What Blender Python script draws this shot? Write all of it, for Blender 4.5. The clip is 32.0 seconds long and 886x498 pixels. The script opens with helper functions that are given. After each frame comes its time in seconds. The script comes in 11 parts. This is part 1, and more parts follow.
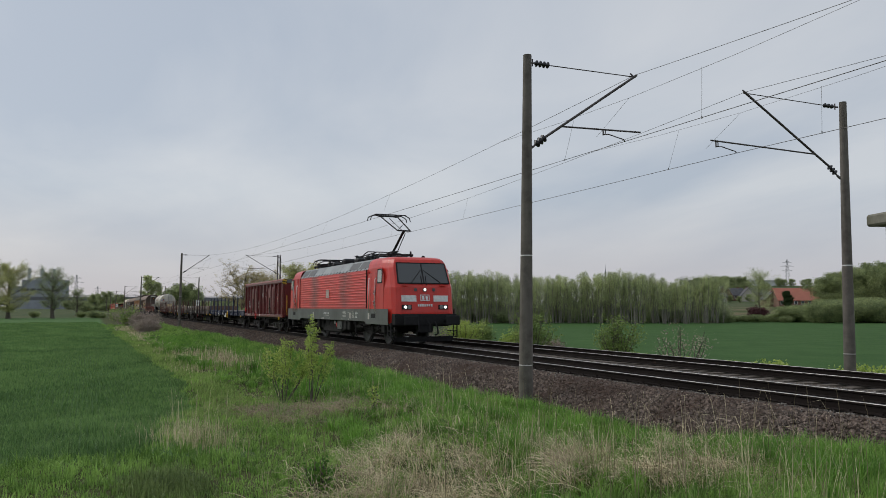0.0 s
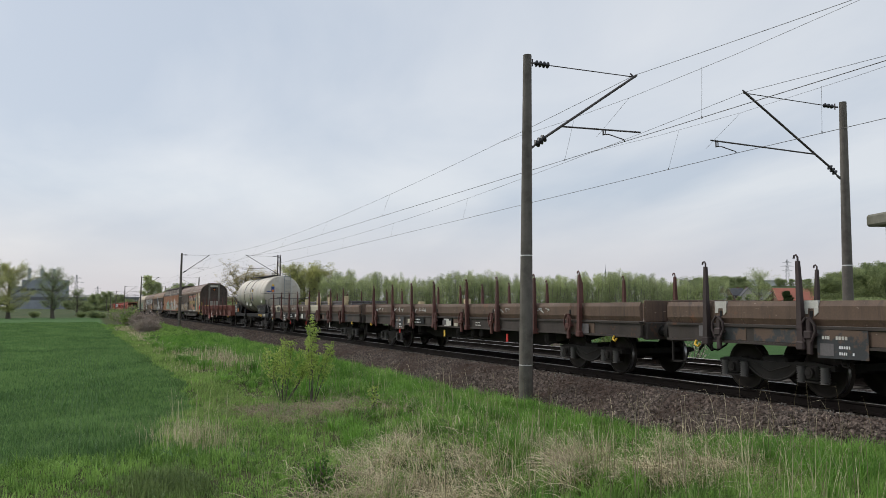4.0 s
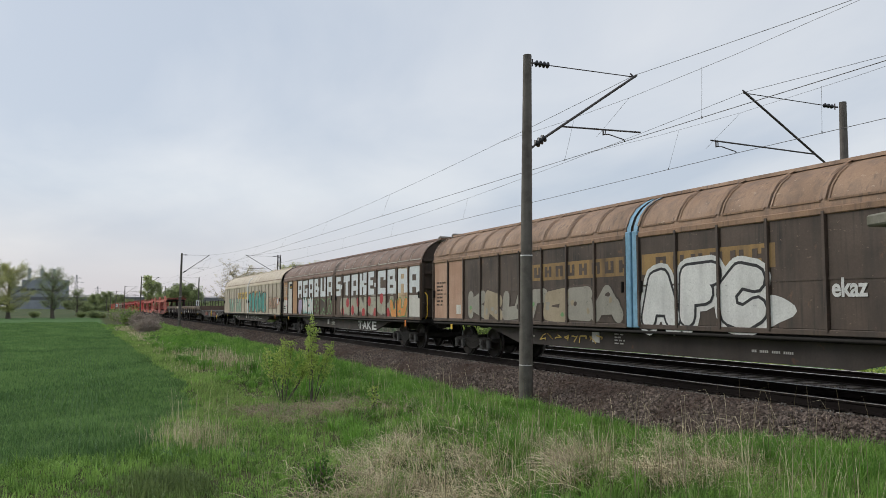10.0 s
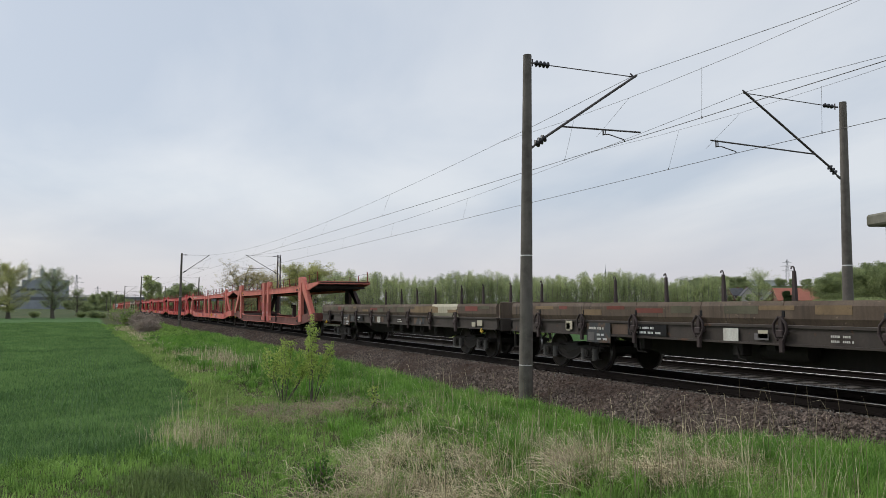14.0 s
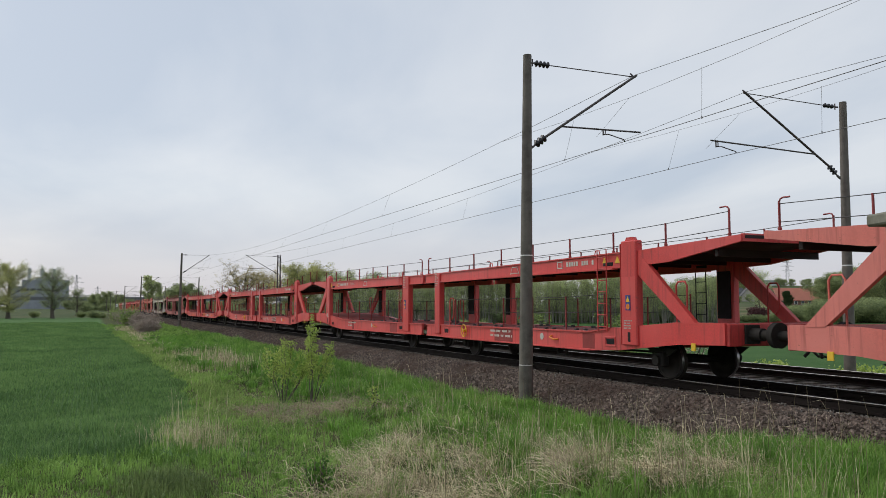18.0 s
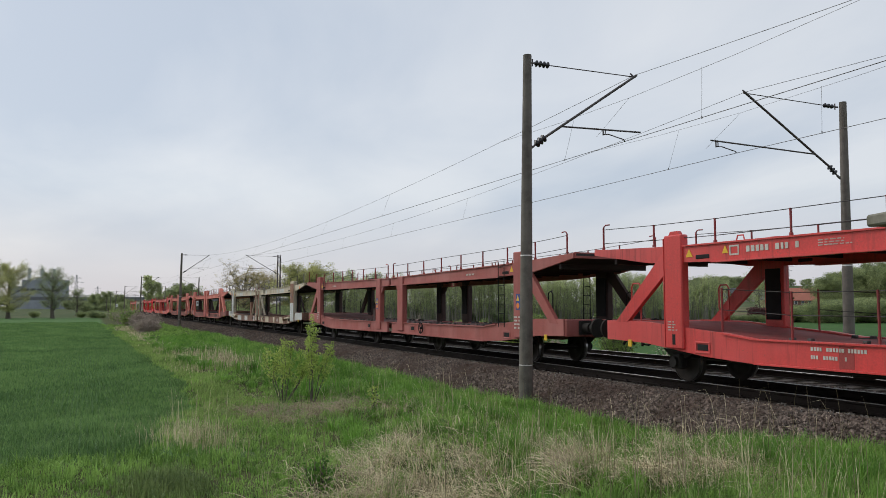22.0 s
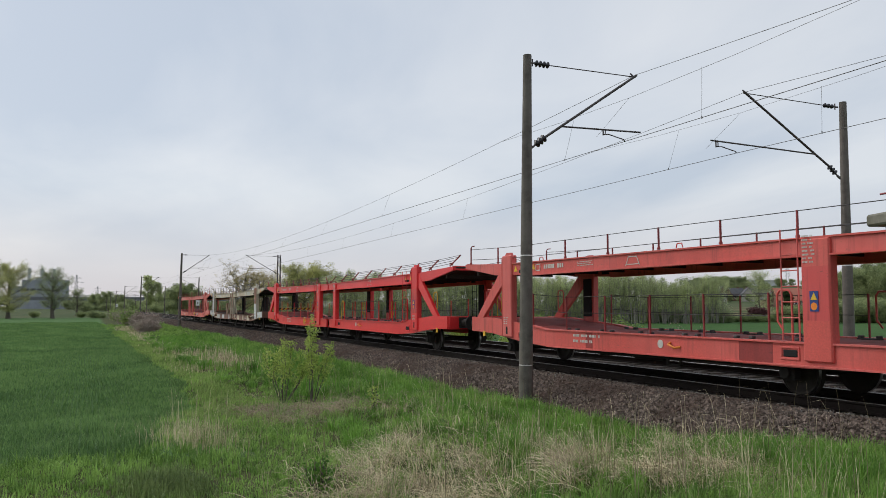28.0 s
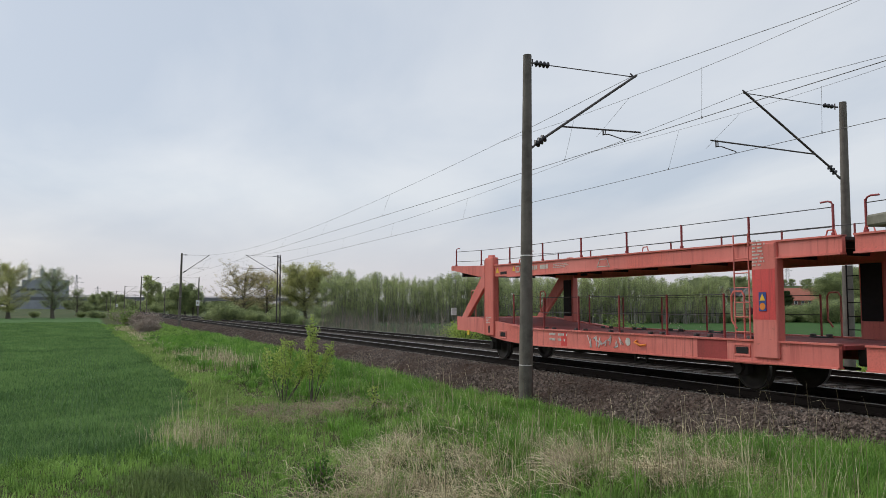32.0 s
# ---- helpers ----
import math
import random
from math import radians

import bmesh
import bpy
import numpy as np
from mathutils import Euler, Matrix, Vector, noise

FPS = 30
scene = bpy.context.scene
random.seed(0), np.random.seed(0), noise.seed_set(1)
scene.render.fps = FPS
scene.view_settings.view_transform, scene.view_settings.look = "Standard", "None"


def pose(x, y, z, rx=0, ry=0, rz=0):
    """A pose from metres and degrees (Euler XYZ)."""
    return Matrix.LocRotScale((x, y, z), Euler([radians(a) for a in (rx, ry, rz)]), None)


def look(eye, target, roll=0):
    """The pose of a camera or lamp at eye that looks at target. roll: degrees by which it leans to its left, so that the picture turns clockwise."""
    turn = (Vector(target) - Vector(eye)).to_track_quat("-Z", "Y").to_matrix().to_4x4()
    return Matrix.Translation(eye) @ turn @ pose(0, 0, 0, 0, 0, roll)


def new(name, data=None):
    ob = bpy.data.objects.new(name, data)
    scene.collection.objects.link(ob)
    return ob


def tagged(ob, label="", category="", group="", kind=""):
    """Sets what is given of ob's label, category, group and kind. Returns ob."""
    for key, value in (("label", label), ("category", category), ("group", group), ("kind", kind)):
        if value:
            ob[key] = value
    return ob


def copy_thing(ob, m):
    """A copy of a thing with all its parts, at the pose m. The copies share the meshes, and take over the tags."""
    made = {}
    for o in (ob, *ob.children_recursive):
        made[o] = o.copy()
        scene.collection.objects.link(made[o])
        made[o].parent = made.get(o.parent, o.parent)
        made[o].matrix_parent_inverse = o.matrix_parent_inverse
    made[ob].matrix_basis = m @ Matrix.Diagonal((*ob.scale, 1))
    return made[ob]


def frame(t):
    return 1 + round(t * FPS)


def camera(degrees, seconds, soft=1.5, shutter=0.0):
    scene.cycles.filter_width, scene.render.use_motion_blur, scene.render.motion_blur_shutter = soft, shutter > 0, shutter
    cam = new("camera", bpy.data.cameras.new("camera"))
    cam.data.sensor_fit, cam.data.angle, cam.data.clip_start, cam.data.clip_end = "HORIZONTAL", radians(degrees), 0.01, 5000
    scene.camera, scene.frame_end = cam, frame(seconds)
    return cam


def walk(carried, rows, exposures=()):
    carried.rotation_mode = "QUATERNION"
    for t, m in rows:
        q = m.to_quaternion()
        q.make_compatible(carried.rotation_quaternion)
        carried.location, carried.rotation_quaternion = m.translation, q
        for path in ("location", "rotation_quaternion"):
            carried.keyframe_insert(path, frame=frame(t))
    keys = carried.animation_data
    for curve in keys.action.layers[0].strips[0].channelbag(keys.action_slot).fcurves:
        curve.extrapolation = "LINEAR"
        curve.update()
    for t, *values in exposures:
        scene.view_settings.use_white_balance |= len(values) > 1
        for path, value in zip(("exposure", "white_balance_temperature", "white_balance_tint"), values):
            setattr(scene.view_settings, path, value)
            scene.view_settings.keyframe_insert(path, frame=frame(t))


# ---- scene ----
EYE = 1.571
TURN, TILT = 24.119, 4.208          # the line's vanishing point lies 24 degrees left of the axis
SPEED = 22.0                        # metres per second
TRACK_NEAR, TRACK_FAR = 12.5, 16.5  # centre lines

cam = camera(58.5, 32.0, soft=0.8)
_b, _p = radians(TURN), radians(TILT)
AIM = (-math.cos(_b) * math.cos(_p), math.sin(_b) * math.cos(_p), EYE + math.sin(_p))
walk(cam, [(0.0, look((0, 0, EYE), AIM)), (32.0, look((0, 0, EYE), AIM))], exposures=[(0.0, -0.22), (0.5, -0.12), (1.0, 0.06), (32.0, 0.06)])

# ---- sky and sun ----
SUN_EL, SUN_AZ = 42.0, 222.0        # azimuth in degrees from +x towards +y, where the light comes from
world = bpy.data.worlds.new("overcast_sky")
scene.world = world
world.use_nodes = True
_n, _l = world.node_tree.nodes, world.node_tree.links
_n.clear()
_out = _n.new("ShaderNodeOutputWorld")
_sky = _n.new("ShaderNodeTexSky")
_sky.sky_type, _sky.sun_disc = "NISHITA", False
_sky.sun_elevation, _sky.sun_rotation = radians(SUN_EL), radians(90 - SUN_AZ)
_sky.air_density, _sky.dust_density = 1.0, 2.0
_skyb = _n.new("ShaderNodeBackground")
_skyb.inputs["Strength"].default_value = 0.02
_l.new(_sky.outputs["Color"], _skyb.inputs["Color"])
_tc = _n.new("ShaderNodeTexCoord")
_sep = _n.new("ShaderNodeSeparateXYZ")
_l.new(_tc.outputs["Generated"], _sep.inputs[0])
# a cloud deck: the direction is projected on a plane overhead
_zz = _n.new("ShaderNodeMath"); _zz.operation = "MAXIMUM"; _zz.inputs[1].default_value = 0.0
_l.new(_sep.outputs["Z"], _zz.inputs[0])
_za = _n.new("ShaderNodeMath"); _za.operation = "ADD"; _za.inputs[1].default_value = 0.22
_l.new(_zz.outputs[0], _za.inputs[0])
_dv = _n.new("ShaderNodeVectorMath"); _dv.operation = "DIVIDE"
_cb = _n.new("ShaderNodeCombineXYZ")
for k in range(3):
    _l.new(_za.outputs[0], _cb.inputs[k])
_l.new(_tc.outputs["Generated"], _dv.inputs[0]); _l.new(_cb.outputs[0], _dv.inputs[1])
_mp = _n.new("ShaderNodeMapping"); _mp.inputs["Scale"].default_value = (0.75, 1.15, 0.3); _mp.inputs["Rotation"].default_value = (0, 0, 0.5)
_l.new(_dv.outputs[0], _mp.inputs["Vector"])
_cn = _n.new("ShaderNodeTexNoise"); _cn.inputs["Scale"].default_value = 1.15; _cn.inputs["Detail"].default_value = 7; _cn.inputs["Roughness"].default_value = 0.5
_cn.inputs["Distortion"].default_value = 0.3
_l.new(_mp.outputs[0], _cn.inputs["Vector"])
_cr = _n.new("ShaderNodeValToRGB")
_cr.color_ramp.elements[0].position, _cr.color_ramp.elements[0].color = 0.36, (0.485, 0.540, 0.620, 1)
_cr.color_ramp.elements[1].position, _cr.color_ramp.elements[1].color = 0.66, (0.665, 0.69, 0.725, 1)
_l.new(_cn.outputs["Fac"], _cr.inputs["Fac"])
# near the horizon the deck thins to a pale, faintly rosy light
_hr = _n.new("ShaderNodeValToRGB")
_hr.color_ramp.elements[0].position, _hr.color_ramp.elements[0].color = 0.0, (1, 1, 1, 1)
_hr.color_ramp.elements[1].position, _hr.color_ramp.elements[1].color = 0.14, (0, 0, 0, 1)
_l.new(_zz.outputs[0], _hr.inputs["Fac"])
_mx = _n.new("ShaderNodeMix"); _mx.data_type = "RGBA"
_l.new(_hr.outputs["Color"], _mx.inputs["Factor"])
_l.new(_cr.outputs["Color"], _mx.inputs["A"])
_mx.inputs["B"].default_value = (0.588, 0.570, 0.618, 1)
_cl = _n.new("ShaderNodeBackground"); _cl.inputs["Strength"].default_value = 0.94
_l.new(_mx.outputs["Result"], _cl.inputs["Color"])
_ad = _n.new("ShaderNodeAddShader")
_l.new(_skyb.outputs[0], _ad.inputs[0]); _l.new(_cl.outputs[0], _ad.inputs[1])
_l.new(_ad.outputs[0], _out.inputs["Surface"])
_sd = bpy.data.lights.new("sun", "SUN")
_sd.energy, _sd.angle, _sd.color = 1.5, radians(35), (1.0, 0.95, 0.88)
_so = new("sun", _sd)
_e, _a = radians(SUN_EL), radians(SUN_AZ)
_so.matrix_world = look((math.cos(_a) * math.cos(_e) * 50, math.sin(_a) * math.cos(_e) * 50, math.sin(_e) * 50), (0, 0, 0))


# ---- mesh building ----
class G:
    """Collects faces for one mesh."""

    def __init__(self):
        self.v, self.f, self.s = [], [], []

    def add(self, verts, faces, smooth=False):
        n = len(self.v)
        self.v += [tuple(p) for p in verts]
        self.f += [tuple(i + n for i in q) for q in faces]
        self.s += [smooth] * len(faces)
        return self

    def box(self, x0, x1, y0, y1, z0, z1, c=0.0):
        x0, x1, y0, y1, z0, z1 = min(x0, x1), max(x0, x1), min(y0, y1), max(y0, y1), min(z0, z1), max(z0, z1)
        if c <= 0:
            v = [(x, y, z) for x in (x0, x1) for y in (y0, y1) for z in (z0, z1)]
            return self.add(v, [(0, 1, 3, 2), (4, 6, 7, 5), (0, 4, 5, 1), (2, 3, 7, 6), (0, 2, 6, 4), (1, 5, 7, 3)])
        c = min(c, (x1 - x0) * .45, (y1 - y0) * .45, (z1 - z0) * .45)
        v, idx = [], {}
        for i, x in enumerate((x0, x1)):
            for j, y in enumerate((y0, y1)):
                for k, z in enumerate((z0, z1)):
                    sx, sy, sz = (c, -c)[i], (c, -c)[j], (c, -c)[k]
                    for a, p in (("x", (x, y + sy, z + sz)), ("y", (x + sx, y, z + sz)), ("z", (x + sx, y + sy, z))):
                        idx[i, j, k, a] = len(v)
                        v.append(p)
        q = lambda *ks: tuple(idx[k] for k in ks)
        f = []
        for i in (0, 1):
            f.append(q((i, 0, 0, "x"), (i, 1, 0, "x"), (i, 1, 1, "x"), (i, 0, 1, "x"))[::(1 if i else -1)])
            f.append(q((0, i, 0, "y"), (1, i, 0, "y"), (1, i, 1, "y"), (0, i, 1, "y"))[::(-1 if i else 1)])
            f.append(q((0, 0, i, "z"), (1, 0, i, "z"), (1, 1, i, "z"), (0, 1, i, "z"))[::(1 if i else -1)])
        for i in (0, 1):
            for j in (0, 1):
                f.append(q((0, i, j, "y"), (1, i, j, "y"), (1, i, j, "z"), (0, i, j, "z")))
                f.append(q((i, 0, j, "x"), (i, 1, j, "x"), (i, 1, j, "z"), (i, 0, j, "z")))
                f.append(q((i, j, 0, "x"), (i, j, 1, "x"), (i, j, 1, "y"), (i, j, 0, "y")))
                for k in (0, 1):
                    f.append(q((i, j, k, "x"), (i, j, k, "y"), (i, j, k, "z")))
        return self.add(v, f)

    def beam(self, a, b, w, h, up=(0, 0, 1)):
        """A bar of section w x h from a to b."""
        a, b = Vector(a), Vector(b)
        d = (b - a).normalized()
        s = d.cross(Vector(up))
        s = s.normalized() if s.length > 1e-4 else Vector((0, 1, 0))
        t = s.cross(d)
        v = [p + s * (w / 2 * i) + t * (h / 2 * j) for p in (a, b) for i, j in ((-1, -1), (1, -1), (1, 1), (-1, 1))]
        return self.add(v, [(3, 2, 1, 0), (4, 5, 6, 7)] + [(i, (i + 1) % 4, 4 + (i + 1) % 4, 4 + i) for i in range(4)])

    def cyl(self, a, b, r, r2=None, n=10, caps=True):
        a, b = Vector(a), Vector(b)
        r2 = r if r2 is None else r2
        d = (b - a).normalized()
        s = d.orthogonal().normalized()
        t = d.cross(s)
        ring = lambda p, q: [p + (s * math.cos(k * math.tau / n) + t * math.sin(k * math.tau / n)) * q for k in range(n)]
        A, B = ring(a, r), ring(b, r2)
        self.add(A + B, [(i, (i + 1) % n, n + (i + 1) % n, n + i) for i in range(n)], True)
        if caps:
            self.add(A, [tuple(range(n))[::-1]])
            self.add(B, [tuple(range(n))])
        return self

    def tube(self, pts, r, n=6):
        """A round bar along points."""
        pts = [Vector(p) for p in pts]
        rings, s = [], None
        for i, p in enumerate(pts):
            d = (pts[min(i + 1, len(pts) - 1)] - pts[max(i - 1, 0)]).normalized()
            s = d.orthogonal().normalized() if s is None else (s - d * s.dot(d)).normalized()
            t = d.cross(s)
            rings.append([p + (s * math.cos(k * math.tau / n) + t * math.sin(k * math.tau / n)) * r for k in range(n)])
        f = [(i * n + k, i * n + (k + 1) % n, (i + 1) * n + (k + 1) % n, (i + 1) * n + k) for i in range(len(pts) - 1) for k in range(n)]
        self.add([v for q in rings for v in q], f, True)
        m = len(pts) - 1
        return self.add(rings[0], [tuple(range(n))[::-1]]).add(rings[m], [tuple(range(n))])

    def prism(self, poly, lo, hi, axis="x", smooth=False):
        """A closed outline pushed along an axis. Outline in (y, z) for x, (x, z) for y, (x, y) for z."""
        put = {"x": lambda p, t: (t, p[0], p[1]), "y": lambda p, t: (p[0], t, p[1]), "z": lambda p, t: (p[0], p[1], t)}[axis]
        n = len(poly)
        A, B = [put(p, lo) for p in poly], [put(p, hi) for p in poly]
        self.add(A + B, [(i, (i + 1) % n, n + (i + 1) % n, n + i) for i in range(n)], smooth)
        return self.add(A, [tuple(range(n))[::-1]]).add(B, [tuple(range(n))])

    def shell(self, rings, close=False, smooth=True, caps=False):
        """Skin over rings with the same number of points."""
        n = len(rings[0])
        m = n if close else n - 1
        f = [(i * n + k, i * n + (k + 1) % n, (i + 1) * n + (k + 1) % n, (i + 1) * n + k) for i in range(len(rings) - 1) for k in range(m)]
        self.add([p for r in rings for p in r], f, smooth)
        if caps:
            self.add(rings[0], [tuple(range(n))[::-1]]).add(rings[-1], [tuple(range(n))])
        return self

    def lathe(self, a, b, prof, n=16):
        """Turned about the axis a-b; prof: (share of the way, radius)."""
        a, b = Vector(a), Vector(b)
        d = (b - a).normalized()
        s = d.orthogonal().normalized()
        t = d.cross(s)
        rings = [[a.lerp(b, u) + (s * math.cos(k * math.tau / n) + t * math.sin(k * math.tau / n)) * max(r, 1e-4) for k in range(n)] for u, r in prof]
        return self.shell(rings, close=True)

    def mesh(self, name):
        me = bpy.data.meshes.new(name)
        me.from_pydata(self.v, [], self.f)
        me.polygons.foreach_set("use_smooth", self.s)
        bm = bmesh.new()
        bm.from_mesh(me)
        bmesh.ops.recalc_face_normals(bm, faces=bm.faces)
        bm.to_mesh(me)
        bm.free()
        return me


def part(name, g, material, parent=None, label=""):
    """Links what g holds as one mesh object under a thing or a part."""
    me = g if isinstance(g, bpy.types.Mesh) else g.mesh(name)
    if not me.materials:
        me.materials.append(material)
    ob = new(name, me)
    ob.parent = parent
    if label:
        ob["label"] = label
    return ob


def thing(name, label, category, group="", kind="", at=None):
    ob = tagged(new(name), label, category, group, kind)
    ob.empty_display_size = 0.2
    if at is not None:
        ob.matrix_basis = at
    return ob


def fast_mesh(name, verts, faces, smooth=False):
    """From numpy arrays; all faces have the same number of corners."""
    me = bpy.data.meshes.new(name)
    verts, faces = np.asarray(verts, np.float32), np.asarray(faces, np.int32)
    k = faces.shape[1]
    me.vertices.add(len(verts)); me.vertices.foreach_set("co", verts.ravel())
    me.loops.add(faces.size); me.loops.foreach_set("vertex_index", faces.ravel())
    me.polygons.add(len(faces)); me.polygons.foreach_set("loop_start", np.arange(0, faces.size, k, dtype=np.int32))
    me.polygons.foreach_set("use_smooth", np.full(len(faces), smooth))
    me.update(calc_edges=True)
    return me


# ---- materials ----
def material(name, rough=0.6, metal=0.0):
    m = bpy.data.materials.new(name)
    m.use_nodes = True
    b = m.node_tree.nodes["Principled BSDF"]
    b.inputs["Roughness"].default_value, b.inputs["Metallic"].default_value = rough, metal
    return m, m.node_tree.nodes, m.node_tree.links, b


def noise_node(n, l, vec, scale, detail=5.0, rough=0.55):
    t = n.new("ShaderNodeTexNoise")
    t.inputs["Scale"].default_value, t.inputs["Detail"].default_value, t.inputs["Roughness"].default_value = scale, detail, rough
    l.new(vec, t.inputs["Vector"])
    return t.outputs["Fac"]


def ramp(n, l, fac, a, b, ca=(0, 0, 0, 1), cb=(1, 1, 1, 1)):
    r = n.new("ShaderNodeValToRGB")
    e = r.color_ramp.elements
    e[0].position, e[1].position, e[0].color, e[1].color = a, b, ca, cb
    l.new(fac, r.inputs["Fac"])
    return r.outputs["Color"]


def mix(n, l, fac, a, b, mode="MIX"):
    x = n.new("ShaderNodeMix")
    x.data_type, x.blend_type = "RGBA", mode
    for key, val in (("Factor", fac), ("A", a), ("B", b)):
        if isinstance(val, (int, float)):
            x.inputs[key].default_value = val
        elif isinstance(val, tuple):
            x.inputs[key].default_value = (*val[:3], 1)
        else:
            l.new(val, x.inputs[key])
    return x.outputs["Result"]


def coords(n, l, shift=True, scale=(1, 1, 1)):
    """Object space in metres, shifted by chance from object to object."""
    tc = n.new("ShaderNodeTexCoord")
    v = tc.outputs["Object"]
    if shift:
        oi = n.new("ShaderNodeObjectInfo")
        a = n.new("ShaderNodeVectorMath"); a.operation = "MULTIPLY_ADD"
        c = n.new("ShaderNodeCombineXYZ")
        for k in range(3):
            l.new(oi.outputs["Random"], c.inputs[k])
        l.new(c.outputs[0], a.inputs[0]); a.inputs[1].default_value = (37, 23, 11)
        l.new(v, a.inputs[2])
        v = a.outputs[0]
    if scale != (1, 1, 1):
        m = n.new("ShaderNodeMapping"); m.inputs["Scale"].default_value = scale
        l.new(v, m.inputs["Vector"])
        v = m.outputs[0]
    return v


def bump(n, l, b, h, strength=0.2, dist=0.01):
    x = n.new("ShaderNodeBump")
    x.inputs["Strength"].default_value, x.inputs["Distance"].default_value = strength, dist
    l.new(h, x.inputs["Height"]); l.new(x.outputs[0], b.inputs["Normal"])


def paint(name, col, dirt=(0.06, 0.05, 0.045), amount=0.35, rough=0.45, metal=0.0, rust=None, rust_at=0.62, blotch=0.9, streak=1.0, grain=30.0, fade=0.0, drip=None, scuff=None, dent=0.0):
    """Weathered paint: dirt in blotches, vertical streaks, rust patches and fine grain."""
    m, n, l, b = material(name, rough, metal)
    v = coords(n, l)
    big = noise_node(n, l, v, blotch, 6)
    run = noise_node(n, l, coords(n, l, True, (2.6, 2.6, 0.28)), 1.6, 5)
    fine = noise_node(n, l, v, grain, 3)
    c = mix(n, l, ramp(n, l, fine, 0.3, 0.75), tuple(x * 0.86 for x in col), tuple(min(1, x * 1.1) for x in col))
    if fade:
        c = mix(n, l, ramp(n, l, noise_node(n, l, v, blotch * 0.7, 4), 0.42, 0.62), c, tuple(x + (0.75 - x) * fade for x in col))
    d = mix(n, l, streak * 0.5, ramp(n, l, big, 0.42, 0.72), ramp(n, l, run, 0.45, 0.72))
    k = n.new("ShaderNodeMath"); k.operation = "MULTIPLY"; k.inputs[1].default_value = amount * 2
    k.use_clamp = True
    l.new(d, k.inputs[0])
    c = mix(n, l, k.outputs[0], c, dirt)
    if rust:
        c = mix(n, l, ramp(n, l, noise_node(n, l, v, 2.3, 9, 0.65), rust_at, rust_at + 0.06), c, rust)
    if drip:
        # thin runs down the side, gathered in uneven patches
        a = ramp(n, l, noise_node(n, l, coords(n, l, True, (9.0, 9.0, 0.55)), 1.3, 4), 0.53, 0.70)
        e = ramp(n, l, noise_node(n, l, v, 0.8, 4), 0.36, 0.62)
        q = n.new("ShaderNodeMath"); q.operation = "MULTIPLY"
        l.new(a, q.inputs[0]); l.new(e, q.inputs[1])
        c = mix(n, l, q.outputs[0], c, drip)
    if scuff:
        # scratches and chipped paint
        c = mix(n, l, ramp(n, l, noise_node(n, l, coords(n, l, True, (1.2, 1.2, 3.2)), 5.5, 9, 0.7), 0.635, 0.66), c, scuff)
    l.new(c, b.inputs["Base Color"])
    l.new(ramp(n, l, big, 0.3, 0.8, (rough * 0.85,) * 3 + (1,), (min(1, rough * 1.35),) * 3 + (1,)), b.inputs["Roughness"])
    if dent:
        bump(n, l, b, noise_node(n, l, v, 2.2, 3), 0.6, dent)
    else:
        bump(n, l, b, fine, 0.12, 0.004)
    return m


def plain(name, col, rough=0.5, metal=0.0, spread=0.15, scale=8.0):
    """A small, nearly even surface."""
    m, n, l, b = material(name, rough, metal)
    f = noise_node(n, l, coords(n, l), scale, 4)
    l.new(mix(n, l, ramp(n, l, f, 0.3, 0.7), tuple(x * (1 - spread) for x in col), tuple(min(1, x * (1 + spread)) for x in col)), b.inputs["Base Color"])
    return m


def glow(name, col, strength):
    m, n, l, b = material(name, 0.3)
    b.inputs["Base Color"].default_value = (*col, 1)
    b.inputs["Emission Color"].default_value = (*col, 1)
    b.inputs["Emission Strength"].default_value = strength
    return m


def leafy(name, dark, light, through_light=0.25, scale=0.5, seen=(0.35, 0.7), clump=0.0, single=0.45):
    """Leaves and blades: the tone goes by piece and by clump."""
    m, n, l, b = material(name, 0.6)
    g = n.new("ShaderNodeNewGeometry")
    f = noise_node(n, l, coords(n, l), scale, 4)
    if clump:
        h = n.new("ShaderNodeMath"); h.operation = "MULTIPLY_ADD"; h.inputs[1].default_value, h.inputs[2].default_value = 0.8, -0.4
        l.new(noise_node(n, l, coords(n, l), clump, 2), h.inputs[0])
        k = n.new("ShaderNodeMath"); k.operation = "ADD"
        l.new(f, k.inputs[0]); l.new(h.outputs[0], k.inputs[1])
        f = k.outputs[0]
    a = n.new("ShaderNodeMath"); a.operation = "MULTIPLY_ADD"; a.inputs[1].default_value = single
    l.new(g.outputs["Random Per Island"], a.inputs[0]); l.new(f, a.inputs[2])
    c = mix(n, l, ramp(n, l, a.outputs[0], seen[0] + 0.22 * single, seen[1] + 0.67 * single), dark, light)
    l.new(c, b.inputs["Base Color"])
    b.inputs["Specular IOR Level"].default_value = 0.25
    t = n.new("ShaderNodeBsdfTranslucent")
    l.new(c, t.inputs["Color"])
    x = n.new("ShaderNodeMixShader"); x.inputs[0].default_value = through_light
    l.new(b.outputs[0], x.inputs[1]); l.new(t.outputs[0], x.inputs[2])
    l.new(x.outputs[0], n["Material Output"].inputs["Surface"])
    return m


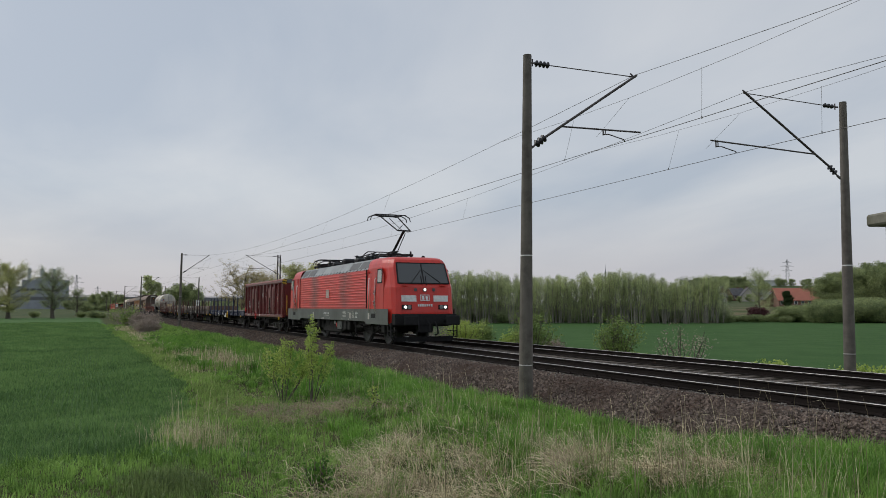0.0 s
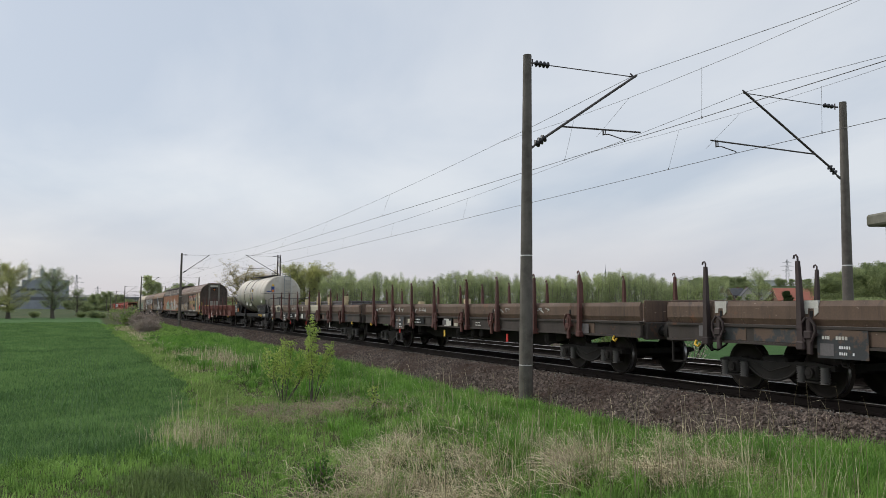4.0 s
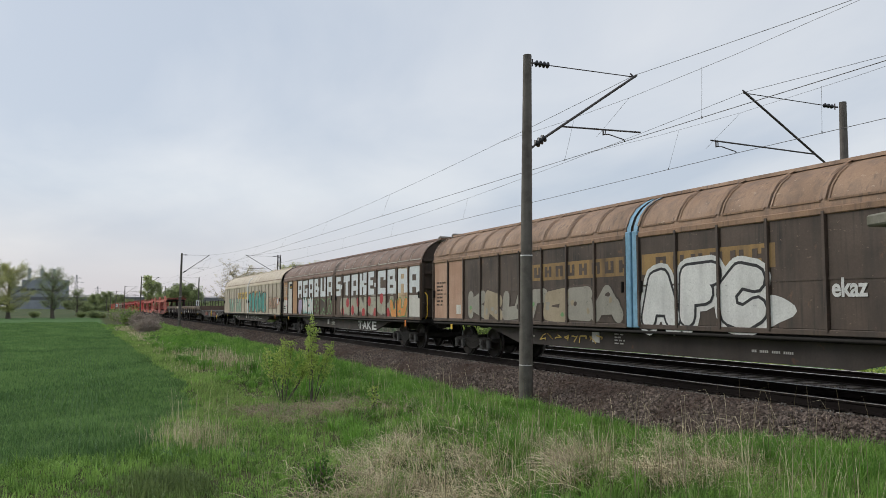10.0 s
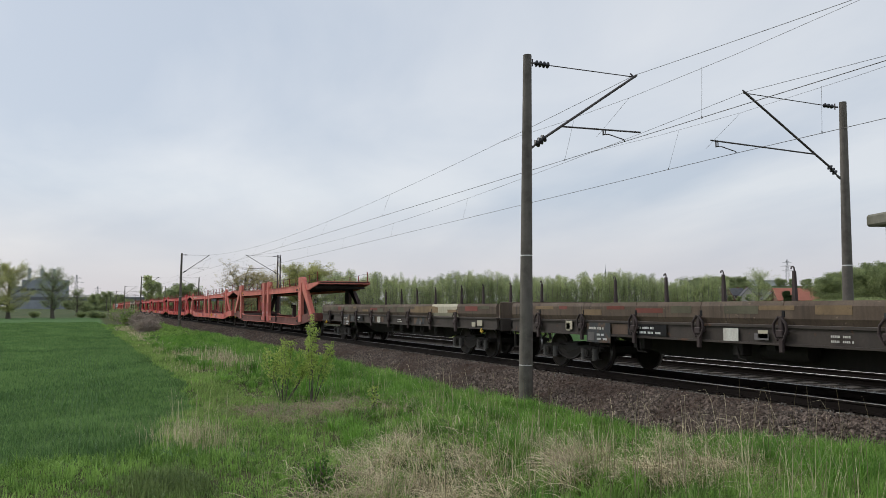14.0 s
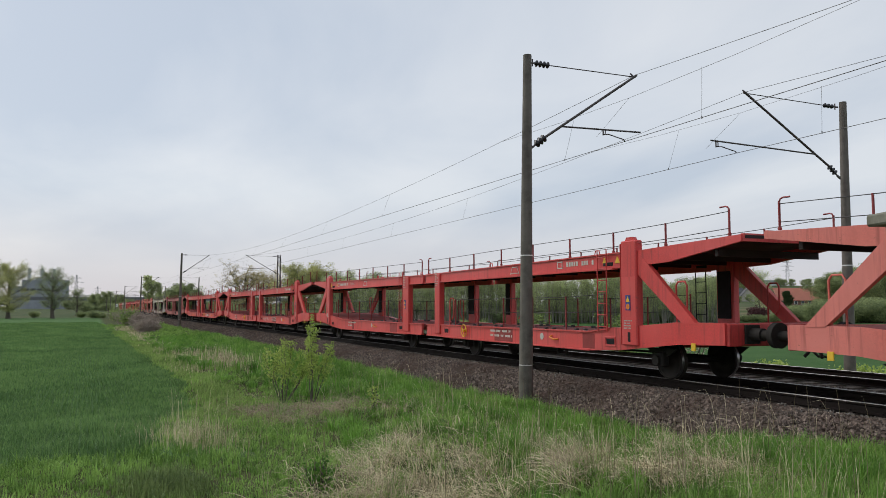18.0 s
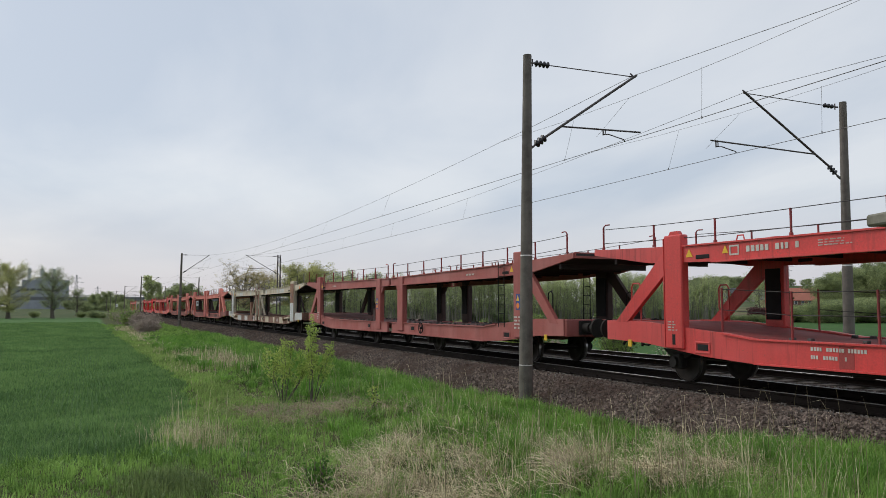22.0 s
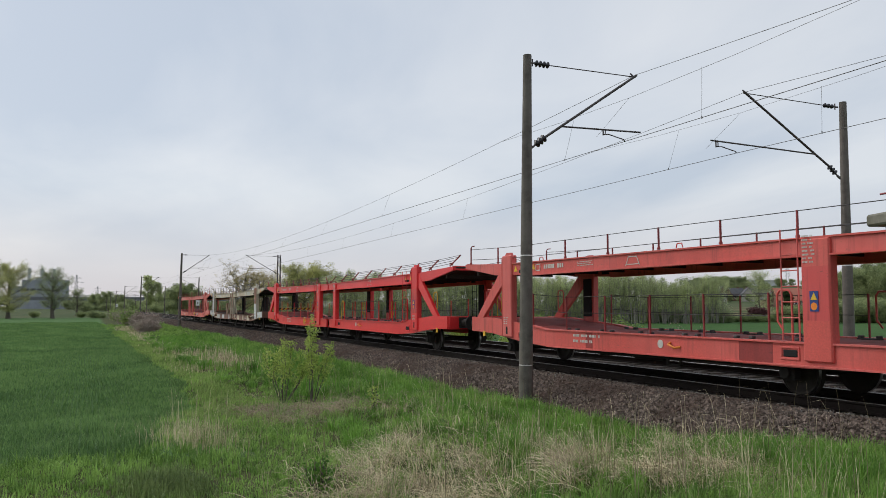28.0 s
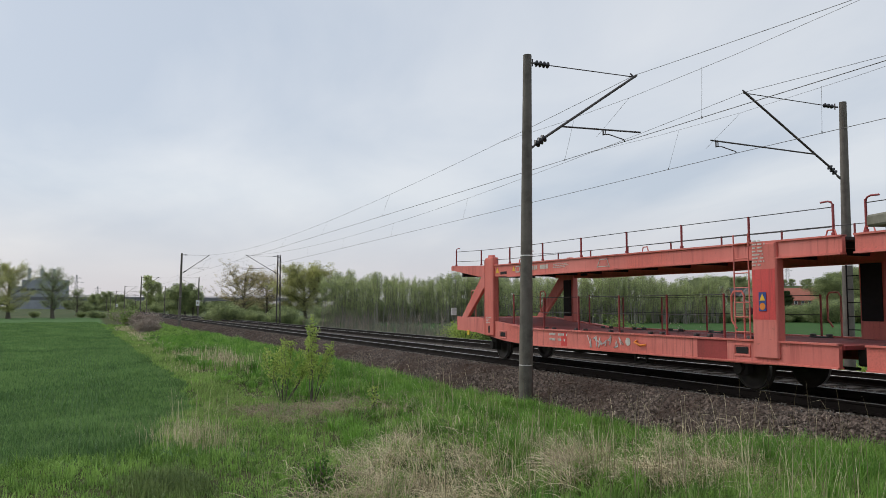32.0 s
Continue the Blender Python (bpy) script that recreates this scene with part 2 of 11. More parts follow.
M = {}
M["rail_head"] = plain("rail_head", (0.30, 0.29, 0.28), 0.42, 0.85)
# near-black web: the shade below the rail head is put into the colour
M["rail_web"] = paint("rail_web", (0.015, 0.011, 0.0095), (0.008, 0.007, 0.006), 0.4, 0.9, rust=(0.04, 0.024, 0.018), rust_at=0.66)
M["sleeper"] = paint("sleeper", (0.150, 0.130, 0.110), (0.050, 0.040, 0.034), 0.45, 0.9)
M["mast"] = paint("mast_concrete", (0.150, 0.135, 0.115), (0.055, 0.048, 0.042), 0.5, 0.9, blotch=4.5, grain=60)
M["steel_grey"] = paint("galvanised_steel", (0.10, 0.088, 0.085), (0.05, 0.042, 0.038), 0.35, 0.65, 0.3)
M["insulator"] = plain("insulator_dark", (0.016, 0.016, 0.019), 0.3)
M["wire"] = plain("wire_metal", (0.10, 0.095, 0.09), 0.5, 0.6)
M["white_band"] = plain("white_band", (0.72, 0.72, 0.70), 0.7)
M["concrete"] = paint("weathered_concrete", (0.23, 0.22, 0.18), (0.085, 0.085, 0.055), 0.45, 0.95, blotch=3.0)
M["black"] = paint("bogie_black", (0.025, 0.0235, 0.022), (0.045, 0.038, 0.033), 0.35, 0.75)
M["wheel"] = paint("wheel_steel", (0.030, 0.026, 0.023), (0.055, 0.043, 0.036), 0.4, 0.6, 0.3)
M["tread"] = plain("wheel_tread", (0.35, 0.34, 0.33), 0.3, 0.9)
# ---- ground ----
def smooth(a, b, x):
    t = np.clip((x - a) / (b - a), 0, 1)
    return t * t * (3 - 2 * t)


def value_noise(x, y, scale, seed):
    """Smooth noise in 0..1 for arrays."""
    r = np.random.default_rng(seed)
    tab = r.random((64, 64))
    u, v = x * scale, y * scale
    i, j = np.floor(u).astype(int), np.floor(v).astype(int)
    a, b = u - i, v - j
    a, b = a * a * (3 - 2 * a), b * b * (3 - 2 * b)
    g = lambda p, q: tab[p % 64, q % 64]
    return (g(i, j) * (1 - a) + g(i + 1, j) * a) * (1 - b) + (g(i, j + 1) * (1 - a) + g(i + 1, j + 1) * a) * b


def land(x, y):
    """Height of the ground at x, y (arrays)."""
    x, y = np.asarray(x, float), np.asarray(y, float)
    low = -0.74 - 0.33 * smooth(9.3, 3.5, y)                       # verge falls to the crop field
    rise = 0.42 * smooth(-24, -9, x) * smooth(60, 25, np.abs(x)) * smooth(9.3, 5, y) * smooth(-12, -3, y)
    z = low + rise + 0.40 * smooth(-10.8, -6.6, x) * smooth(40, 20, np.abs(x)) * smooth(3.5, 7.5, y)
    far = -0.7 - 1.0 * smooth(19.6, 25, y)
    z = np.where(y > 14, far, z)
    z = np.where((y > 9.3) & (y < 19.6), -0.72, z)
    z = z + 0.10 * np.sin(x * 0.31 + y * 0.5) * np.sin(y * 0.43 - x * 0.12) * smooth(9.0, 6.5, y)
    # hummocks of rank grass on the bank
    z = z + (0.26 * (value_noise(x, y, .75, 51) - .5) + 0.13 * (value_noise(x, y, 1.9, 52) - .5)) * smooth(9.0, 8.0, y) * smooth(2.6, 4.4, y) * smooth(-75, -45, x) * smooth(2, -5, x)
    # the village hill beyond the field, and gentle far land
    ahead = 0.4086 * y - 0.9127 * x
    u = (0.9127 * y + 0.4086 * x) / np.maximum(ahead, 1.0)
    z = z + np.interp(ahead, [190, 205, 300, 420, 460, 540, 600], [0, 0, 3.6, 6.0, 8.0, 18.0, 19.5]) * smooth(0.20, 0.34, u)
    z = z + 4.0 * smooth(600, 2200, np.hypot(x, y))
    return z


def ground_material():
    m, n, l, b = material("ground_cover", 0.95)
    tc = n.new("ShaderNodeTexCoord")
    v = tc.outputs["Object"]
    s = n.new("ShaderNodeSeparateXYZ"); l.new(v, s.inputs[0])
    big, mid, fine = noise_node(n, l, v, 0.09, 5), noise_node(n, l, v, 0.9, 6), noise_node(n, l, v, 9.0, 5)

    def step(val, lo, hi):
        r = n.new("ShaderNodeMapRange")
        r.inputs["From Min"].default_value, r.inputs["From Max"].default_value = lo, hi
        l.new(val, r.inputs["Value"])
        return r.outputs["Result"]

    def calc(op, a, c):
        q = n.new("ShaderNodeMath"); q.operation = op
        for k, w in enumerate((a, c)):
            if isinstance(w, (int, float)):
                q.inputs[k].default_value = w
            else:
                l.new(w, q.inputs[k])
        return q.outputs[0]

    verge = mix(n, l, ramp(n, l, mid, 0.35, 0.65), (0.055, 0.080, 0.022), (0.095, 0.090, 0.045))
    verge = mix(n, l, ramp(n, l, fine, 0.4, 0.7), verge, (0.045, 0.055, 0.02))
    crop = mix(n, l, ramp(n, l, mid, 0.3, 0.7), (0.062, 0.130, 0.042), (0.098, 0.190, 0.058))
    crop = mix(n, l, ramp(n, l, fine, 0.45, 0.75), crop, (0.050, 0.090, 0.036))
    wob = calc("MULTIPLY", calc("SUBTRACT", noise_node(n, l, v, 0.25, 3), 0.5), 1.6)
    yy = calc("ADD", s.outputs["Y"], wob)
    xx = calc("ADD", s.outputs["X"], wob)
    left = calc("MULTIPLY", step(yy, 2.9, 2.2), step(xx, -12.2, -13.0))
    right = step(yy, 25.5, 26.5)
    far_rough = step(calc("ADD", s.outputs["Y"], calc("MULTIPLY", wob, 6.0)), 148.0, 156.0)
    c = mix(n, l, left, verge, crop)
    far_crop = mix(n, l, ramp(n, l, noise_node(n, l, v, 0.35, 6), 0.35, 0.7), (0.034, 0.084, 0.022), (0.056, 0.118, 0.034))
    drill = n.new("ShaderNodeTexWave"); drill.bands_direction = "Y"; drill.inputs["Scale"].default_value = 0.55; drill.inputs["Distortion"].default_value = 1.2
    l.new(v, drill.inputs["Vector"])
    far_crop = mix(n, l, ramp(n, l, drill.outputs["Fac"], 0.80, 1.0), far_crop, (0.062, 0.120, 0.036))
    c = mix(n, l, right, c, far_crop)
    rough_land = mix(n, l, ramp(n, l, big, 0.42, 0.58), (0.06, 0.085, 0.03), (0.15, 0.13, 0.075))
    c = mix(n, l, far_rough, c, rough_land)
    dist = step(calc("MULTIPLY", s.outputs["X"], -1.0), 205.0, 235.0)
    c = mix(n, l, dist, c, mix(n, l, ramp(n, l, big, 0.4, 0.6), (0.05, 0.08, 0.03), (0.09, 0.10, 0.05)))
    l.new(c, b.inputs["Base Color"])
    b.inputs["Specular IOR Level"].default_value = 0.1
    bump(n, l, b, fine, 0.5, 0.05)
    return m


M["ground"] = ground_material()
_u = np.linspace(-1, 1, 261)
_gx = 6.0 * np.sinh(6.75 * _u) - 14.0
_gy = 6.0 * np.sinh(6.75 * _u) + 5.0
_X, _Y = np.meshgrid(_gx, _gy, indexing="ij")
_Z = land(_X, _Y)
_k = np.arange(260)
_I, _J = np.meshgrid(_k, _k, indexing="ij")
_q = (_I * 261 + _J).ravel()
_gm = fast_mesh("ground", np.stack([_X.ravel(), _Y.ravel(), _Z.ravel()], 1), np.stack([_q, _q + 261, _q + 262, _q + 1], 1), True)
_gm.materials.append(M["ground"])
tagged(new("ground", _gm), "grassy verge, green crop fields and far rolling land", "ground", kind="structure")

# ---- track ----
X0, X1 = -900.0, 160.0


def ballast_material():
    m, n, l, b = material("ballast_bed", 0.95)
    v = coords(n, l, False)
    t = n.new("ShaderNodeTexVoronoi"); t.inputs["Scale"].default_value = 16.0
    l.new(v, t.inputs["Vector"])
    c = mix(n, l, ramp(n, l, t.outputs["Color"], 0.2, 0.9), (0.020, 0.015, 0.013), (0.110, 0.086, 0.072))
    c = mix(n, l, ramp(n, l, noise_node(n, l, v, 0.7, 5), 0.4, 0.7), c, (0.075, 0.054, 0.043))
    # oil and brake dust between the rails, with the shade there painted in
    sep = n.new("ShaderNodeSeparateXYZ"); l.new(v, sep.inputs[0])
    for c0 in (TRACK_NEAR, TRACK_FAR):
        d = n.new("ShaderNodeMath"); d.operation = "SUBTRACT"; d.inputs[1].default_value = c0
        l.new(sep.outputs["Y"], d.inputs[0])
        a = n.new("ShaderNodeMath"); a.operation = "ABSOLUTE"; l.new(d.outputs[0], a.inputs[0])
        r = n.new("ShaderNodeMapRange"); r.inputs["From Min"].default_value, r.inputs["From Max"].default_value = 1.15, 0.8
        r.inputs["To Max"].default_value = 0.85
        l.new(a.outputs[0], r.inputs["Value"])
        c = mix(n, l, r.outputs["Result"], c, (0.022, 0.018, 0.016))
    l.new(c, b.inputs["Base Color"])
    bump(n, l, b, t.outputs["Distance"], 0.9, 0.04)
    return m


def stone_material(name, low, high, tint):
    m, n, l, b = material(name, 0.9)
    g = n.new("ShaderNodeNewGeometry")
    v = coords(n, l, False)
    c = ramp(n, l, g.outputs["Random Per Island"], 0.0, 1.0, low, high)
    c = mix(n, l, ramp(n, l, noise_node(n, l, v, 0.8, 5), 0.42, 0.66), c, tint)
    c = mix(n, l, ramp(n, l, noise_node(n, l, v, 60, 3), 0.35, 0.7), c, (0.10, 0.085, 0.075))
    l.new(c, b.inputs["Base Color"])
    return m


# stones between the rails: oil stain and painted shade in one dark colour
M["oily_stone"] = plain("oily_stone", (0.030, 0.025, 0.022), 0.6, 0.0, 0.5, 20)
M["ballast"] = ballast_material()
M["stone"] = stone_material("ballast_stone", (0.022, 0.016, 0.013, 1), (0.37, 0.290, 0.240, 1), (0.105, 0.062, 0.046))
M["grey_stone"] = stone_material("grey_ballast_stone", (0.045, 0.042, 0.040, 1), (0.50, 0.47, 0.43, 1), (0.22, 0.20, 0.18))
_bp = [(9.25, -0.80), (10.70, -0.235), (11.05, -0.190), (13.95, -0.205), (14.3, -0.18), (14.7, -0.18), (15.05, -0.215), (17.95, -0.215), (18.3, -0.27), (19.7, -0.80)]
_g = G()
_xs = np.concatenate([np.linspace(X0, -100, 60), np.linspace(-98, 40, 240), np.linspace(44, X1, 20)])
_g.shell([[(x, y + 0.05 * math.sin(x * 1.7 + y), z + (0.02 * math.sin(x * 2.3 + y * 3) if 0 < i < 9 else 0)) for i, (y, z) in enumerate(_bp)] for x in _xs], smooth=True)
ballast = tagged(part("ballast_bed", _g, M["ballast"]), "grey-brown crushed stone ballast under the tracks", "ballast", kind="structure")


def stones(name, count, xa, xb, ya, yb, size, seed, parent, mat="stone"):
    """Loose angular stones strewn over the ballast's shoulder, in one mesh."""
    r = np.random.default_rng(seed)
    base = np.array([(-1, -.8, -.6), (.9, -1, -.5), (1, .8, -.7), (-.8, 1, -.6), (-.7, -.6, .8), (.8, -.7, .7), (.6, .7, .9), (-.6, .8, .6)], float)
    quads = np.array([(0, 3, 2, 1), (4, 5, 6, 7), (0, 1, 5, 4), (1, 2, 6, 5), (2, 3, 7, 6), (3, 0, 4, 7)])
    x = xa + (xb - xa) * r.random(count) ** 0.75
    y = r.uniform(ya, yb, count)
    z = np.interp(y, [p[0] for p in _bp], [p[1] for p in _bp])
    s = size * r.uniform(0.55, 1.25, count)
    a = r.uniform(0, math.tau, (count, 3))
    ca, sa = np.cos(a), np.sin(a)
    R = np.empty((count, 3, 3))
    R[:, 0] = np.stack([ca[:, 1] * ca[:, 2], -ca[:, 1] * sa[:, 2], sa[:, 1]], 1)
    R[:, 1] = np.stack([ca[:, 0] * sa[:, 2] + sa[:, 0] * sa[:, 1] * ca[:, 2], ca[:, 0] * ca[:, 2] - sa[:, 0] * sa[:, 1] * sa[:, 2], -sa[:, 0] * ca[:, 1]], 1)
    R[:, 2] = np.stack([sa[:, 0] * sa[:, 2] - ca[:, 0] * sa[:, 1] * ca[:, 2], sa[:, 0] * ca[:, 2] + ca[:, 0] * sa[:, 1] * sa[:, 2], ca[:, 0] * ca[:, 1]], 1)
    p = base[None] * r.uniform(0.7, 1.2, (count, 8, 1)) * r.uniform(0.6, 1.0, (count, 1, 3))
    p = np.einsum("nij,nkj->nki", R, p) * (s / 2)[:, None, None]
    p += np.stack([x, y, z + s * 0.18], 1)[:, None]
    f = quads[None] + (np.arange(count) * 8)[:, None, None]
    me = fast_mesh(name, p.reshape(-1, 3), f.reshape(-1, 4))
    me.materials.append(M[mat])
    ob = new(name, me)
    ob.parent = parent
    ob["kind"] = "stuff"
    return ob


stones("stones", 46000, -46, 4, 9.2, 11.25, 0.066, 3, ballast)
stones("stones", 9000, -120, -46, 9.2, 11.2, 0.085, 4, ballast)
stones("stones", 14000, -60, 6, 13.85, 15.15, 0.055, 5, ballast, "grey_stone")
stones("stones", 3000, -44, 4, 10.85, 11.55, 0.050, 8, ballast, "grey_stone")
stones("stones", 7000, -40, 6, 11.8, 13.2, 0.055, 6, ballast, "oily_stone")

_half = [(0.075, -0.172), (0.075, -0.160), (0.012, -0.142), (0.009, -0.05), (0.036, -0.036), (0.036, -0.004), (0.028, 0.0)]
_rail = _half + [(-a, z) for a, z in _half[::-1]]
for c in (TRACK_NEAR, TRACK_FAR):
    trk = thing("track", "steel rails on dark sleepers in stone ballast", "railway track", "the two tracks", "structure")
    for sgn in (-1, 1):
        y = c + sgn * 0.7525
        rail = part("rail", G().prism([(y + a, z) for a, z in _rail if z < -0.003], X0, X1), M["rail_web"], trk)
        part("rail_head", G().prism([(y - .035, -0.006), (y + .035, -0.006), (y + .03, 0.001), (y - .03, 0.001)], X0, X1), M["rail_head"], rail, "rail top polished by wheels")
    sm = G().box(-.13, .13, -1.3, 1.3, -.40, -.185, .03).mesh("sleeper")
    sm.materials.append(M["sleeper"])
    cm = G().box(-.07, .07, -.90, -.60, -.19, -.155, .01).box(-.07, .07, .60, .90, -.19, -.155, .01).cyl((0, -.86, -.16), (0, -.86, -.12), .02, n=6).cyl((0, -.64, -.16), (0, -.64, -.12), .02, n=6).mesh("rail_clip")
    cm.materials.append(M["rail_web"])
    far = G()
    near_n = 48 if c == TRACK_NEAR else 24
    for k in range(int((X1 - 20 - X0) / 0.6)):
        x = 8.0 - 0.6 * k
        if k < near_n:
            s = part("sleeper", sm, None, trk)
            s.location = (x, c, 0)
            part("rail_clip", cm, None, s)
        elif k < 450:
            far.box(x - .13, x + .13, c - 1.3, c + 1.3, -.4, -.185)
    part("sleepers", far, M["sleeper"], trk)["kind"] = "stuff"

# ---- overhead line ----
SPANS = [60.0, -16.34, -93.9, -168.0, -245.0, -322.0, -400.0, -478.0]


def insulator(a, b, r, n=4):
    """Stacked sheds along a rod."""
    prof = [(0, r * .35)]
    for k in range(n):
        u = (k + .15) / n
        prof += [(u, r * .4), (u + .35 / n, r), (u + .5 / n, r * .9), (u + .62 / n, r * .4)]
    return G().lathe(a, b, prof + [(1, r * .35)], 10)


def mast(x, y, side, stagger, lattice=False):
    """A catenary mast; side is +1 if its track lies at higher y."""
    ground = -0.75
    top = 7.68
    m = thing("catenary_mast", "steel lattice catenary mast with cantilever arm" if lattice else "round grey concrete catenary mast with cantilever arm", "catenary mast", "masts along the line")
    c = y + side * 3.04 if side > 0 else y - 3.8
    dx = 0.0
    if lattice:
        g = G()
        for i in (-1, 1):
            for j in (-1, 1):
                g.beam((x + i * .16, y + j * .22, ground), (x + i * .10, y + j * .13, top), .07, .07)
        part("chords", g, M["steel_grey"], m)
        g = G()
        for k in range(16):
            za, zb = ground + .1 + k * .52, ground + .62 + k * .52
            for j in (-1, 1):
                g.beam((x + (-.15, .15)[k % 2], y + j * .2, za), (x + (.15, -.15)[k % 2], y + j * .2, zb), .035, .012)
                g.beam((x + j * .13, y + (-.2, .2)[k % 2], za), (x + j * .13, y + (.2, -.2)[k % 2], zb), .035, .012)
        part("lacing", g, M["steel_grey"], m)
        part("footing", G().box(x - .4, x + .4, y - .45, y + .45, ground - .3, ground + .2, .03), M["concrete"], m)
    else:
        lean = 0.12
        g = G()
        rings = []
        for k in range(13):
            u = k / 12
            r = .172 - .070 * u
            rings.append([(x + r * math.cos(a), y - .02 + lean * u + r * math.sin(a), ground - .2 + (top - ground + .2) * u) for a in np.linspace(0, math.tau, 21)[:-1]])
        g.shell(rings, close=True, caps=True)
        part("pole", g, M["mast"], m)
        for zb, h in ((2.78, .03), (0.21, .016)):
            u = (zb - ground + .2) / (top - ground + .2)
            part("band", G().cyl((x, y - .02 + lean * u, zb), (x, y - .02 + lean * u, zb + h), .175 - .070 * u, n=20), M["white_band"], m, "thin white painted ring")
        part("top_bracket", G().beam((x, y + side * .12, 7.5), (x, y + side * .36, 7.5), .035, .04).beam((x, y + side * .24, 7.42), (x, y + side * .24, 7.6), .02, .03), M["steel_grey"], m)
        part("lower_bracket", G().beam((x, y + side * .12, 5.36), (x, y + side * .26, 5.45), .045, .05), M["steel_grey"], m)
    w = c + (0.19 + stagger * 0.5 if side > 0 else 0.07)
    wy = c - side * 0.19 + stagger
    part("tie_insulator", insulator((x, y + side * .30, 7.5), (x, y + side * .72, 7.5), .085 if side > 0 else .07, 4 if side > 0 else 3), M["insulator"], m, "dark ribbed insulator")
    part("top_tie", G().cyl((x, y + side * .72, 7.5), (x, w, 7.52), .014, n=6), M["steel_grey"], m)
    part("diagonal_insulator", insulator((x, y + side * .30, 5.49), (x, y + side * .58, 5.70), .105 if side > 0 else .09, 3), M["insulator"], m, "dark ribbed insulator")
    a, b = Vector((x, y + side * .58, 5.70)), Vector((x, w, 7.52))
    part("insulator_rod", G().cyl((x, y + side * .2, 5.41), (x, y + side * .32, 5.5), .02, n=6), M["steel_grey"], m)
    part("cantilever_tube", G().cyl(a, b + (b - a).normalized() * .1, .032, n=8), M["steel_grey"], m)
    part("wire_clamp", G().box(x - .02, x + .02, w - .09, w + .05, 7.50, 7.555, .01).beam((x, w + .02, 7.5), (x, w - .12, 7.6), .02, .03), M["steel_grey"], m)
    s = a.lerp(b, .17)
    # the near arm pulls from the mast's side, the far one from beyond the wire
    end = wy + (side * .50 if side > 0 else side * .90)
    part("steady_tube", G().cyl(s, (x, end, 6.08), .022, n=8), M["steel_grey"], m)
    k = -side * .66 if side > 0 else side * .72
    part("arm_drop", G().beam((x, wy + k, 6.06), (x, wy + k, 5.90), .03, .022).beam((x, wy + k * .9, 6.05), (x, wy + k * .9, 5.95), .02, .02), M["steel_grey"], m)
    part("registration_arm", G().tube([(x, wy + k, 5.92), (x, wy + k * .75, 5.94), (x, wy + k * .35, 5.885), (x, wy + k * .08, 5.85), (x, wy, 5.81)], .015), M["steel_grey"], m)
    return (x, w, 7.56), (x, wy, 5.80)


supports = {1: [], -1: []}
for i, x in enumerate(SPANS):
    supports[1].append(mast(x, 9.46, 1, 0.10 if i % 2 else -0.25))
    supports[-1].append(mast(x + 1.5 if i > 1 else x, 20.3, -1, -0.53 if i % 2 else 0.1, lattice=(i == 2)))

for side in (1, -1):
    line = thing("overhead_line", "dark contact and catenary wires with thin droppers", "overhead line", "overhead lines")
    pts = supports[side]
    con, mes = [], []
    for (a, ac), (b, bc) in zip(pts, pts[1:]):
        mg, cg, st, dr = [], [], [], []
        L = abs(b[0] - a[0])
        for k in range(33):
            u = k / 32
            mg.append((a[0] + (b[0] - a[0]) * u, a[1] + (b[1] - a[1]) * u, 7.56 - 4 * 1.05 * u * (1 - u)))
        con += [(ac[0], ac[1], 5.80), ((ac[0] + bc[0]) / 2, (ac[1] + bc[1]) / 2, 5.77)]
        mes += mg[:-1]
        n = 7
        for k in range(n):
            u = (k + .75) / (n + .5)
            p = (a[0] + (b[0] - a[0]) * u, a[1] + (b[1] - a[1]) * u, 7.56 - 4.2 * u * (1 - u))
            q = (p[0], ac[1] + (bc[1] - ac[1]) * u, 5.79)
            if k in (0, n - 1):
                continue
            dr.append(part("dropper", G().tube([p, q], .0032, 4).cyl(Vector(q) - Vector((0, 0, .02)), Vector(q) + Vector((0, 0, .03)), .012, n=5), M["wire"], line))
        # a stitch wire hangs under the support, with slanted droppers beside it
        for (s, sc), e in ((pts[pts.index((a, ac))], 1), ((b, bc), -1)):
            u = 7.2 / L if e > 0 else 1 - 7.2 / L
            p = Vector((a[0] + (b[0] - a[0]) * u, a[1] + (b[1] - a[1]) * u, 7.56 - 4.2 * u * (1 - u)))
            q = Vector((s[0], (s[1] + sc[1]) / 2, 6.95))
            part("stitch_wire", G().tube([p, p.lerp(q, .5) + Vector((0, 0, -.04)), q], .0045, 4), M["wire"], line)
            h = q.lerp(p, .36)
            part("dropper", G().tube([h, (h.x - e * .2, sc[1], 5.80)], .0036, 4).cyl((h.x - e * .2, sc[1], 5.78), (h.x - e * .2, sc[1], 5.84), .013, n=5), M["wire"], line)
            if e > 0:
                part("support_dropper", G().tube([q, (q.x - .95, sc[1] - .2, 6.08)], .0036, 4), M["wire"], line)
    con.append((pts[-1][1][0], pts[-1][1][1], 5.8)); mes.append(pts[-1][0])
    part("contact_wire", G().tube(con, .0075, 6), M["wire"], line)
    part("catenary_wire", G().tube(mes, .006, 6), M["wire"], line)
# ---- the train: every vehicle runs from x = 0 (its front) to x = -length, z = 0 on the rails ----
M["db_red"] = paint("traffic_red", (0.64, 0.036, 0.024), (0.10, 0.02, 0.018), 0.22, 0.34, blotch=0.5)


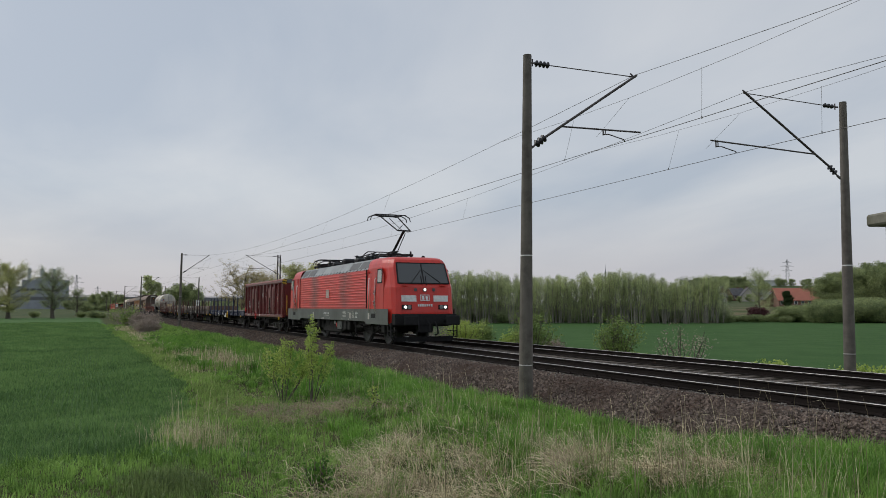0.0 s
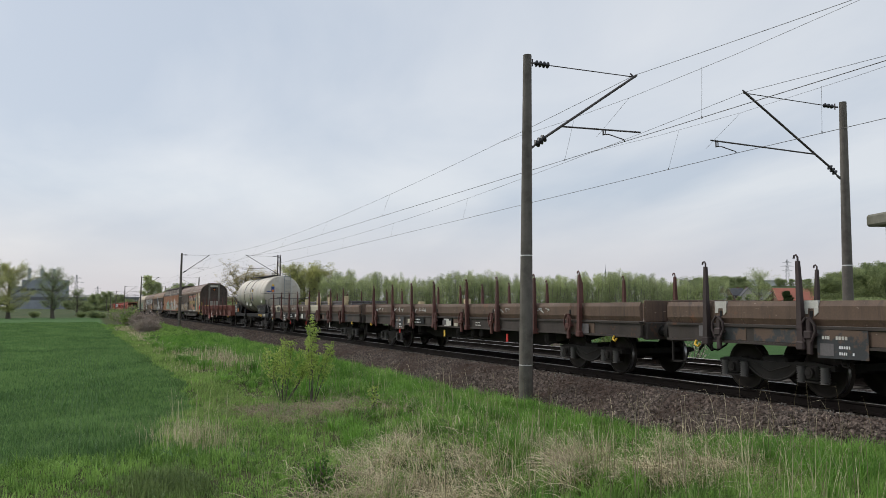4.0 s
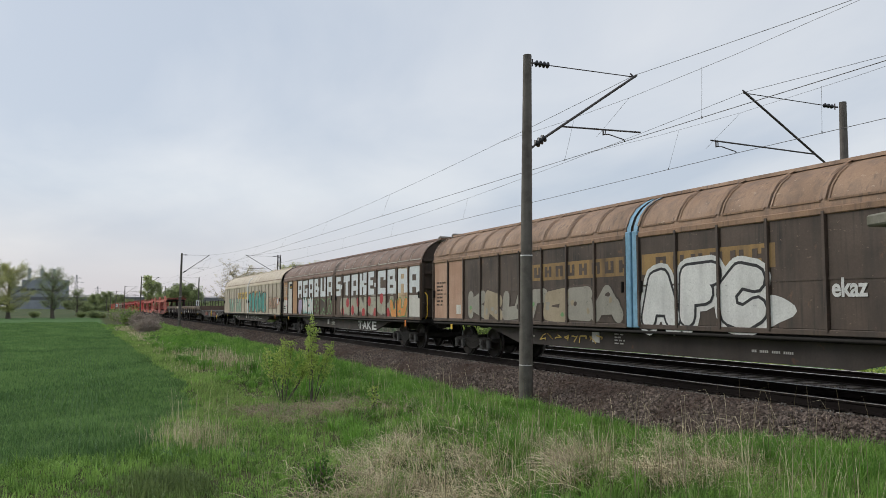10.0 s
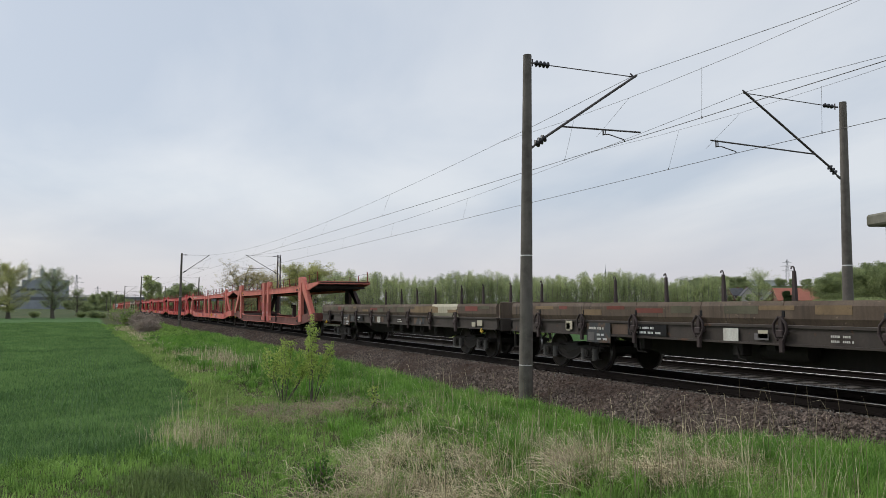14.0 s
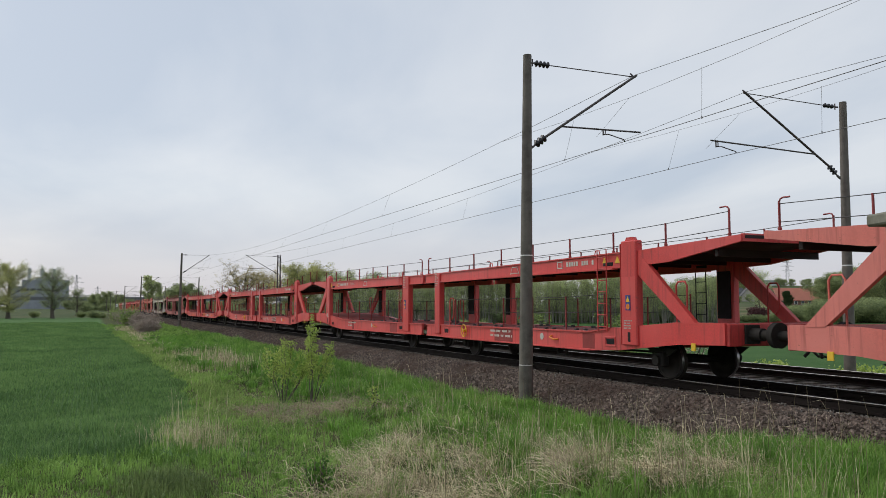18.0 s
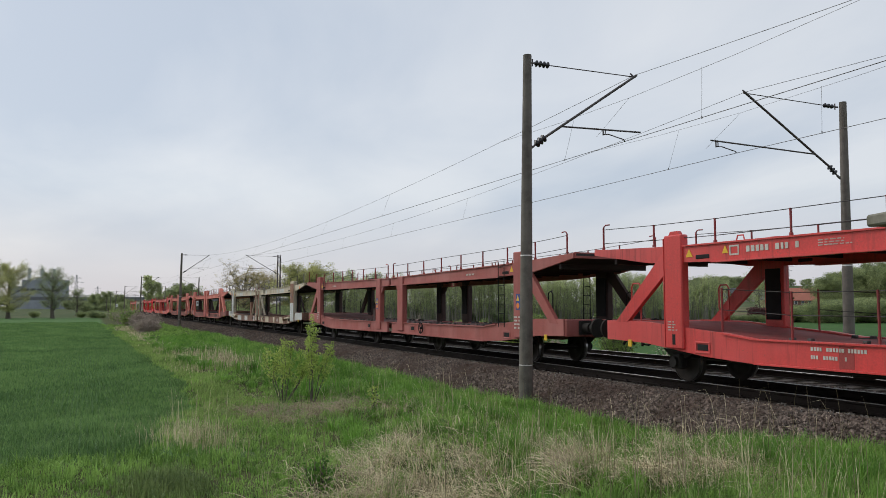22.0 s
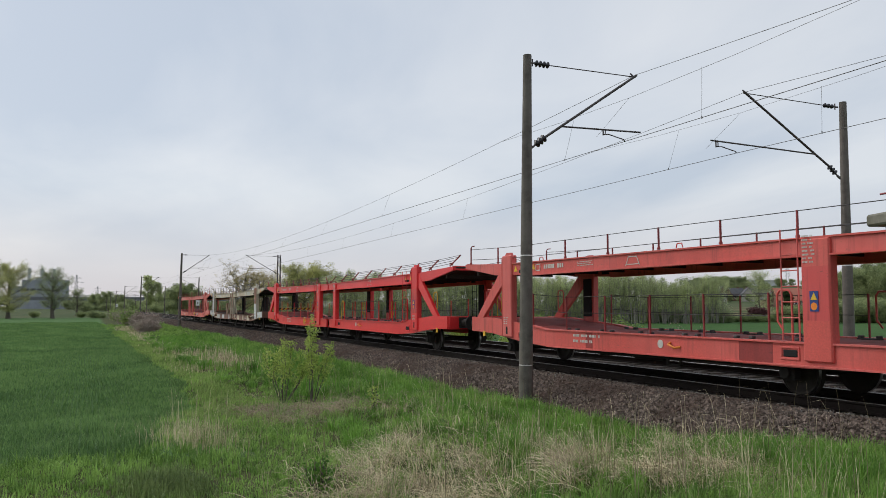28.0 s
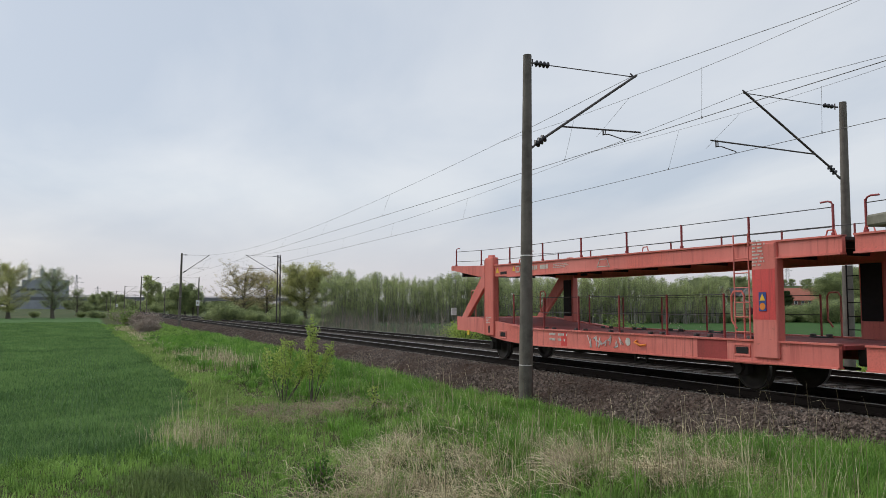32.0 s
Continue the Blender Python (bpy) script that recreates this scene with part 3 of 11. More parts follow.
def louvre_material():
    """Red paint with two dark smears of brake dust on it."""
    m, n, l, b = material("louvre_red", 0.36)
    v = coords(n, l, False)
    s = n.new("ShaderNodeSeparateXYZ"); l.new(v, s.inputs[0])
    c = mix(n, l, ramp(n, l, noise_node(n, l, v, 1.2, 5), 0.35, 0.75), (0.70, 0.050, 0.040), (0.54, 0.056, 0.048))
    wob = n.new("ShaderNodeMath"); wob.operation = "MULTIPLY_ADD"; wob.inputs[1].default_value = 1.2
    l.new(noise_node(n, l, v, 1.6, 5), wob.inputs[0]); l.new(s.outputs["X"], wob.inputs[2])
    for cx, wd, dark in ((-12.6, 0.6, 0.8), (-7.2, 0.6, 0.72)):
        d = n.new("ShaderNodeMath"); d.operation = "SUBTRACT"; d.inputs[1].default_value = cx + 0.6
        l.new(wob.outputs[0], d.inputs[0])
        a = n.new("ShaderNodeMath"); a.operation = "ABSOLUTE"; l.new(d.outputs[0], a.inputs[0])
        f = n.new("ShaderNodeMapRange"); f.inputs["From Min"].default_value, f.inputs["From Max"].default_value = wd * 1.7, 0.0
        f.inputs["To Max"].default_value = dark
        l.new(a.outputs[0], f.inputs["Value"])
        c = mix(n, l, f.outputs["Result"], c, (0.165, 0.045, 0.040))
    l.new(c, b.inputs["Base Color"])
    return m


M["louvre"] = louvre_material()
M["recess_red"] = paint("recess_dark_red", (0.17, 0.022, 0.018), (0.04, 0.02, 0.018), 0.5, 0.6)
M["db_grey"] = paint("skirt_grey", (0.104, 0.119, 0.108), (0.05, 0.048, 0.042), 0.35, 0.5)
M["roof_silver"] = paint("roof_silver", (0.25, 0.275, 0.285), (0.13, 0.135, 0.135), 0.25, 0.5, 0.1)
M["grille"] = plain("roof_grille", (0.075, 0.08, 0.085), 0.6)
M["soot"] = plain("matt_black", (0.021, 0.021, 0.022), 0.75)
M["tyre_black"] = plain("dull_black", (0.008, 0.008, 0.008), 0.9)
M["white"] = plain("white_paint", (0.72, 0.73, 0.72), 0.5)
M["old_white"] = paint("old_white_paint", (0.62, 0.61, 0.56), (0.25, 0.2, 0.15), 0.3, 0.7)
M["yellow"] = plain("yellow_paint", (0.72, 0.45, 0.03), 0.5)
M["orange"] = plain("orange_paint", (0.75, 0.22, 0.02), 0.5)
M["blue_sign"] = plain("blue_sign", (0.02, 0.05, 0.22), 0.5)
M["red_sign"] = plain("red_sign", (0.60, 0.03, 0.025), 0.45)
M["lamp_on"] = glow("headlamp_lit", (1.0, 0.97, 0.86), 3.0)
M["lamp_off"] = plain("lamp_glass", (0.22, 0.23, 0.23), 0.1)
M["chrome"] = plain("bright_metal", (0.5, 0.5, 0.5), 0.3, 0.8)


def glass_material():
    m, n, l, b = material("cab_glass", 0.06)
    b.inputs["Base Color"].default_value = (0.040, 0.050, 0.056, 1)
    b.inputs["Specular IOR Level"].default_value = 0.8
    return m


M["glass"] = glass_material()
# the side pane's sky reflection is put into this pale grey
M["pale_glass"] = plain("painted_sky_glass", (0.34, 0.36, 0.34), 0.08)
M["gondola"] = paint("maroon_paint", (0.150, 0.023, 0.023), (0.060, 0.017, 0.016), 0.36, 0.30, rust=(0.08, 0.025, 0.018), rust_at=0.66, drip=(0.075, 0.022, 0.019), scuff=(0.30, 0.13, 0.11), dent=0.05)
M["grey_cover"] = paint("grey_cover", (0.14, 0.155, 0.165), (0.07, 0.07, 0.07), 0.3, 0.5)
M["roof_edge"] = paint("faded_roof_edge", (0.30, 0.105, 0.085), (0.19, 0.06, 0.05), 0.4, 0.5, scuff=(0.48, 0.30, 0.25))
M["spring"] = paint("dusty_spring", (0.085, 0.080, 0.076), (0.04, 0.038, 0.036), 0.3, 0.6)
M["stake_blue"] = paint("dark_blue_paint", (0.016, 0.025, 0.066), (0.04, 0.035, 0.035), 0.35, 0.5)
M["deck_wood"] = paint("grey_deck_planks", (0.19, 0.15, 0.11), (0.07, 0.055, 0.045), 0.45, 0.9)
M["res_brown"] = paint("brown_dropside", (0.140, 0.088, 0.060), (0.060, 0.044, 0.035), 0.42, 0.7, rust=(0.18, 0.085, 0.05), rust_at=0.63, drip=(0.055, 0.038, 0.030), scuff=(0.30, 0.22, 0.17))
M["res_red"] = paint("red_brown_dropside", (0.205, 0.062, 0.044), (0.085, 0.036, 0.028), 0.42, 0.72, rust=(0.11, 0.05, 0.035), rust_at=0.60, drip=(0.075, 0.032, 0.025), scuff=(0.30, 0.14, 0.10))
M["res_camo"] = paint("patched_brown_dropside", (0.130, 0.094, 0.066), (0.060, 0.042, 0.032), 0.5, 0.78, rust=(0.055, 0.06, 0.075), rust_at=0.66, drip=(0.05, 0.036, 0.029), scuff=(0.26, 0.19, 0.14))
M["frame_brown"] = paint("dirty_brown_frame", (0.055, 0.043, 0.036), (0.03, 0.026, 0.024), 0.4, 0.8, rust=(0.10, 0.05, 0.03), rust_at=0.62)
M["camo_tan"] = paint("camouflage_tan", (0.235, 0.160, 0.085), (0.11, 0.078, 0.05), 0.4, 0.75, scuff=(0.10, 0.075, 0.055))
M["camo_dark"] = paint("camouflage_dark", (0.048, 0.052, 0.056), (0.03, 0.03, 0.03), 0.4, 0.75, scuff=(0.12, 0.09, 0.07))
M["camo_red"] = paint("camouflage_rust", (0.225, 0.060, 0.045), (0.10, 0.045, 0.035), 0.4, 0.75, scuff=(0.10, 0.075, 0.06))
M["camo_olive"] = paint("camouflage_olive", (0.120, 0.112, 0.070), (0.06, 0.056, 0.04), 0.4, 0.75, scuff=(0.16, 0.12, 0.09))
M["sill_patch"] = paint("patched_sill", (0.048, 0.052, 0.056), (0.03, 0.03, 0.03), 0.3, 0.7, rust=(0.115, 0.075, 0.052), rust_at=0.50)
M["cream_side"] = paint("cream_dropside", (0.52, 0.48, 0.37), (0.26, 0.22, 0.16), 0.3, 0.7)
M["grey_timber"] = paint("grey_timber", (0.16, 0.15, 0.15), (0.05, 0.045, 0.045), 0.45, 0.8)
M["pale_wood"] = plain("pale_cut_wood", (0.62, 0.50, 0.30), 0.8)
M["stake_rust"] = paint("rust_red_stake", (0.120, 0.046, 0.036), (0.05, 0.028, 0.025), 0.4, 0.75)
M["stake_dark"] = paint("dark_stake", (0.05, 0.032, 0.03), (0.03, 0.025, 0.025), 0.4, 0.7)
M["flat_brown"] = paint("dark_flat_wagon", (0.047, 0.039, 0.035), (0.026, 0.023, 0.021), 0.4, 0.75, rust=(0.10, 0.05, 0.034), rust_at=0.66)


def tank_material():
    m, n, l, b = material("stainless_steel", 0.45, 0.85)
    v = coords(n, l, False)
    run = noise_node(n, l, coords(n, l, False, (1.2, 1.2, 0.25)), 1.5, 6)
    c = mix(n, l, ramp(n, l, run, 0.35, 0.7), (0.56, 0.53, 0.47), (0.47, 0.41, 0.33))
    c = mix(n, l, ramp(n, l, noise_node(n, l, v, 0.6, 5), 0.45, 0.7), c, (0.42, 0.41, 0.38))
    c = mix(n, l, ramp(n, l, noise_node(n, l, v, 3.5, 6), 0.5, 0.75), c, (0.42, 0.375, 0.31))
    l.new(c, b.inputs["Base Color"])
    l.new(ramp(n, l, noise_node(n, l, v, 1.8, 6), 0.3, 0.7, (0.42, 0.42, 0.42, 1), (0.58, 0.58, 0.58, 1)), b.inputs["Roughness"])
    return m


M["tank"] = tank_material()


# --- lettering ---
def letters(body, size, mat, parent, x, y, z, name="lettering", bold=0.0, label="", squeeze=1.0, lift=0.004):
    """Flat letters on a side that faces -y, their left foot at x, z."""
    cu = bpy.data.curves.new(name, "FONT")
    cu.body, cu.size, cu.offset, cu.extrude = body, size, bold, 0.0015
    cu.resolution_u = 5
    tmp = new(name, cu)
    bpy.context.view_layer.update()
    me = bpy.data.meshes.new_from_object(tmp)
    bpy.data.objects.remove(tmp)
    me.transform(Matrix.Translation((x, y - lift, z)) @ Matrix.Rotation(radians(90), 4, "X") @ Matrix.Diagonal((squeeze, 1, 1, 1)))
    me.materials.clear()
    me.materials.append(mat)
    ob = new(name, me)
    ob.parent = parent
    if label:
        ob["label"] = label
    return ob


def fitted(ch, xl, xr, z0, z1, mat, parent, y, label=""):
    """A letter stretched to a field on the side."""
    ob = letters(ch, 1.0, mat, parent, 0, y, 0, "graffiti_letter", .03, label)
    v = [p.co for p in ob.data.vertices]
    a, b, c, d = min(p.x for p in v), max(p.x for p in v), min(p.z for p in v), max(p.z for p in v)
    for p in v:
        p.x, p.z = xl + (p.x - a) / (b - a) * (xr - xl), z0 + (p.z - c) / (d - c) * (z1 - z0)


def bars(parent, x, y, z, w, h, rows, mat, seed=0, name="marking", big=False):
    """Writing too small to read: short bars in rows, in groups like words."""
    r = random.Random(seed)
    g = G()
    step = h / rows if big else min(h / rows, .125)
    for k in range(rows):
        u, n = x, 0
        q = step * .5
        stop = x + w * r.uniform(.6, 1.0)
        while u < stop - q * .3:
            d = q * r.uniform(.45, .75)
            g.box(u, u + d, y - .004, y, z + k * step + step * .22, z + k * step + step * .68)
            u += d + q * .28
            n += 1
            if n > r.randint(2, 5):
                u, n = u + q * r.uniform(.6, 1.8), 0
    ob = part(name, g, mat, parent)
    ob["kind"] = "stuff"
    return ob


def plate(parent, x, y, z, w, h, mat, name="sign", label="", d=0.005):
    return part(name, G().box(x, x + w, y - d, y, z, z + h), mat, parent, label)


def warning(parent, x, y, z, s=0.22):
    """A blue board with a yellow triangle and an orange disc."""
    b = plate(parent, x, y, z, s, s * 2, M["blue_sign"], "warning_sign", "blue warning sign with yellow triangle")
    part("triangle", G().prism([(x + s * .12, z + s * 1.12), (x + s * .88, z + s * 1.12), (x + s * .5, z + s * 1.85)], y - .009, y - .005, "y"), M["yellow"], b)
    part("disc", G().cyl((x + s * .5, y - .005, z + s * .5), (x + s * .5, y - .009, z + s * .5), s * .38, n=14), M["orange"], b)


M["loco_wheel"] = paint("grey_green_wheel", (0.030, 0.033, 0.028), (0.025, 0.024, 0.021), 0.35, 0.6)
M["loco_under"] = paint("dirty_grey_gear", (0.024, 0.0235, 0.022), (0.012, 0.012, 0.011), 0.45, 0.75)


# soot and brake dust take the gloss away
for k in ("black", "soot", "tyre_black", "loco_under", "wheel", "sleeper", "rail_web", "ballast", "stone", "grey_stone", "oily_stone"):
    M[k].node_tree.nodes["Principled BSDF"].inputs["Specular IOR Level"].default_value = 0.15


# --- running gear shared by all wagons ---
def wheel_mesh(r):
    g = G()
    g.lathe((0, -.07, 0), (0, .07, 0), [(0, .02), (0, .12), (.1, .13), (.3, r * .8), (.05, r * .84), (0, r * .97), (.03, r), (.95, r + .004), (.97, r + .03), (1, r + .028), (1, r * .8), (.75, r * .76), (.75, .1), (1, .08), (1, .01)], 28)
    me = g.mesh("wheel")
    me.materials.append(M["wheel"] if r < .6 else M["loco_wheel"])
    return me


def tread_mesh(r):
    me = G().cyl((0, -.068, 0), (0, .06, 0), r + .002, n=28, caps=False).mesh("tread")
    me.materials.append(M["tread"])
    return me


WHEEL = {r: (wheel_mesh(r), tread_mesh(r)) for r in (0.46, 0.42, 0.625)}


def wheel(parent, x, y, r=0.46):
    w = part("wheel", WHEEL[r][0], None, parent)
    w.location = (x, y, r)
    w.rotation_euler = (0, random.uniform(0, 6.28), 0 if y < 0 else math.pi)
    t = part("tread", WHEEL[r][1], None, parent, "bright worn tread")
    t.location, t.rotation_euler = w.location, w.rotation_euler
    return w


def bogie_frame(base, r, spring=True):
    g = G()
    h = base / 2
    for s in (-1, 1):
        y0, y1 = s * .98, s * 1.08
        n = 9
        top = [(-h - .42, r + .12)] + [(-h + .1 + (2 * h - .2) * k / n, r + .17 - .05 * math.sin(math.pi * k / n)) for k in range(n + 1)] + [(h + .42, r + .12)]
        low = [(h + .42, r + .03), (h - .30, r + .04)] + [(h - .36 - (2 * h - .72) * k / n, r + .02 - .22 * math.sin(math.pi * k / n) ** .7) for k in range(n + 1)] + [(-h + .30, r + .04), (-h - .42, r + .03)]
        g.prism(top + low, y0, y1, "y")
        g.tube([(-h + .36 + (2 * h - .72) * k / n, s * 1.10, r + .0 - .21 * math.sin(math.pi * k / n) ** .7) for k in range(n + 1)], .022, 6)
        for a in (-h, h):
            g.box(a - .13, a + .13, s * .95, s * 1.16, r - .15, r + .10, .03)
            g.cyl((a, s * 1.14, r - .01), (a, s * 1.22, r - .01), .085, n=10)
            g.box(a - .05, a + .05, s * 1.2, s * 1.235, r - .05, r + .04, .01)
            if spring:
                g.box(a - .36, a + .36, s * .98, s * 1.14, r - .19, r - .155, .01)
        g.tube([(-h + .45, s * 1.14, r + .1), (0, s * 1.16, r - .05), (h - .45, s * 1.14, r + .08)], .014, 5)
    g.box(-.28, .28, -1.05, 1.05, r - .12, r + .22, .03)
    for a in (-h - .36, h + .36):
        g.box(a - .05, a + .05, -1.0, 1.0, r + .02, r + .14)
    for s in (-1, 1):
        for a in (-h, h):
            t = a + (r + .09) * (1 if a < 0 else -1)
            g.box(t - .05, t + .05, s * .60, s * .9, r - .22, r + .16, .02)
    g.cyl((0, 0, r + .2), (0, 0, r + .42), .28, n=12)
    me = g.mesh("bogie")
    me.materials.append(M["black"])
    return me


_sp = G().lathe((0, 0, -.19), (0, 0, .10), [(k / 14, (.095, .066)[k % 2]) for k in range(15)], 10).mesh("coil_spring")
_sp.materials.append(M["spring"])


BOGIE = {}


def bogie(parent, xc, base=1.8, r=0.46, axles=2):
    key = (base, r)
    if key not in BOGIE:
        BOGIE[key] = bogie_frame(base, r)
    b = part("bogie", BOGIE[key], None, parent)
    b.location = (xc, 0, 0)
    for k in range(axles):
        x = -base / 2 + base * k / (axles - 1)
        for y in (-.75, .75):
            wheel(b, x, y, r)
        part("axle", G().cyl((x, -.7, r), (x, .7, r), .08, n=8), M["black"], b)
        for e in (-.24, .24):
            part("coil_spring", _sp, None, b).location = (x + e, -1.10, r)
    return b


_buf = G().cyl((0, 0, 0), (-.06, 0, 0), .235, .24, n=18).cyl((-.06, 0, 0), (-.34, 0, 0), .09, n=10).cyl((-.34, 0, 0), (-.62, 0, 0), .125, n=12).box(-.64, -.60, -.18, .18, -.18, .18).mesh("buffer")
_buf.materials.append(M["black"])


def ends(parent, L, z=1.05, step=True):
    """Buffers, couplers and hoses at both ends."""
    for x, turn in ((0, 0), (-L, math.pi)):
        for y in (-.875, .875):
            b = part("buffer", _buf, None, parent)
            b.location, b.rotation_euler = (x, y, z), (0, 0, turn)
        s = -1 if x == 0 else 1
        g = G().box(x + s * .3, x + s * .62, -.09, .09, z - .12, z + .08, .02).tube([(x + s * .3, 0, z), (x + s * .12, 0, z - .05), (x + s * .10, .06, z - .28), (x + s * .2, 0, z - .42)], .035, 6)
        g.tube([(x + s * .5, .28, z - .05), (x + s * .3, .3, z - .3), (x + s * .1, .26, z - .42), (x, .2, z - .4)], .025, 6)
        part("coupler", g, M["black"], parent)


def hand_brake(parent, x, y, z, r=.2, mat="yellow"):
    g = G().tube([(x + r * math.cos(a), y, z + r * math.sin(a)) for a in np.linspace(0, math.tau, 19)], .016, 5)
    for a in (0.5, 2.6, 4.7):
        g.beam((x, y, z), (x + r * math.cos(a), y, z + r * math.sin(a)), .02, .02)
    g.cyl((x, y - .03, z), (x, y + .1, z), .035, n=8)
    part("brake_wheel", g, M[mat], parent, "hand brake wheel")


def fishbelly(parent, xa, xb, z0, z1, mat, inset=.45, y=.45, slope=2.6):
    """The deep centre girders of a flat wagon."""
    for s in (-1, 1):
        part("girder", G().prism([(xa, z1), (xb, z1), (xb, z1 - .16), (xb + slope, z0), (xa - slope, z0), (xa, z1 - .16)], s * y - .05, s * y + .05, "y"), mat, parent)


def hook_stake(x, y, z0, z1, lean, mat, parent):
    s = 1 if y > 0 else -1
    g = G()
    w0, w1 = .062, .028
    rings = []
    for u in (0, .25, .6, 1):
        w, d = w0 + (w1 - w0) * u, .06 + (.03 - .06) * u
        zz = z0 + (z1 - z0) * u
        xx = x + lean * u
        rings.append([(xx - w, y - d, zz), (xx + w, y - d, zz), (xx + w, y + d, zz), (xx - w, y + d, zz)])
    g.shell(rings, close=True, smooth=False, caps=True)
    t = x + lean
    g.tube([(t, y, z1 - .02), (t, y, z1 + .06), (t - .03, y, z1 + .10), (t - .07, y, z1 + .09), (t - .08, y, z1 + .04)], .018, 5)
    g.box(x - .085, x + .085, y - .075, y + .09, z0 - .05, z0 + .10, .02)
    part("stake", g, mat, parent)


# --- locomotive ---
def locomotive():
    L = 19.58
    o = thing("electric_locomotive", "bright red electric freight locomotive with grey skirt and raised pantograph", "locomotive", "vehicles of the freight train")
    body = part("body", G().box(-15.85, -3.75, -1.44, 1.44, 1.0, 3.2), M["db_red"], o)
    for k in range(13):
        z = 1.60 + k * .121
        lv = G()
        for q in (-1, 1):
            lv.prism([(q * 1.444, z - .016), (q * 1.474, z - .010), (q * 1.480, z + .002), (q * 1.470, z + .016), (q * 1.444, z + .026)], -15.7, -3.9)
        part("louvre", lv, M["louvre"], o)
    part("louvre_recess", G().box(-15.72, -3.88, -1.446, -1.44, 1.56, 3.19), M["louvre"], o)
    part("louvre_shadow_gap", G().box(-3.885, -3.865, -1.492, -1.44, 1.52, 3.2).box(-15.735, -15.715, -1.492, -1.44, 1.52, 3.2), M["soot"], o)

    def cab(flip):
        half = lambda z, a, w: [(-3.8, w, z), (-a - .82, w, z), (-a - .28, w - .12, z), (-a - .07, w - .24, z), (-a - .005, w - .40, z)]
        ring = lambda z, a, w: [(p[0], -p[1], p[2]) for p in half(z, a, w)] + [(-a, 0, z)] + half(z, a, w)[::-1]
        prof = [(.90, .80, 1.47), (1.35, .76, 1.47), (2.38, .88, 1.47), (2.5, .94, 1.46), (3.20, 1.26, 1.42), (3.40, 1.36, 1.38), (3.53, 1.45, 1.32), (3.61, 1.58, 1.24), (3.66, 1.80, 1.12), (3.69, 2.7, 1.0)]
        rings = [ring(*p) for p in prof]
        tr = (lambda p: (-L - p[0], -p[1], p[2])) if flip else (lambda p: p)
        g = G().shell([[tr(p) for p in r] for r in rings], smooth=False)
        g.add([tr(p) for p in rings[-1]], [tuple(range(11))])
        c = part("cab", g, M["db_red"], o)
        # windscreen in two panes, with the band of paint between them
        fx = lambda z: -(0.94 + (z - 2.5) * .465) + .016
        for ya, yb in ((-1.10, -.03), (.03, 1.10)):
            q = []
            for z, y in ((2.56, ya), (2.56, yb), (3.36, yb * .95), (3.36, ya * .95)):
                q.append(tr((fx(z) + .022 - (abs(y) > 1.0) * .012, y, z)))
            q2 = [(p[0] + (.012 if not flip else -.012), p[1], p[2]) for p in q]
            pane = G().add(q + q2, [(4, 5, 6, 7), (3, 2, 1, 0), (0, 1, 5, 4), (1, 2, 6, 5), (2, 3, 7, 6), (3, 0, 4, 7)])
            part("windscreen", pane, M["glass"], c, "dark tinted windscreen pane")
        fr = G()
        for a_, b_ in (((2.54, -1.13), (2.54, 1.13)), ((3.38, -1.07), (3.38, 1.07)), ((2.54, -1.12), (3.38, -1.06)), ((2.54, 1.12), (3.38, 1.06)), ((2.54, 0), (3.38, 0))):
            fr.beam(tr((fx(a_[0]) + .02 - (abs(a_[1]) > 1) * .02, a_[1], a_[0])), tr((fx(b_[0]) + .02 - (abs(b_[1]) > 1) * .02, b_[1], b_[0])), .05, .05)
        part("windscreen_frame", fr, M["soot"], c, "black rubber windscreen frame")
        s = -1 if flip else 1
        for ya, yb in ((-.1, -.55), (.1, .72)):
            part("wiper", G().tube([tr((fx(2.5) + .05, ya, 2.46)), tr((fx(2.8) + .04, ya, 2.85))], .014, 5).tube([tr((fx(3.1) + .03, ya * .5, 3.1)), tr((fx(2.55) + .03, yb, 2.58))], .016, 5), M["soot"], c)
        X = lambda z: -.765 - max(0, z - 1.35) * .117 + .02
        box = lambda g, ya, yb, za, zb, d=.012: g.add([tr((X(z) + e, y, z)) for e in (-.02, d) for z in (za, zb) for y in (ya, yb)], [(0, 1, 3, 2), (4, 6, 7, 5), (0, 4, 5, 1), (2, 3, 7, 6), (0, 2, 6, 4), (1, 5, 7, 3)])
        part("white_panel", box(G(), -1.02, -.38, 1.80, 2.05), M["white"], c)
        part("white_panel", box(G(), .38, 1.02, 1.80, 2.05), M["white"], c)
        lg = G()
        for a in ((-.2, .2, 1.82, 1.85), (-.2, .2, 2.05, 2.08), (-.2, -.17, 1.82, 2.08), (.17, .2, 1.82, 2.08), (-.12, -.03, 1.87, 2.03), (.03, .12, 1.87, 2.03)):
            box(lg, *a)
        part("emblem", lg, M["white"], c, "plain white framed emblem")
        nb = G()
        for k in range(7):
            box(nb, -.32 + k * .095, -.26 + k * .095, 1.60, 1.70)
        part("number_bars", nb, M["white"], c)
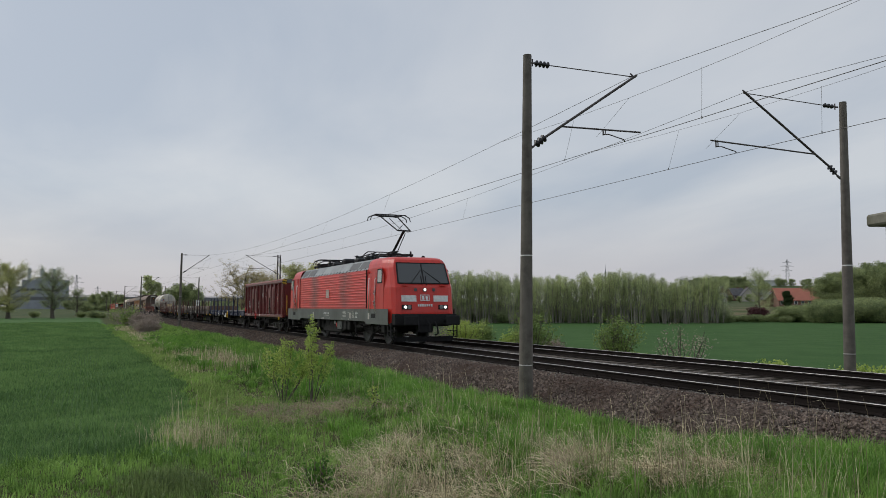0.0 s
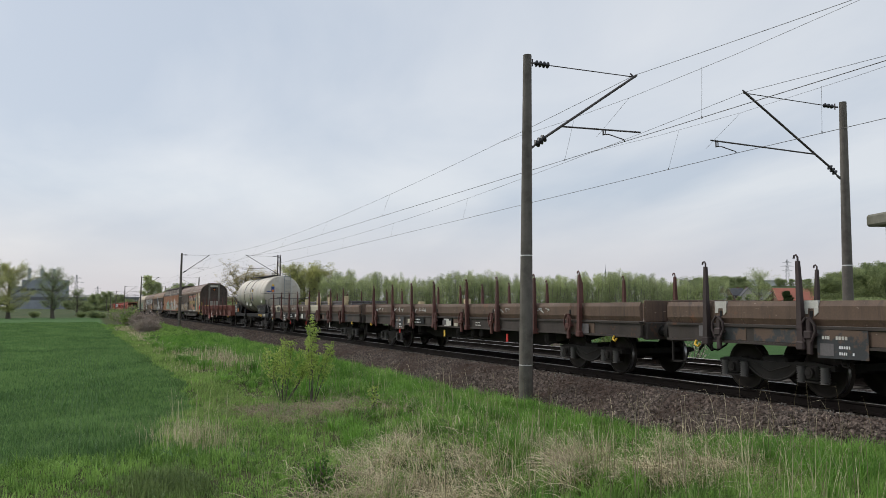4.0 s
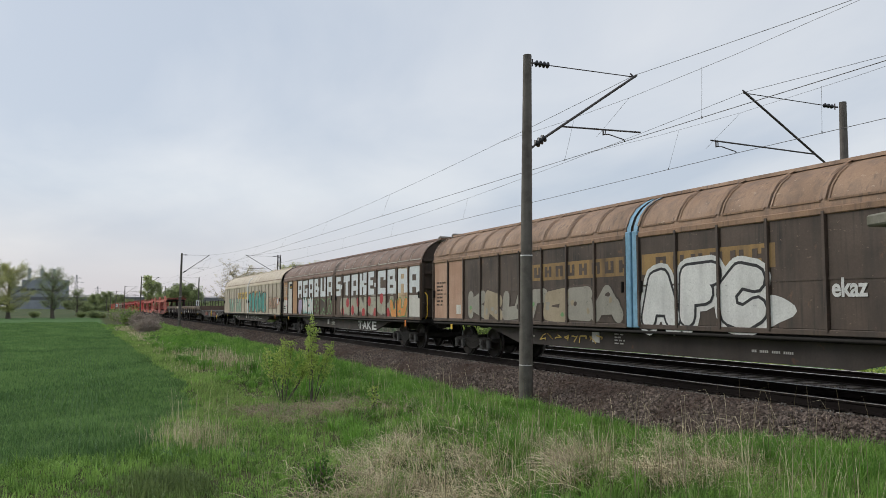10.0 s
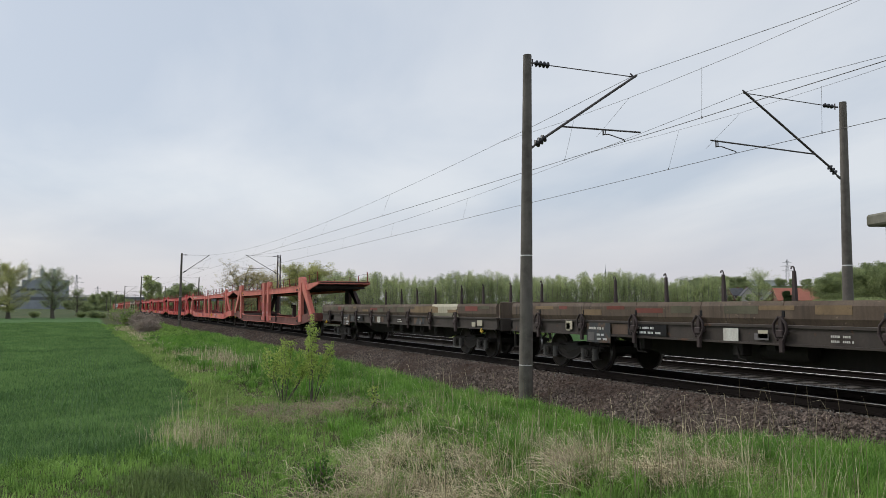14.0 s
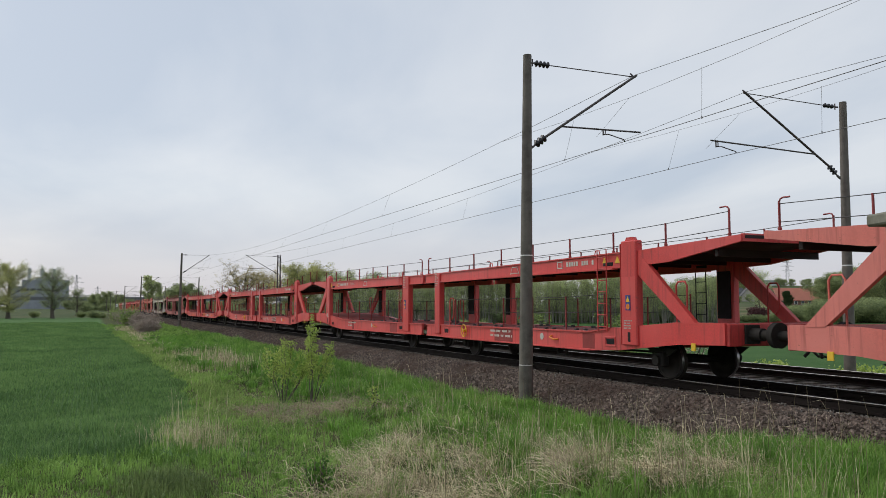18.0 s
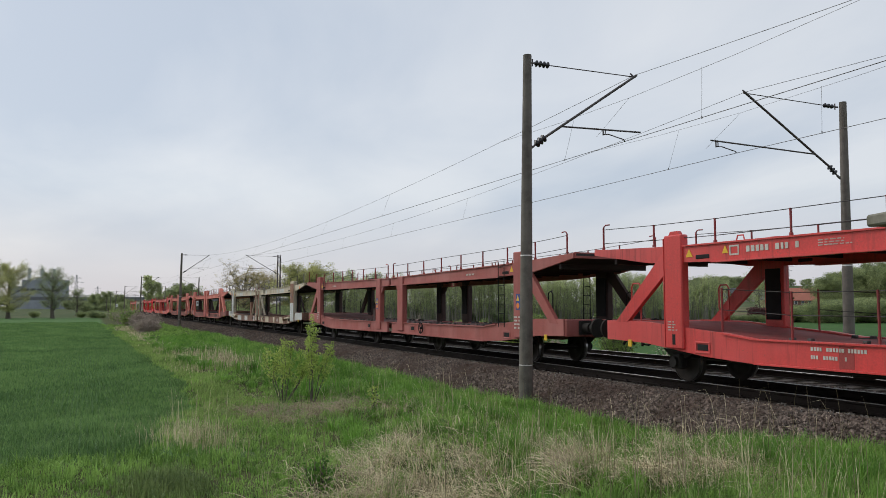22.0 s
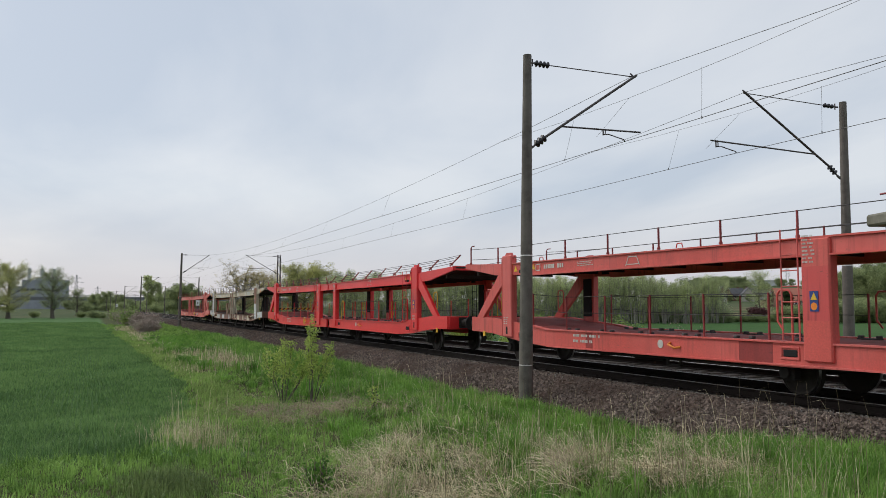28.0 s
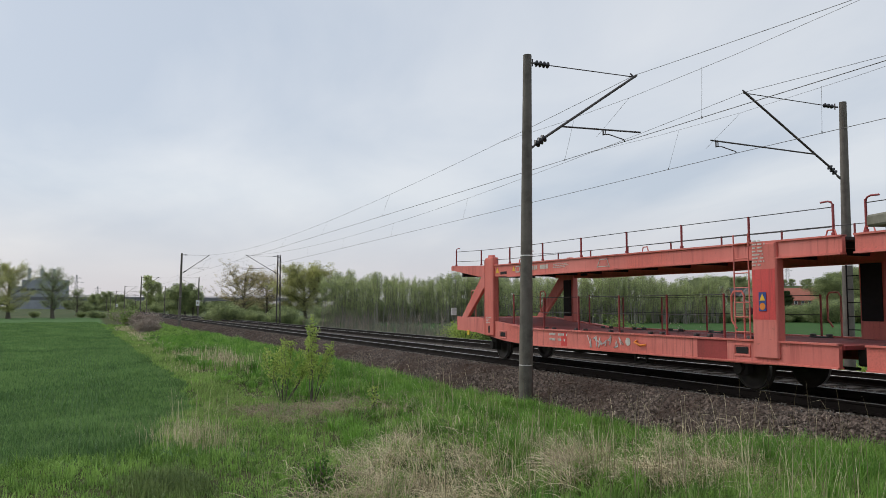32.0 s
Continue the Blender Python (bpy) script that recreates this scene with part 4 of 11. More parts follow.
        for y in (-.8, .8):
            box_g = box(G(), y - .22, y + .2, 1.48, 1.67, .02)
            part("lamp_housing", box_g, M["soot"], c)
            for dy, key in ((-.08, "lamp_on" if not flip else "lamp_off"), (.09, "lamp_off")):
                yy = y + (dy if y < 0 else -dy)
                a, b = tr((X(1.57) - .01, yy, 1.575)), tr((X(1.57) + .03, yy, 1.575))
                part("headlamp_bezel", G().cyl(a, b, .085, n=14), M["lamp_off"], c)
                b = tr((X(1.57) + .036, yy, 1.575))
                part("headlamp", G().cyl(a, b, .055, n=14), M[key], c, "round headlamp, lit" if key == "lamp_on" else "round headlamp")
        a, b = tr((X(2.28) - .01, 0, 2.28)), tr((X(2.28) + .03, 0, 2.28))
        part("headlamp_bezel", G().cyl(a, b, .09, n=14), M["lamp_off"], c)
        part("headlamp", G().cyl(a, tr((X(2.28) + .036, 0, 2.28)), .05, n=14), M["lamp_on" if not flip else "lamp_off"], c, "upper headlamp")
        part("small_lamp", box(box(G(), -.46, -.34, 2.22, 2.34, .02), .34, .46, 2.22, 2.34, .02), M["grille"], c)
        part("handrail_slot", box(box(G(), -.95, -.68, 2.44, 2.475, .05), .68, .95, 2.44, 2.475, .05), M["db_red"], c)
        for side in (-1, 1):
            sy = side * 1.472
            e = side * .008
            d = G().add([tr(p) for p in [(-3.28, sy, 1.0), (-1.68, sy, 1.0), (-1.68, sy, 2.9), (-1.95, sy * .985, 3.22), (-3.28, sy * .985, 3.22)]] + [tr(p) for p in [(-3.28, sy + e, 1.0), (-1.68, sy + e, 1.0), (-1.68, sy + e, 2.9), (-1.95, sy * .985 + e, 3.22), (-3.28, sy * .985 + e, 3.22)]], [(0, 1, 2, 3, 4), (9, 8, 7, 6, 5)] + [(i, (i + 1) % 5, 5 + (i + 1) % 5, 5 + i) for i in range(5)])
            dr = part("cab_door", d, M["db_red"], o)
            xa, xb, ya, yb = -2.42, -1.82, sy + e, sy + 3 * e
            w = [tr(p) for p in [(xa, ya, 2.56), (xb, ya, 2.56), (xb, ya * .993, 3.16), (xa, ya * .993, 3.16), (xa, yb, 2.56), (xb, yb, 2.56), (xb, yb * .993, 3.16), (xa, yb * .993, 3.16)]]
            sw = part("side_window", G().add(w, [(0, 1, 2, 3), (7, 6, 5, 4), (0, 4, 5, 1), (1, 5, 6, 2), (2, 6, 7, 3), (3, 7, 4, 0)]), M["soot"], dr, "cab side window in a black frame")
            q_ = lambda px, pz: tr((px, yb * (1 - .007 * (pz - 2.56) / .6) + e * .6, pz))
            rc = [(-2.36, 2.66), (-2.31, 2.61), (-1.93, 2.61), (-1.88, 2.66), (-1.88, 3.06), (-1.93, 3.11), (-2.31, 3.11), (-2.36, 3.06)]
            part("pane", G().add([q_(*p_) for p_ in rc], [tuple(range(8))]), M["pale_glass"], dr)
            for hx in (-3.36, -2.56):
                part("grab_rail", G().tube([tr((hx, sy + side * .02, 1.35)), tr((hx, sy + side * .07, 1.4)), tr((hx, sy + side * .07, 2.75)), tr((hx, sy + side * .02, 2.8))], .018, 6), M["chrome"], c, "bright vertical grab rail")
            for zz in (1.72, 2.18):
                # flat disc on the door; the recess's shade is painted as darker red
                part("foot_recess", G().cyl(tr((-2.80, sy + side * .004, zz)), tr((-2.80, sy + side * .014, zz)), .12, n=16), M["recess_red"], dr, "round recessed foothold")
                part("foothold_lip", G().tube([tr((-2.88, sy + side * .02, zz - .04)), tr((-2.80, sy + side * .03, zz - .06)), tr((-2.72, sy + side * .02, zz - .04))], .016, 5), M["chrome"], dr)
            part("door_handle", G().tube([tr((-2.72, sy + side * .012, 1.86)), tr((-2.72, sy + side * .05, 1.84)), tr((-2.86, sy + side * .05, 1.8))], .018, 6), M["chrome"], dr)
            part("door_seam", G().tube([tr((-2.62, sy + e, 1.5)), tr((-2.62, sy + e, 3.18))], .006, 4).tube([tr((-3.27, sy + e, 1.5)), tr((-3.27, sy + e, 3.18))], .006, 4), M["soot"], dr)
            part("lock_plate", G().tube([tr((-2.70, sy + side * .012, 2.2)), tr((-2.70, sy + side * .012, 2.42))], .02, 5), M["chrome"], dr)
        # below the cab: buffer beam, steps, plough
        under = G()
        bx = lambda x0, x1, y0, y1, z0, z1, c_=.02: under.box(min(tr((x0, y0, z0))[0], tr((x1, y0, z0))[0]), max(tr((x0, y0, z0))[0], tr((x1, y0, z0))[0]), y0, y1, z0, z1, c_)
        bx(-.66, -1.3, -1.35, 1.35, .85, 1.3)
        bx(-.7, -1.1, -.3, .3, .55, .95)
        part("buffer_beam", under, M["soot"], o)
        for y in (-.9, .9):
            p = [tr((0, y, 1.05)), tr((-.07, y, 1.05)), tr((-.66, y, 1.05))]
            x0, x1 = sorted((p[0][0], p[1][0]))
            part("buffer", G().box(x0, x1, y - .3, y + .3, .86, 1.24, .04).cyl(p[1], p[2], .11, n=12), M["soot"], o, "rectangular black buffer")
        part("snow_plough", G().shell([[tr((-.9, -1.3, z)), tr((-.55 - d, -.9, z)), tr((-.45 - d, 0, z)), tr((-.55 - d, .9, z)), tr((-.9, 1.3, z))] for z, d in ((.20, 0), (.40, .12))], smooth=False), M["tyre_black"], o)
        for q in ([(-.66, .35, 1.0), (-.45, .4, .75), (-.5, .45, .5), (-.7, .4, .45)], [(-.66, -.35, 1.0), (-.42, -.42, .72), (-.5, -.5, .5)], [(-.6, 0, 1.05), (-.3, 0, .9), (-.34, 0, .6)]):
            part("hose", G().tube([tr(p) for p in q], .034, 6), M["soot"], o)
        for side in (-1, 1):
            q = [tr((-.98, side * 1.2, .35)), tr((-.98, side * 1.46, .9))]
            g = G()
            for zz in (.35, .6, .85):
                a, b = tr((-.85, side * 1.15, zz)), tr((-1.2, side * 1.47, zz + .03))
                g.box(min(a[0], b[0]), max(a[0], b[0]), min(a[1], b[1]), max(a[1], b[1]), zz, zz + .03)
            for xx in (-.85, -1.2):
                a = tr((xx, side * 1.45, 0))
                g.box(a[0] - .02, a[0] + .02, a[1] - .02, a[1] + .02, .35, .95)
            part("cab_steps", g, M["soot"], o)
        return c

    cab(False)
    cab(True)
    for s in (-1, 1):
        y0, y1 = (s * 1.478, s * 1.493)
        part("skirt", G().prism([(-1.12, .86), (-1.12, 1.50), (-L + 1.12, 1.50), (-L + 1.12, .86), (-L + 3.9, .86), (-L + 4.1, .96), (-4.1, .96), (-3.9, .86)], min(y0, y1), max(y0, y1), "y"), M["db_grey"], o, "dark grey lower side band")
    for x in (-2.9, -16.9):
        part("step_hole", G().box(x - .28, x + .28, -1.499, -1.45, 1.1, 1.32, .05), M["soot"], o)
    bars(o, -10.6, -1.494, 1.22, 1.5, .14, 1, M["white"], 1)
    bars(o, -10.4, -1.494, 1.14, 1.0, .07, 1, M["old_white"], 7)
    bars(o, -5.85, -1.494, 1.08, .34, .30, 6, M["old_white"], 2)
    bars(o, -5.35, -1.494, 1.08, .36, .30, 5, M["white"], 3)
    bars(o, -6.5, -1.494, 1.30, .35, .06, 1, M["old_white"], 8)
    for z, h in ((1.25, .11), (1.12, .06)):
        fr = G()
        for a in ((-7.3, -6.82, z, z + .012), (-7.3, -6.82, z + h, z + h + .012), (-7.3, -7.288, z, z + h), (-6.832, -6.82, z, z + h)):
            fr.box(a[0], a[1], -1.498, -1.494, a[2], a[3])
        part("label_frame", fr, M["old_white"], o, "thin white framed label")
        bars(o, -7.25, -1.494, z + .015, .5, h - .02, 1, M["old_white"], 11)
    for x, w, h in ((-11.05, .1, .05), (-10.85, .07, .08), (-10.66, .09, .07), (-9.6, .035, .09), (-9.78, .03, .04), (-7.42, .05, .07), (-6.4, .07, .06)):
        plate(o, x, -1.494, .985, w, h, M["old_white"], "small_plate")
    plate(o, -9.12, -1.345, .76, .14, .14, M["white"], "sign")
    plate(o, -8.82, -1.345, .62, .10, .2, M["red_sign"], "sign", "small red sign")
    part("round_label", G().cyl((-7.4, -1.345, .80), (-7.4, -1.352, .80), .07, n=12), M["old_white"], o)
    part("lifting_box", G().box(-8.62, -7.9, -1.36, -1.28, .52, .93, .02), M["db_grey"], o)
    for x in (-12.75, -6.25, -3.6):
        plate(o, x, -1.494, 1.06, .2, .26, M["old_white"])
    em = G()
    for a in ((0, .5, 0, .05), (0, .5, .37, .42), (0, .05, 0, .42), (.45, .5, 0, .42), (.1, .22, .08, .34), (.28, .4, .08, .34)):
        em.box(-10.22 + a[0], -10.22 + a[1], -1.50, -1.488, 2.03 + a[2], 2.03 + a[3])
    part("emblem", em, M["old_white"], o, "plain pale framed emblem")
    part("marker_lamp", G().box(-3.7, -3.55, -1.50, -1.44, 3.02, 3.12, .02), M["red_sign"], o)
    # sloping silver roof edges with grilles
    for s in (-1, 1):
        for k in range(8):
            xa = -15.8 + k * 1.5
            g = G().add([(xa + .02, s * 1.45, 3.19), (xa + 1.48, s * 1.45, 3.19), (xa + 1.48, s * 1.12, 3.66), (xa + .02, s * 1.12, 3.66), (xa + .02, s * 1.38, 3.19), (xa + 1.48, s * 1.38, 3.19), (xa + 1.48, s * 1.08, 3.62), (xa + .02, s * 1.08, 3.62)], [(0, 1, 2, 3), (7, 6, 5, 4), (0, 4, 5, 1), (1, 5, 6, 2), (2, 6, 7, 3), (3, 7, 4, 0)])
            rp = part("roof_panel", g, M["roof_silver"], o, "sloping silver roof panel")
            if k in (0, 1, 6, 7):
                f = lambda u, w, e: (xa + u, s * (1.45 - .33 * w + e), 3.19 + .47 * w + e)
                part("grille", G().add([f(.12, .18, .005), f(1.4, .18, .005), f(1.4, .85, .005), f(.12, .85, .005), f(.12, .18, -.01), f(1.4, .18, -.01), f(1.4, .85, -.01), f(.12, .85, -.01)], [(0, 1, 2, 3), (7, 6, 5, 4), (0, 4, 5, 1), (1, 5, 6, 2), (2, 6, 7, 3), (3, 7, 4, 0)]), M["grille"], rp)
    part("roof_top", G().box(-15.85, -3.7, -1.12, 1.12, 3.5, 3.655, .02), M["roof_silver"], o)
    rr = random.Random(17)
    for k in range(15):
        x = -14.9 + k * .78
        y = (-.62, .1, -.3)[k % 3]
        part("roof_insulator", insulator((x, y, 3.66), (x, y, 3.96 + .12 * (k % 2)), .125, 5), M["insulator"], o)
        part("bus_bar", G().tube([(x, y, 3.94), (x + .35, y + .2, 4.0 + rr.uniform(-.05, .04)), (x + .78, (-.62, .1, -.3)[(k + 1) % 3], 3.95)], .028, 6), M["soot"], o)
    for x, w, h in ((-9.7, .45, .30), (-7.6, .6, .22), (-11.6, .5, .2), (-6.2, .35, .26)):
        part("roof_box", G().box(x - w / 2, x + w / 2, -.75, -.1, 3.65, 3.65 + h, .05), M["soot"], o)
        part("box_fins", G().box(x - w * .3, x + w * .3, -.7, -.2, 3.65 + h, 3.72 + h, .02), M["grille"], o)

    def pantograph(x0, raised, s):
        P = part("pantograph", G().box(x0 - .75, x0 + .75, -.6, -.52, 3.84, 3.92).box(x0 - .75, x0 + .75, .52, .6, 3.84, 3.92).box(x0 - .7, x0 - .6, -.6, .6, 3.84, 3.92).box(x0 + .6, x0 + .7, -.6, .6, 3.84, 3.92), M["soot"], o, "raised single-arm pantograph" if raised else "folded pantograph")
        for a in (-.65, .65):
            for b in (-.55, .55):
                part("pan_insulator", insulator((x0 + a, b, 3.66), (x0 + a, b, 3.86), .08, 3), M["insulator"], P)
        if raised:
            k, e, h = (x0 - .3, 0, 3.98), (x0 + 1.15, 0, 4.90), (x0 - .75, 0, 5.72)
        else:
            k, e, h = (x0 - .6 * s, 0, 3.98), (x0 + 1.3 * s, 0, 4.06), (x0 - .7 * s, 0, 4.16)
        part("lower_arm", G().cyl(k, e, .055, n=8).cyl((k[0] + .25, .1, k[2] - .05), (e[0] - .05, .08, e[2] - .12), .02, n=6), M["soot"], P)
        g = G().cyl((e[0], -.3, e[2]), (h[0], -.42, h[2]), .028, n=6).cyl((e[0], .3, e[2]), (h[0], .42, h[2]), .028, n=6).cyl((e[0], -.3, e[2]), (e[0], .3, e[2]), .035, n=6)
        g.cyl((e[0] + .1, 0, e[2] - .1), (h[0] + .05, 0, h[2] - .08), .015, n=5).cyl((e[0], -.3, e[2]), ((e[0] + h[0]) / 2, .36, (e[2] + h[2]) / 2), .014, n=5)
        part("upper_arm", g, M["soot"], P)
        hg = G()
        for d in (-.22, .22):
            hg.tube([(h[0] + d, -.97, h[2] - .22), (h[0] + d, -.92, h[2] - .05), (h[0] + d, -.7, h[2] + .06), (h[0] + d, .7, h[2] + .06), (h[0] + d, .92, h[2] - .05), (h[0] + d, .97, h[2] - .22)], .025, 6)
        hg.cyl((h[0] - .22, -.42, h[2]), (h[0] + .22, -.42, h[2]), .025, n=6).cyl((h[0] - .22, .42, h[2]), (h[0] + .22, .42, h[2]), .025, n=6).cyl((h[0], -.5, h[2]), (h[0], .5, h[2]), .03, n=6)
        part("collector_head", hg, M["soot"], P)

    part("aerial", G().cyl((-2.9, .2, 3.68), (-2.9, .2, 3.98), .05, .04, n=8).cyl((-2.2, -.3, 3.68), (-2.2, -.3, 3.76), .09, .05, n=10).cyl((-2.2, .5, 3.68), (-2.2, .5, 3.76), .09, .05, n=10), M["soot"], o)
    for k in range(22):
        part("roof_clip", G().beam((-15.6 + k * .54, -1.462, 3.17), (-15.52 + k * .54, -1.40, 3.27), .03, .02), M["soot"], o)
    pantograph(-4.35, True, 1)
    pantograph(-15.2, False, -1)
    part("folded_pantograph_frame", G().cyl((-8.6, -.4, 4.02), (-5.9, -.35, 4.1), .03, n=6).cyl((-8.6, .4, 4.02), (-5.9, .35, 4.1), .03, n=6).tube([(-6.0, -.9, 4.0), (-6.0, -.7, 4.14), (-6.0, .7, 4.14), (-6.0, .9, 4.0)], .025, 6), M["soot"], o)
    part("underframe", G().box(-18.4, -1.2, -1.25, 1.25, .78, 1.02, .02), M["loco_under"], o)
    for x, w, z in ((-9.7, 3.2, .35), (-8.0, .9, .45), (-11.4, .8, .5)):
        part("equipment_box", G().box(x - w / 2, x + w / 2, -1.3, 1.3, z, .95, .05), M["loco_under"], o)
    for x in (-6.6, -13.0, -17.6, -1.9, -7.2, -11.9):
        part("sand_box", G().box(x - .2, x + .2, -1.42, -1.15, .5, .95, .04).tube([(x, -1.2, .5), (x + .15, -1.0, .2)], .025, 5), M["loco_under"], o)
    for xc in (-4.26, -14.06):
        bm_ = bogie_frame(2.8, .625, False)
        bm_.materials[0] = M["loco_under"]
        b = part("bogie", bm_, None, o)
        b.location = (xc, 0, 0)
        for a in (-1.4, 1.4):
            for y in (-.75, .75):
                wheel(b, a, y, .625)
            part("axle", G().cyl((a, -.7, .625), (a, .7, .625), .1, n=8), M["loco_under"], b)
            for s in (-1, 1):
                part("coil_spring", G().lathe((a - .3, s * 1.06, .68), (a - .3, s * 1.06, 1.0), [(k / 12, .09 + .02 * (k % 2)) for k in range(13)], 10), M["loco_under"], b)
        for s in (-1, 1):
            part("damper", G().cyl((-.7, s * 1.2, .8), (.5, s * 1.25, .86), .06, n=8), M["steel_grey"], b)
    rr = random.Random(5)
    for k in range(16):
        x = -17.6 + k * 1.08 + rr.uniform(-.2, .2)
        part("pipe", G().tube([(x, -1.3, .92), (x + rr.uniform(-.2, .2), -1.36, .7), (x + rr.uniform(.1, .5), -1.32, .45 + rr.uniform(0, .2)), (x + rr.uniform(.3, .7), -1.2, .6)], .022, 5), M["loco_under"], o)
    for x in (-3.2, -5.6, -13.0, -15.3):
        part("brake_cylinder", G().cyl((x, -1.28, .72), (x + .55, -1.28, .70), .075, n=10).cyl((x + .55, -1.28, .70), (x + .8, -1.28, .69), .04, n=8), M["loco_under"], o)
        part("hanger", G().box(x - .3, x - .2, -1.34, -1.2, .4, .92, .02), M["loco_under"], o)
    part("coupler", G().box(-L + .2, -L + .7, -.1, .1, .95, 1.15, .02), M["black"], o)
    return o


# --- open-top wagon with a sliding roof ---
def gondola():
    L = 13.75
    o = thing("bulk_freight_wagon", "maroon high-sided freight wagon with ribbed sides and roof cover", "freight wagon", "vehicles of the freight train")
    mt = M["gondola"]
    xa, xb = -13.47, -.55
    for s in (-1, 1):
        rw = np.random.default_rng(3 + s)
        nx, nz = 121, 15
        dent = np.zeros((nx, nz))
        for _ in range(46):
            a, b, q, d = rw.uniform(0, nx), rw.uniform(2, nz - 3), rw.uniform(2.2, 4.5), rw.uniform(-.022, .016)
            dent += d * np.exp(-(((np.arange(nx)[:, None] - a) / q) ** 2 + ((np.arange(nz)[None] - b) / (q * .6)) ** 2))
        g = G().shell([[(xb + (xa - xb) * i / (nx - 1), s * (1.325 + dent[i, j]), 1.0 + 2.12 * j / (nz - 1)) for j in range(nz)] for i in range(nx)])
        g.box(xb, xa, s * 1.26, s * 1.27, 1.0, 3.12)
        part("side_wall", g, mt, o, "dented maroon steel side")
        part("roof_edge", G().prism([(s * 1.28, 3.235), (s * 1.452, 3.235), (s * 1.44, 3.30), (s * 1.36, 3.345), (s * 1.28, 3.345)], xa - .05, xb + .05), M["roof_edge"], o, "pale faded edge of the roof cover")
        part("top_rail", G().box(xb + .05, xa - .05, s * 1.29, s * 1.45, 3.10, 3.24, .03), mt, o)
        part("sill", G().box(xb + .05, xa - .05, s * 1.28, s * 1.45, .92, 1.10, .02), mt, o)
    rib = G().prism([(-.07, -1.27), (-.05, -1.45), (.05, -1.45), (.07, -1.27)], 1.08, 3.12, "z").mesh("rib")
    rib.materials.append(mt)
    n = 11
    for k in range(n + 1):
        for s in (-1, 1):
            r = part("rib", rib, None, o)
            r.location, r.rotation_euler = (xa + .1 + (xb - xa - .2) * k / n, 0, 0), (0, 0, 0 if s < 0 else math.pi)
    for xd in (-10.2, -4.4):
        for e in (-.52, .52):
            d = part("side_door", G().box(xd + e - .5, xd + e + .5, -1.385, -1.26, 1.15, 2.9, .025), mt, o)
            part("door_frame", G().box(xd + e - .4, xd + e + .4, -1.40, -1.38, 1.3, 2.75, .01), mt, d)
            part("latch", G().cyl((xd + e * .2, -1.44, 1.2), (xd + e * .2, -1.44, 2.2), .02, n=6), M["black"], d)
    for x in (xa, xb):
        part("end_wall", G().box(x - .03, x + .03, -1.32, 1.32, 1.0, 3.15), mt, o)
        g = G()
        for y in (-.75, 0, .75):
            g.box(x - .09, x + .09, y - .06, y + .06, 1.05, 3.1)
        part("end_posts", g, mt, o)
    roof = [(-1.43 + 2.86 * k / 12, 3.24 + .16 * math.sin(math.pi * k / 12)) for k in range(13)]
    for x in (xa - .04, xb + .04):
        part("roof_end", G().prism([(-1.43, 3.1)] + roof + [(1.43, 3.1)], x - .02, x + .02), M["grey_cover"], o, "grey rolled end of the roof cover")
    part("roof_cover", G().shell([[(x, y, z) for y, z in roof] for x in np.linspace(xa - .05, xb + .05, 9)]), mt, o, "low arched roof cover")
    for k in range(12):
        x = xa + .6 + k * 1.07
        part("roof_band", G().shell([[(x + e, y * 1.004, z + .012) for y, z in roof] for e in (-.03, .03)]), mt, o)
    for x in (xa - .02, xb + .02):
        part("yellow_corner", G().box(x - .05, x + .05, -1.47, -1.2, 3.0, 3.32, .03), M["yellow"], o, "yellow striped corner")
        for q in range(3):
            part("black_chevron", G().prism([(-1.476, 3.03 + q * .1), (-1.476, 3.08 + q * .1), (-1.2, 3.13 + q * .09), (-1.2, 3.08 + q * .09)], x - .055, x + .055), M["soot"], o)
    bars(o, -12.2, -1.452, 1.0, .85, .08, 1, M["white"], 5)
    bars(o, -12.25, -1.352, 1.55, .6, .5, 4, M["white"], 6)
    part("round_sign", G().cyl((-2.15, -1.30, 2.05), (-2.15, -1.375, 2.05), .2, n=20), M["red_sign"], o, "round white sign with a red ring")
    part("sign_disc", G().cyl((-2.15, -1.375, 2.05), (-2.15, -1.38, 2.05), .155, n=20), M["white"], o)
    part("sign_bar", G().beam((-2.23, -1.384, 1.96), (-2.07, -1.384, 2.14), .012, .03, (0, 1, 0)), M["soot"], o)
    part("end_warning_sign", G().box(xb + .03, xb + .045, -.92, -.72, 2.3, 2.72), M["blue_sign"], o, "blue warning sign")
    part("end_sign_mark", G().cyl((xb + .045, -.82, 2.4), (xb + .055, -.82, 2.4), .08, n=12).prism([(-.90, 2.54), (-.74, 2.54), (-.82, 2.68)], xb + .045, xb + .055), M["orange"], o)
    part("end_grab_rail", G().tube([(xb + .04, -.1, 1.7), (xb + .12, -.1, 1.75), (xb + .12, .2, 1.75), (xb + .12, .3, 2.1), (xb + .04, .55, 2.15)], .02, 6), M["yellow"], o, "yellow bent grab rail")
    part("uncoupling_hook", G().box(-1.55, -1.4, -1.5, -1.42, .78, .96, .02), M["yellow"], o)
    bars(o, -8.8, -1.36, 1.5, .6, .5, 5, M["old_white"], 6)
    lg = G()
    for a in ((0, .12, 0, .3), (.12, .3, .2, .3), (.12, .3, 0, .1), (.34, .46, 0, .3), (.46, .6, 0, .1), (.46, .6, .2, .3)):
        lg.box(-7.1 + a[0], -7.1 + a[1], -1.372, -1.352, 2.25 + a[2], 2.25 + a[3])
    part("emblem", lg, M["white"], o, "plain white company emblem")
    bars(o, -6.4, -1.36, 2.27, .55, .24, 1, M["white"], 7)
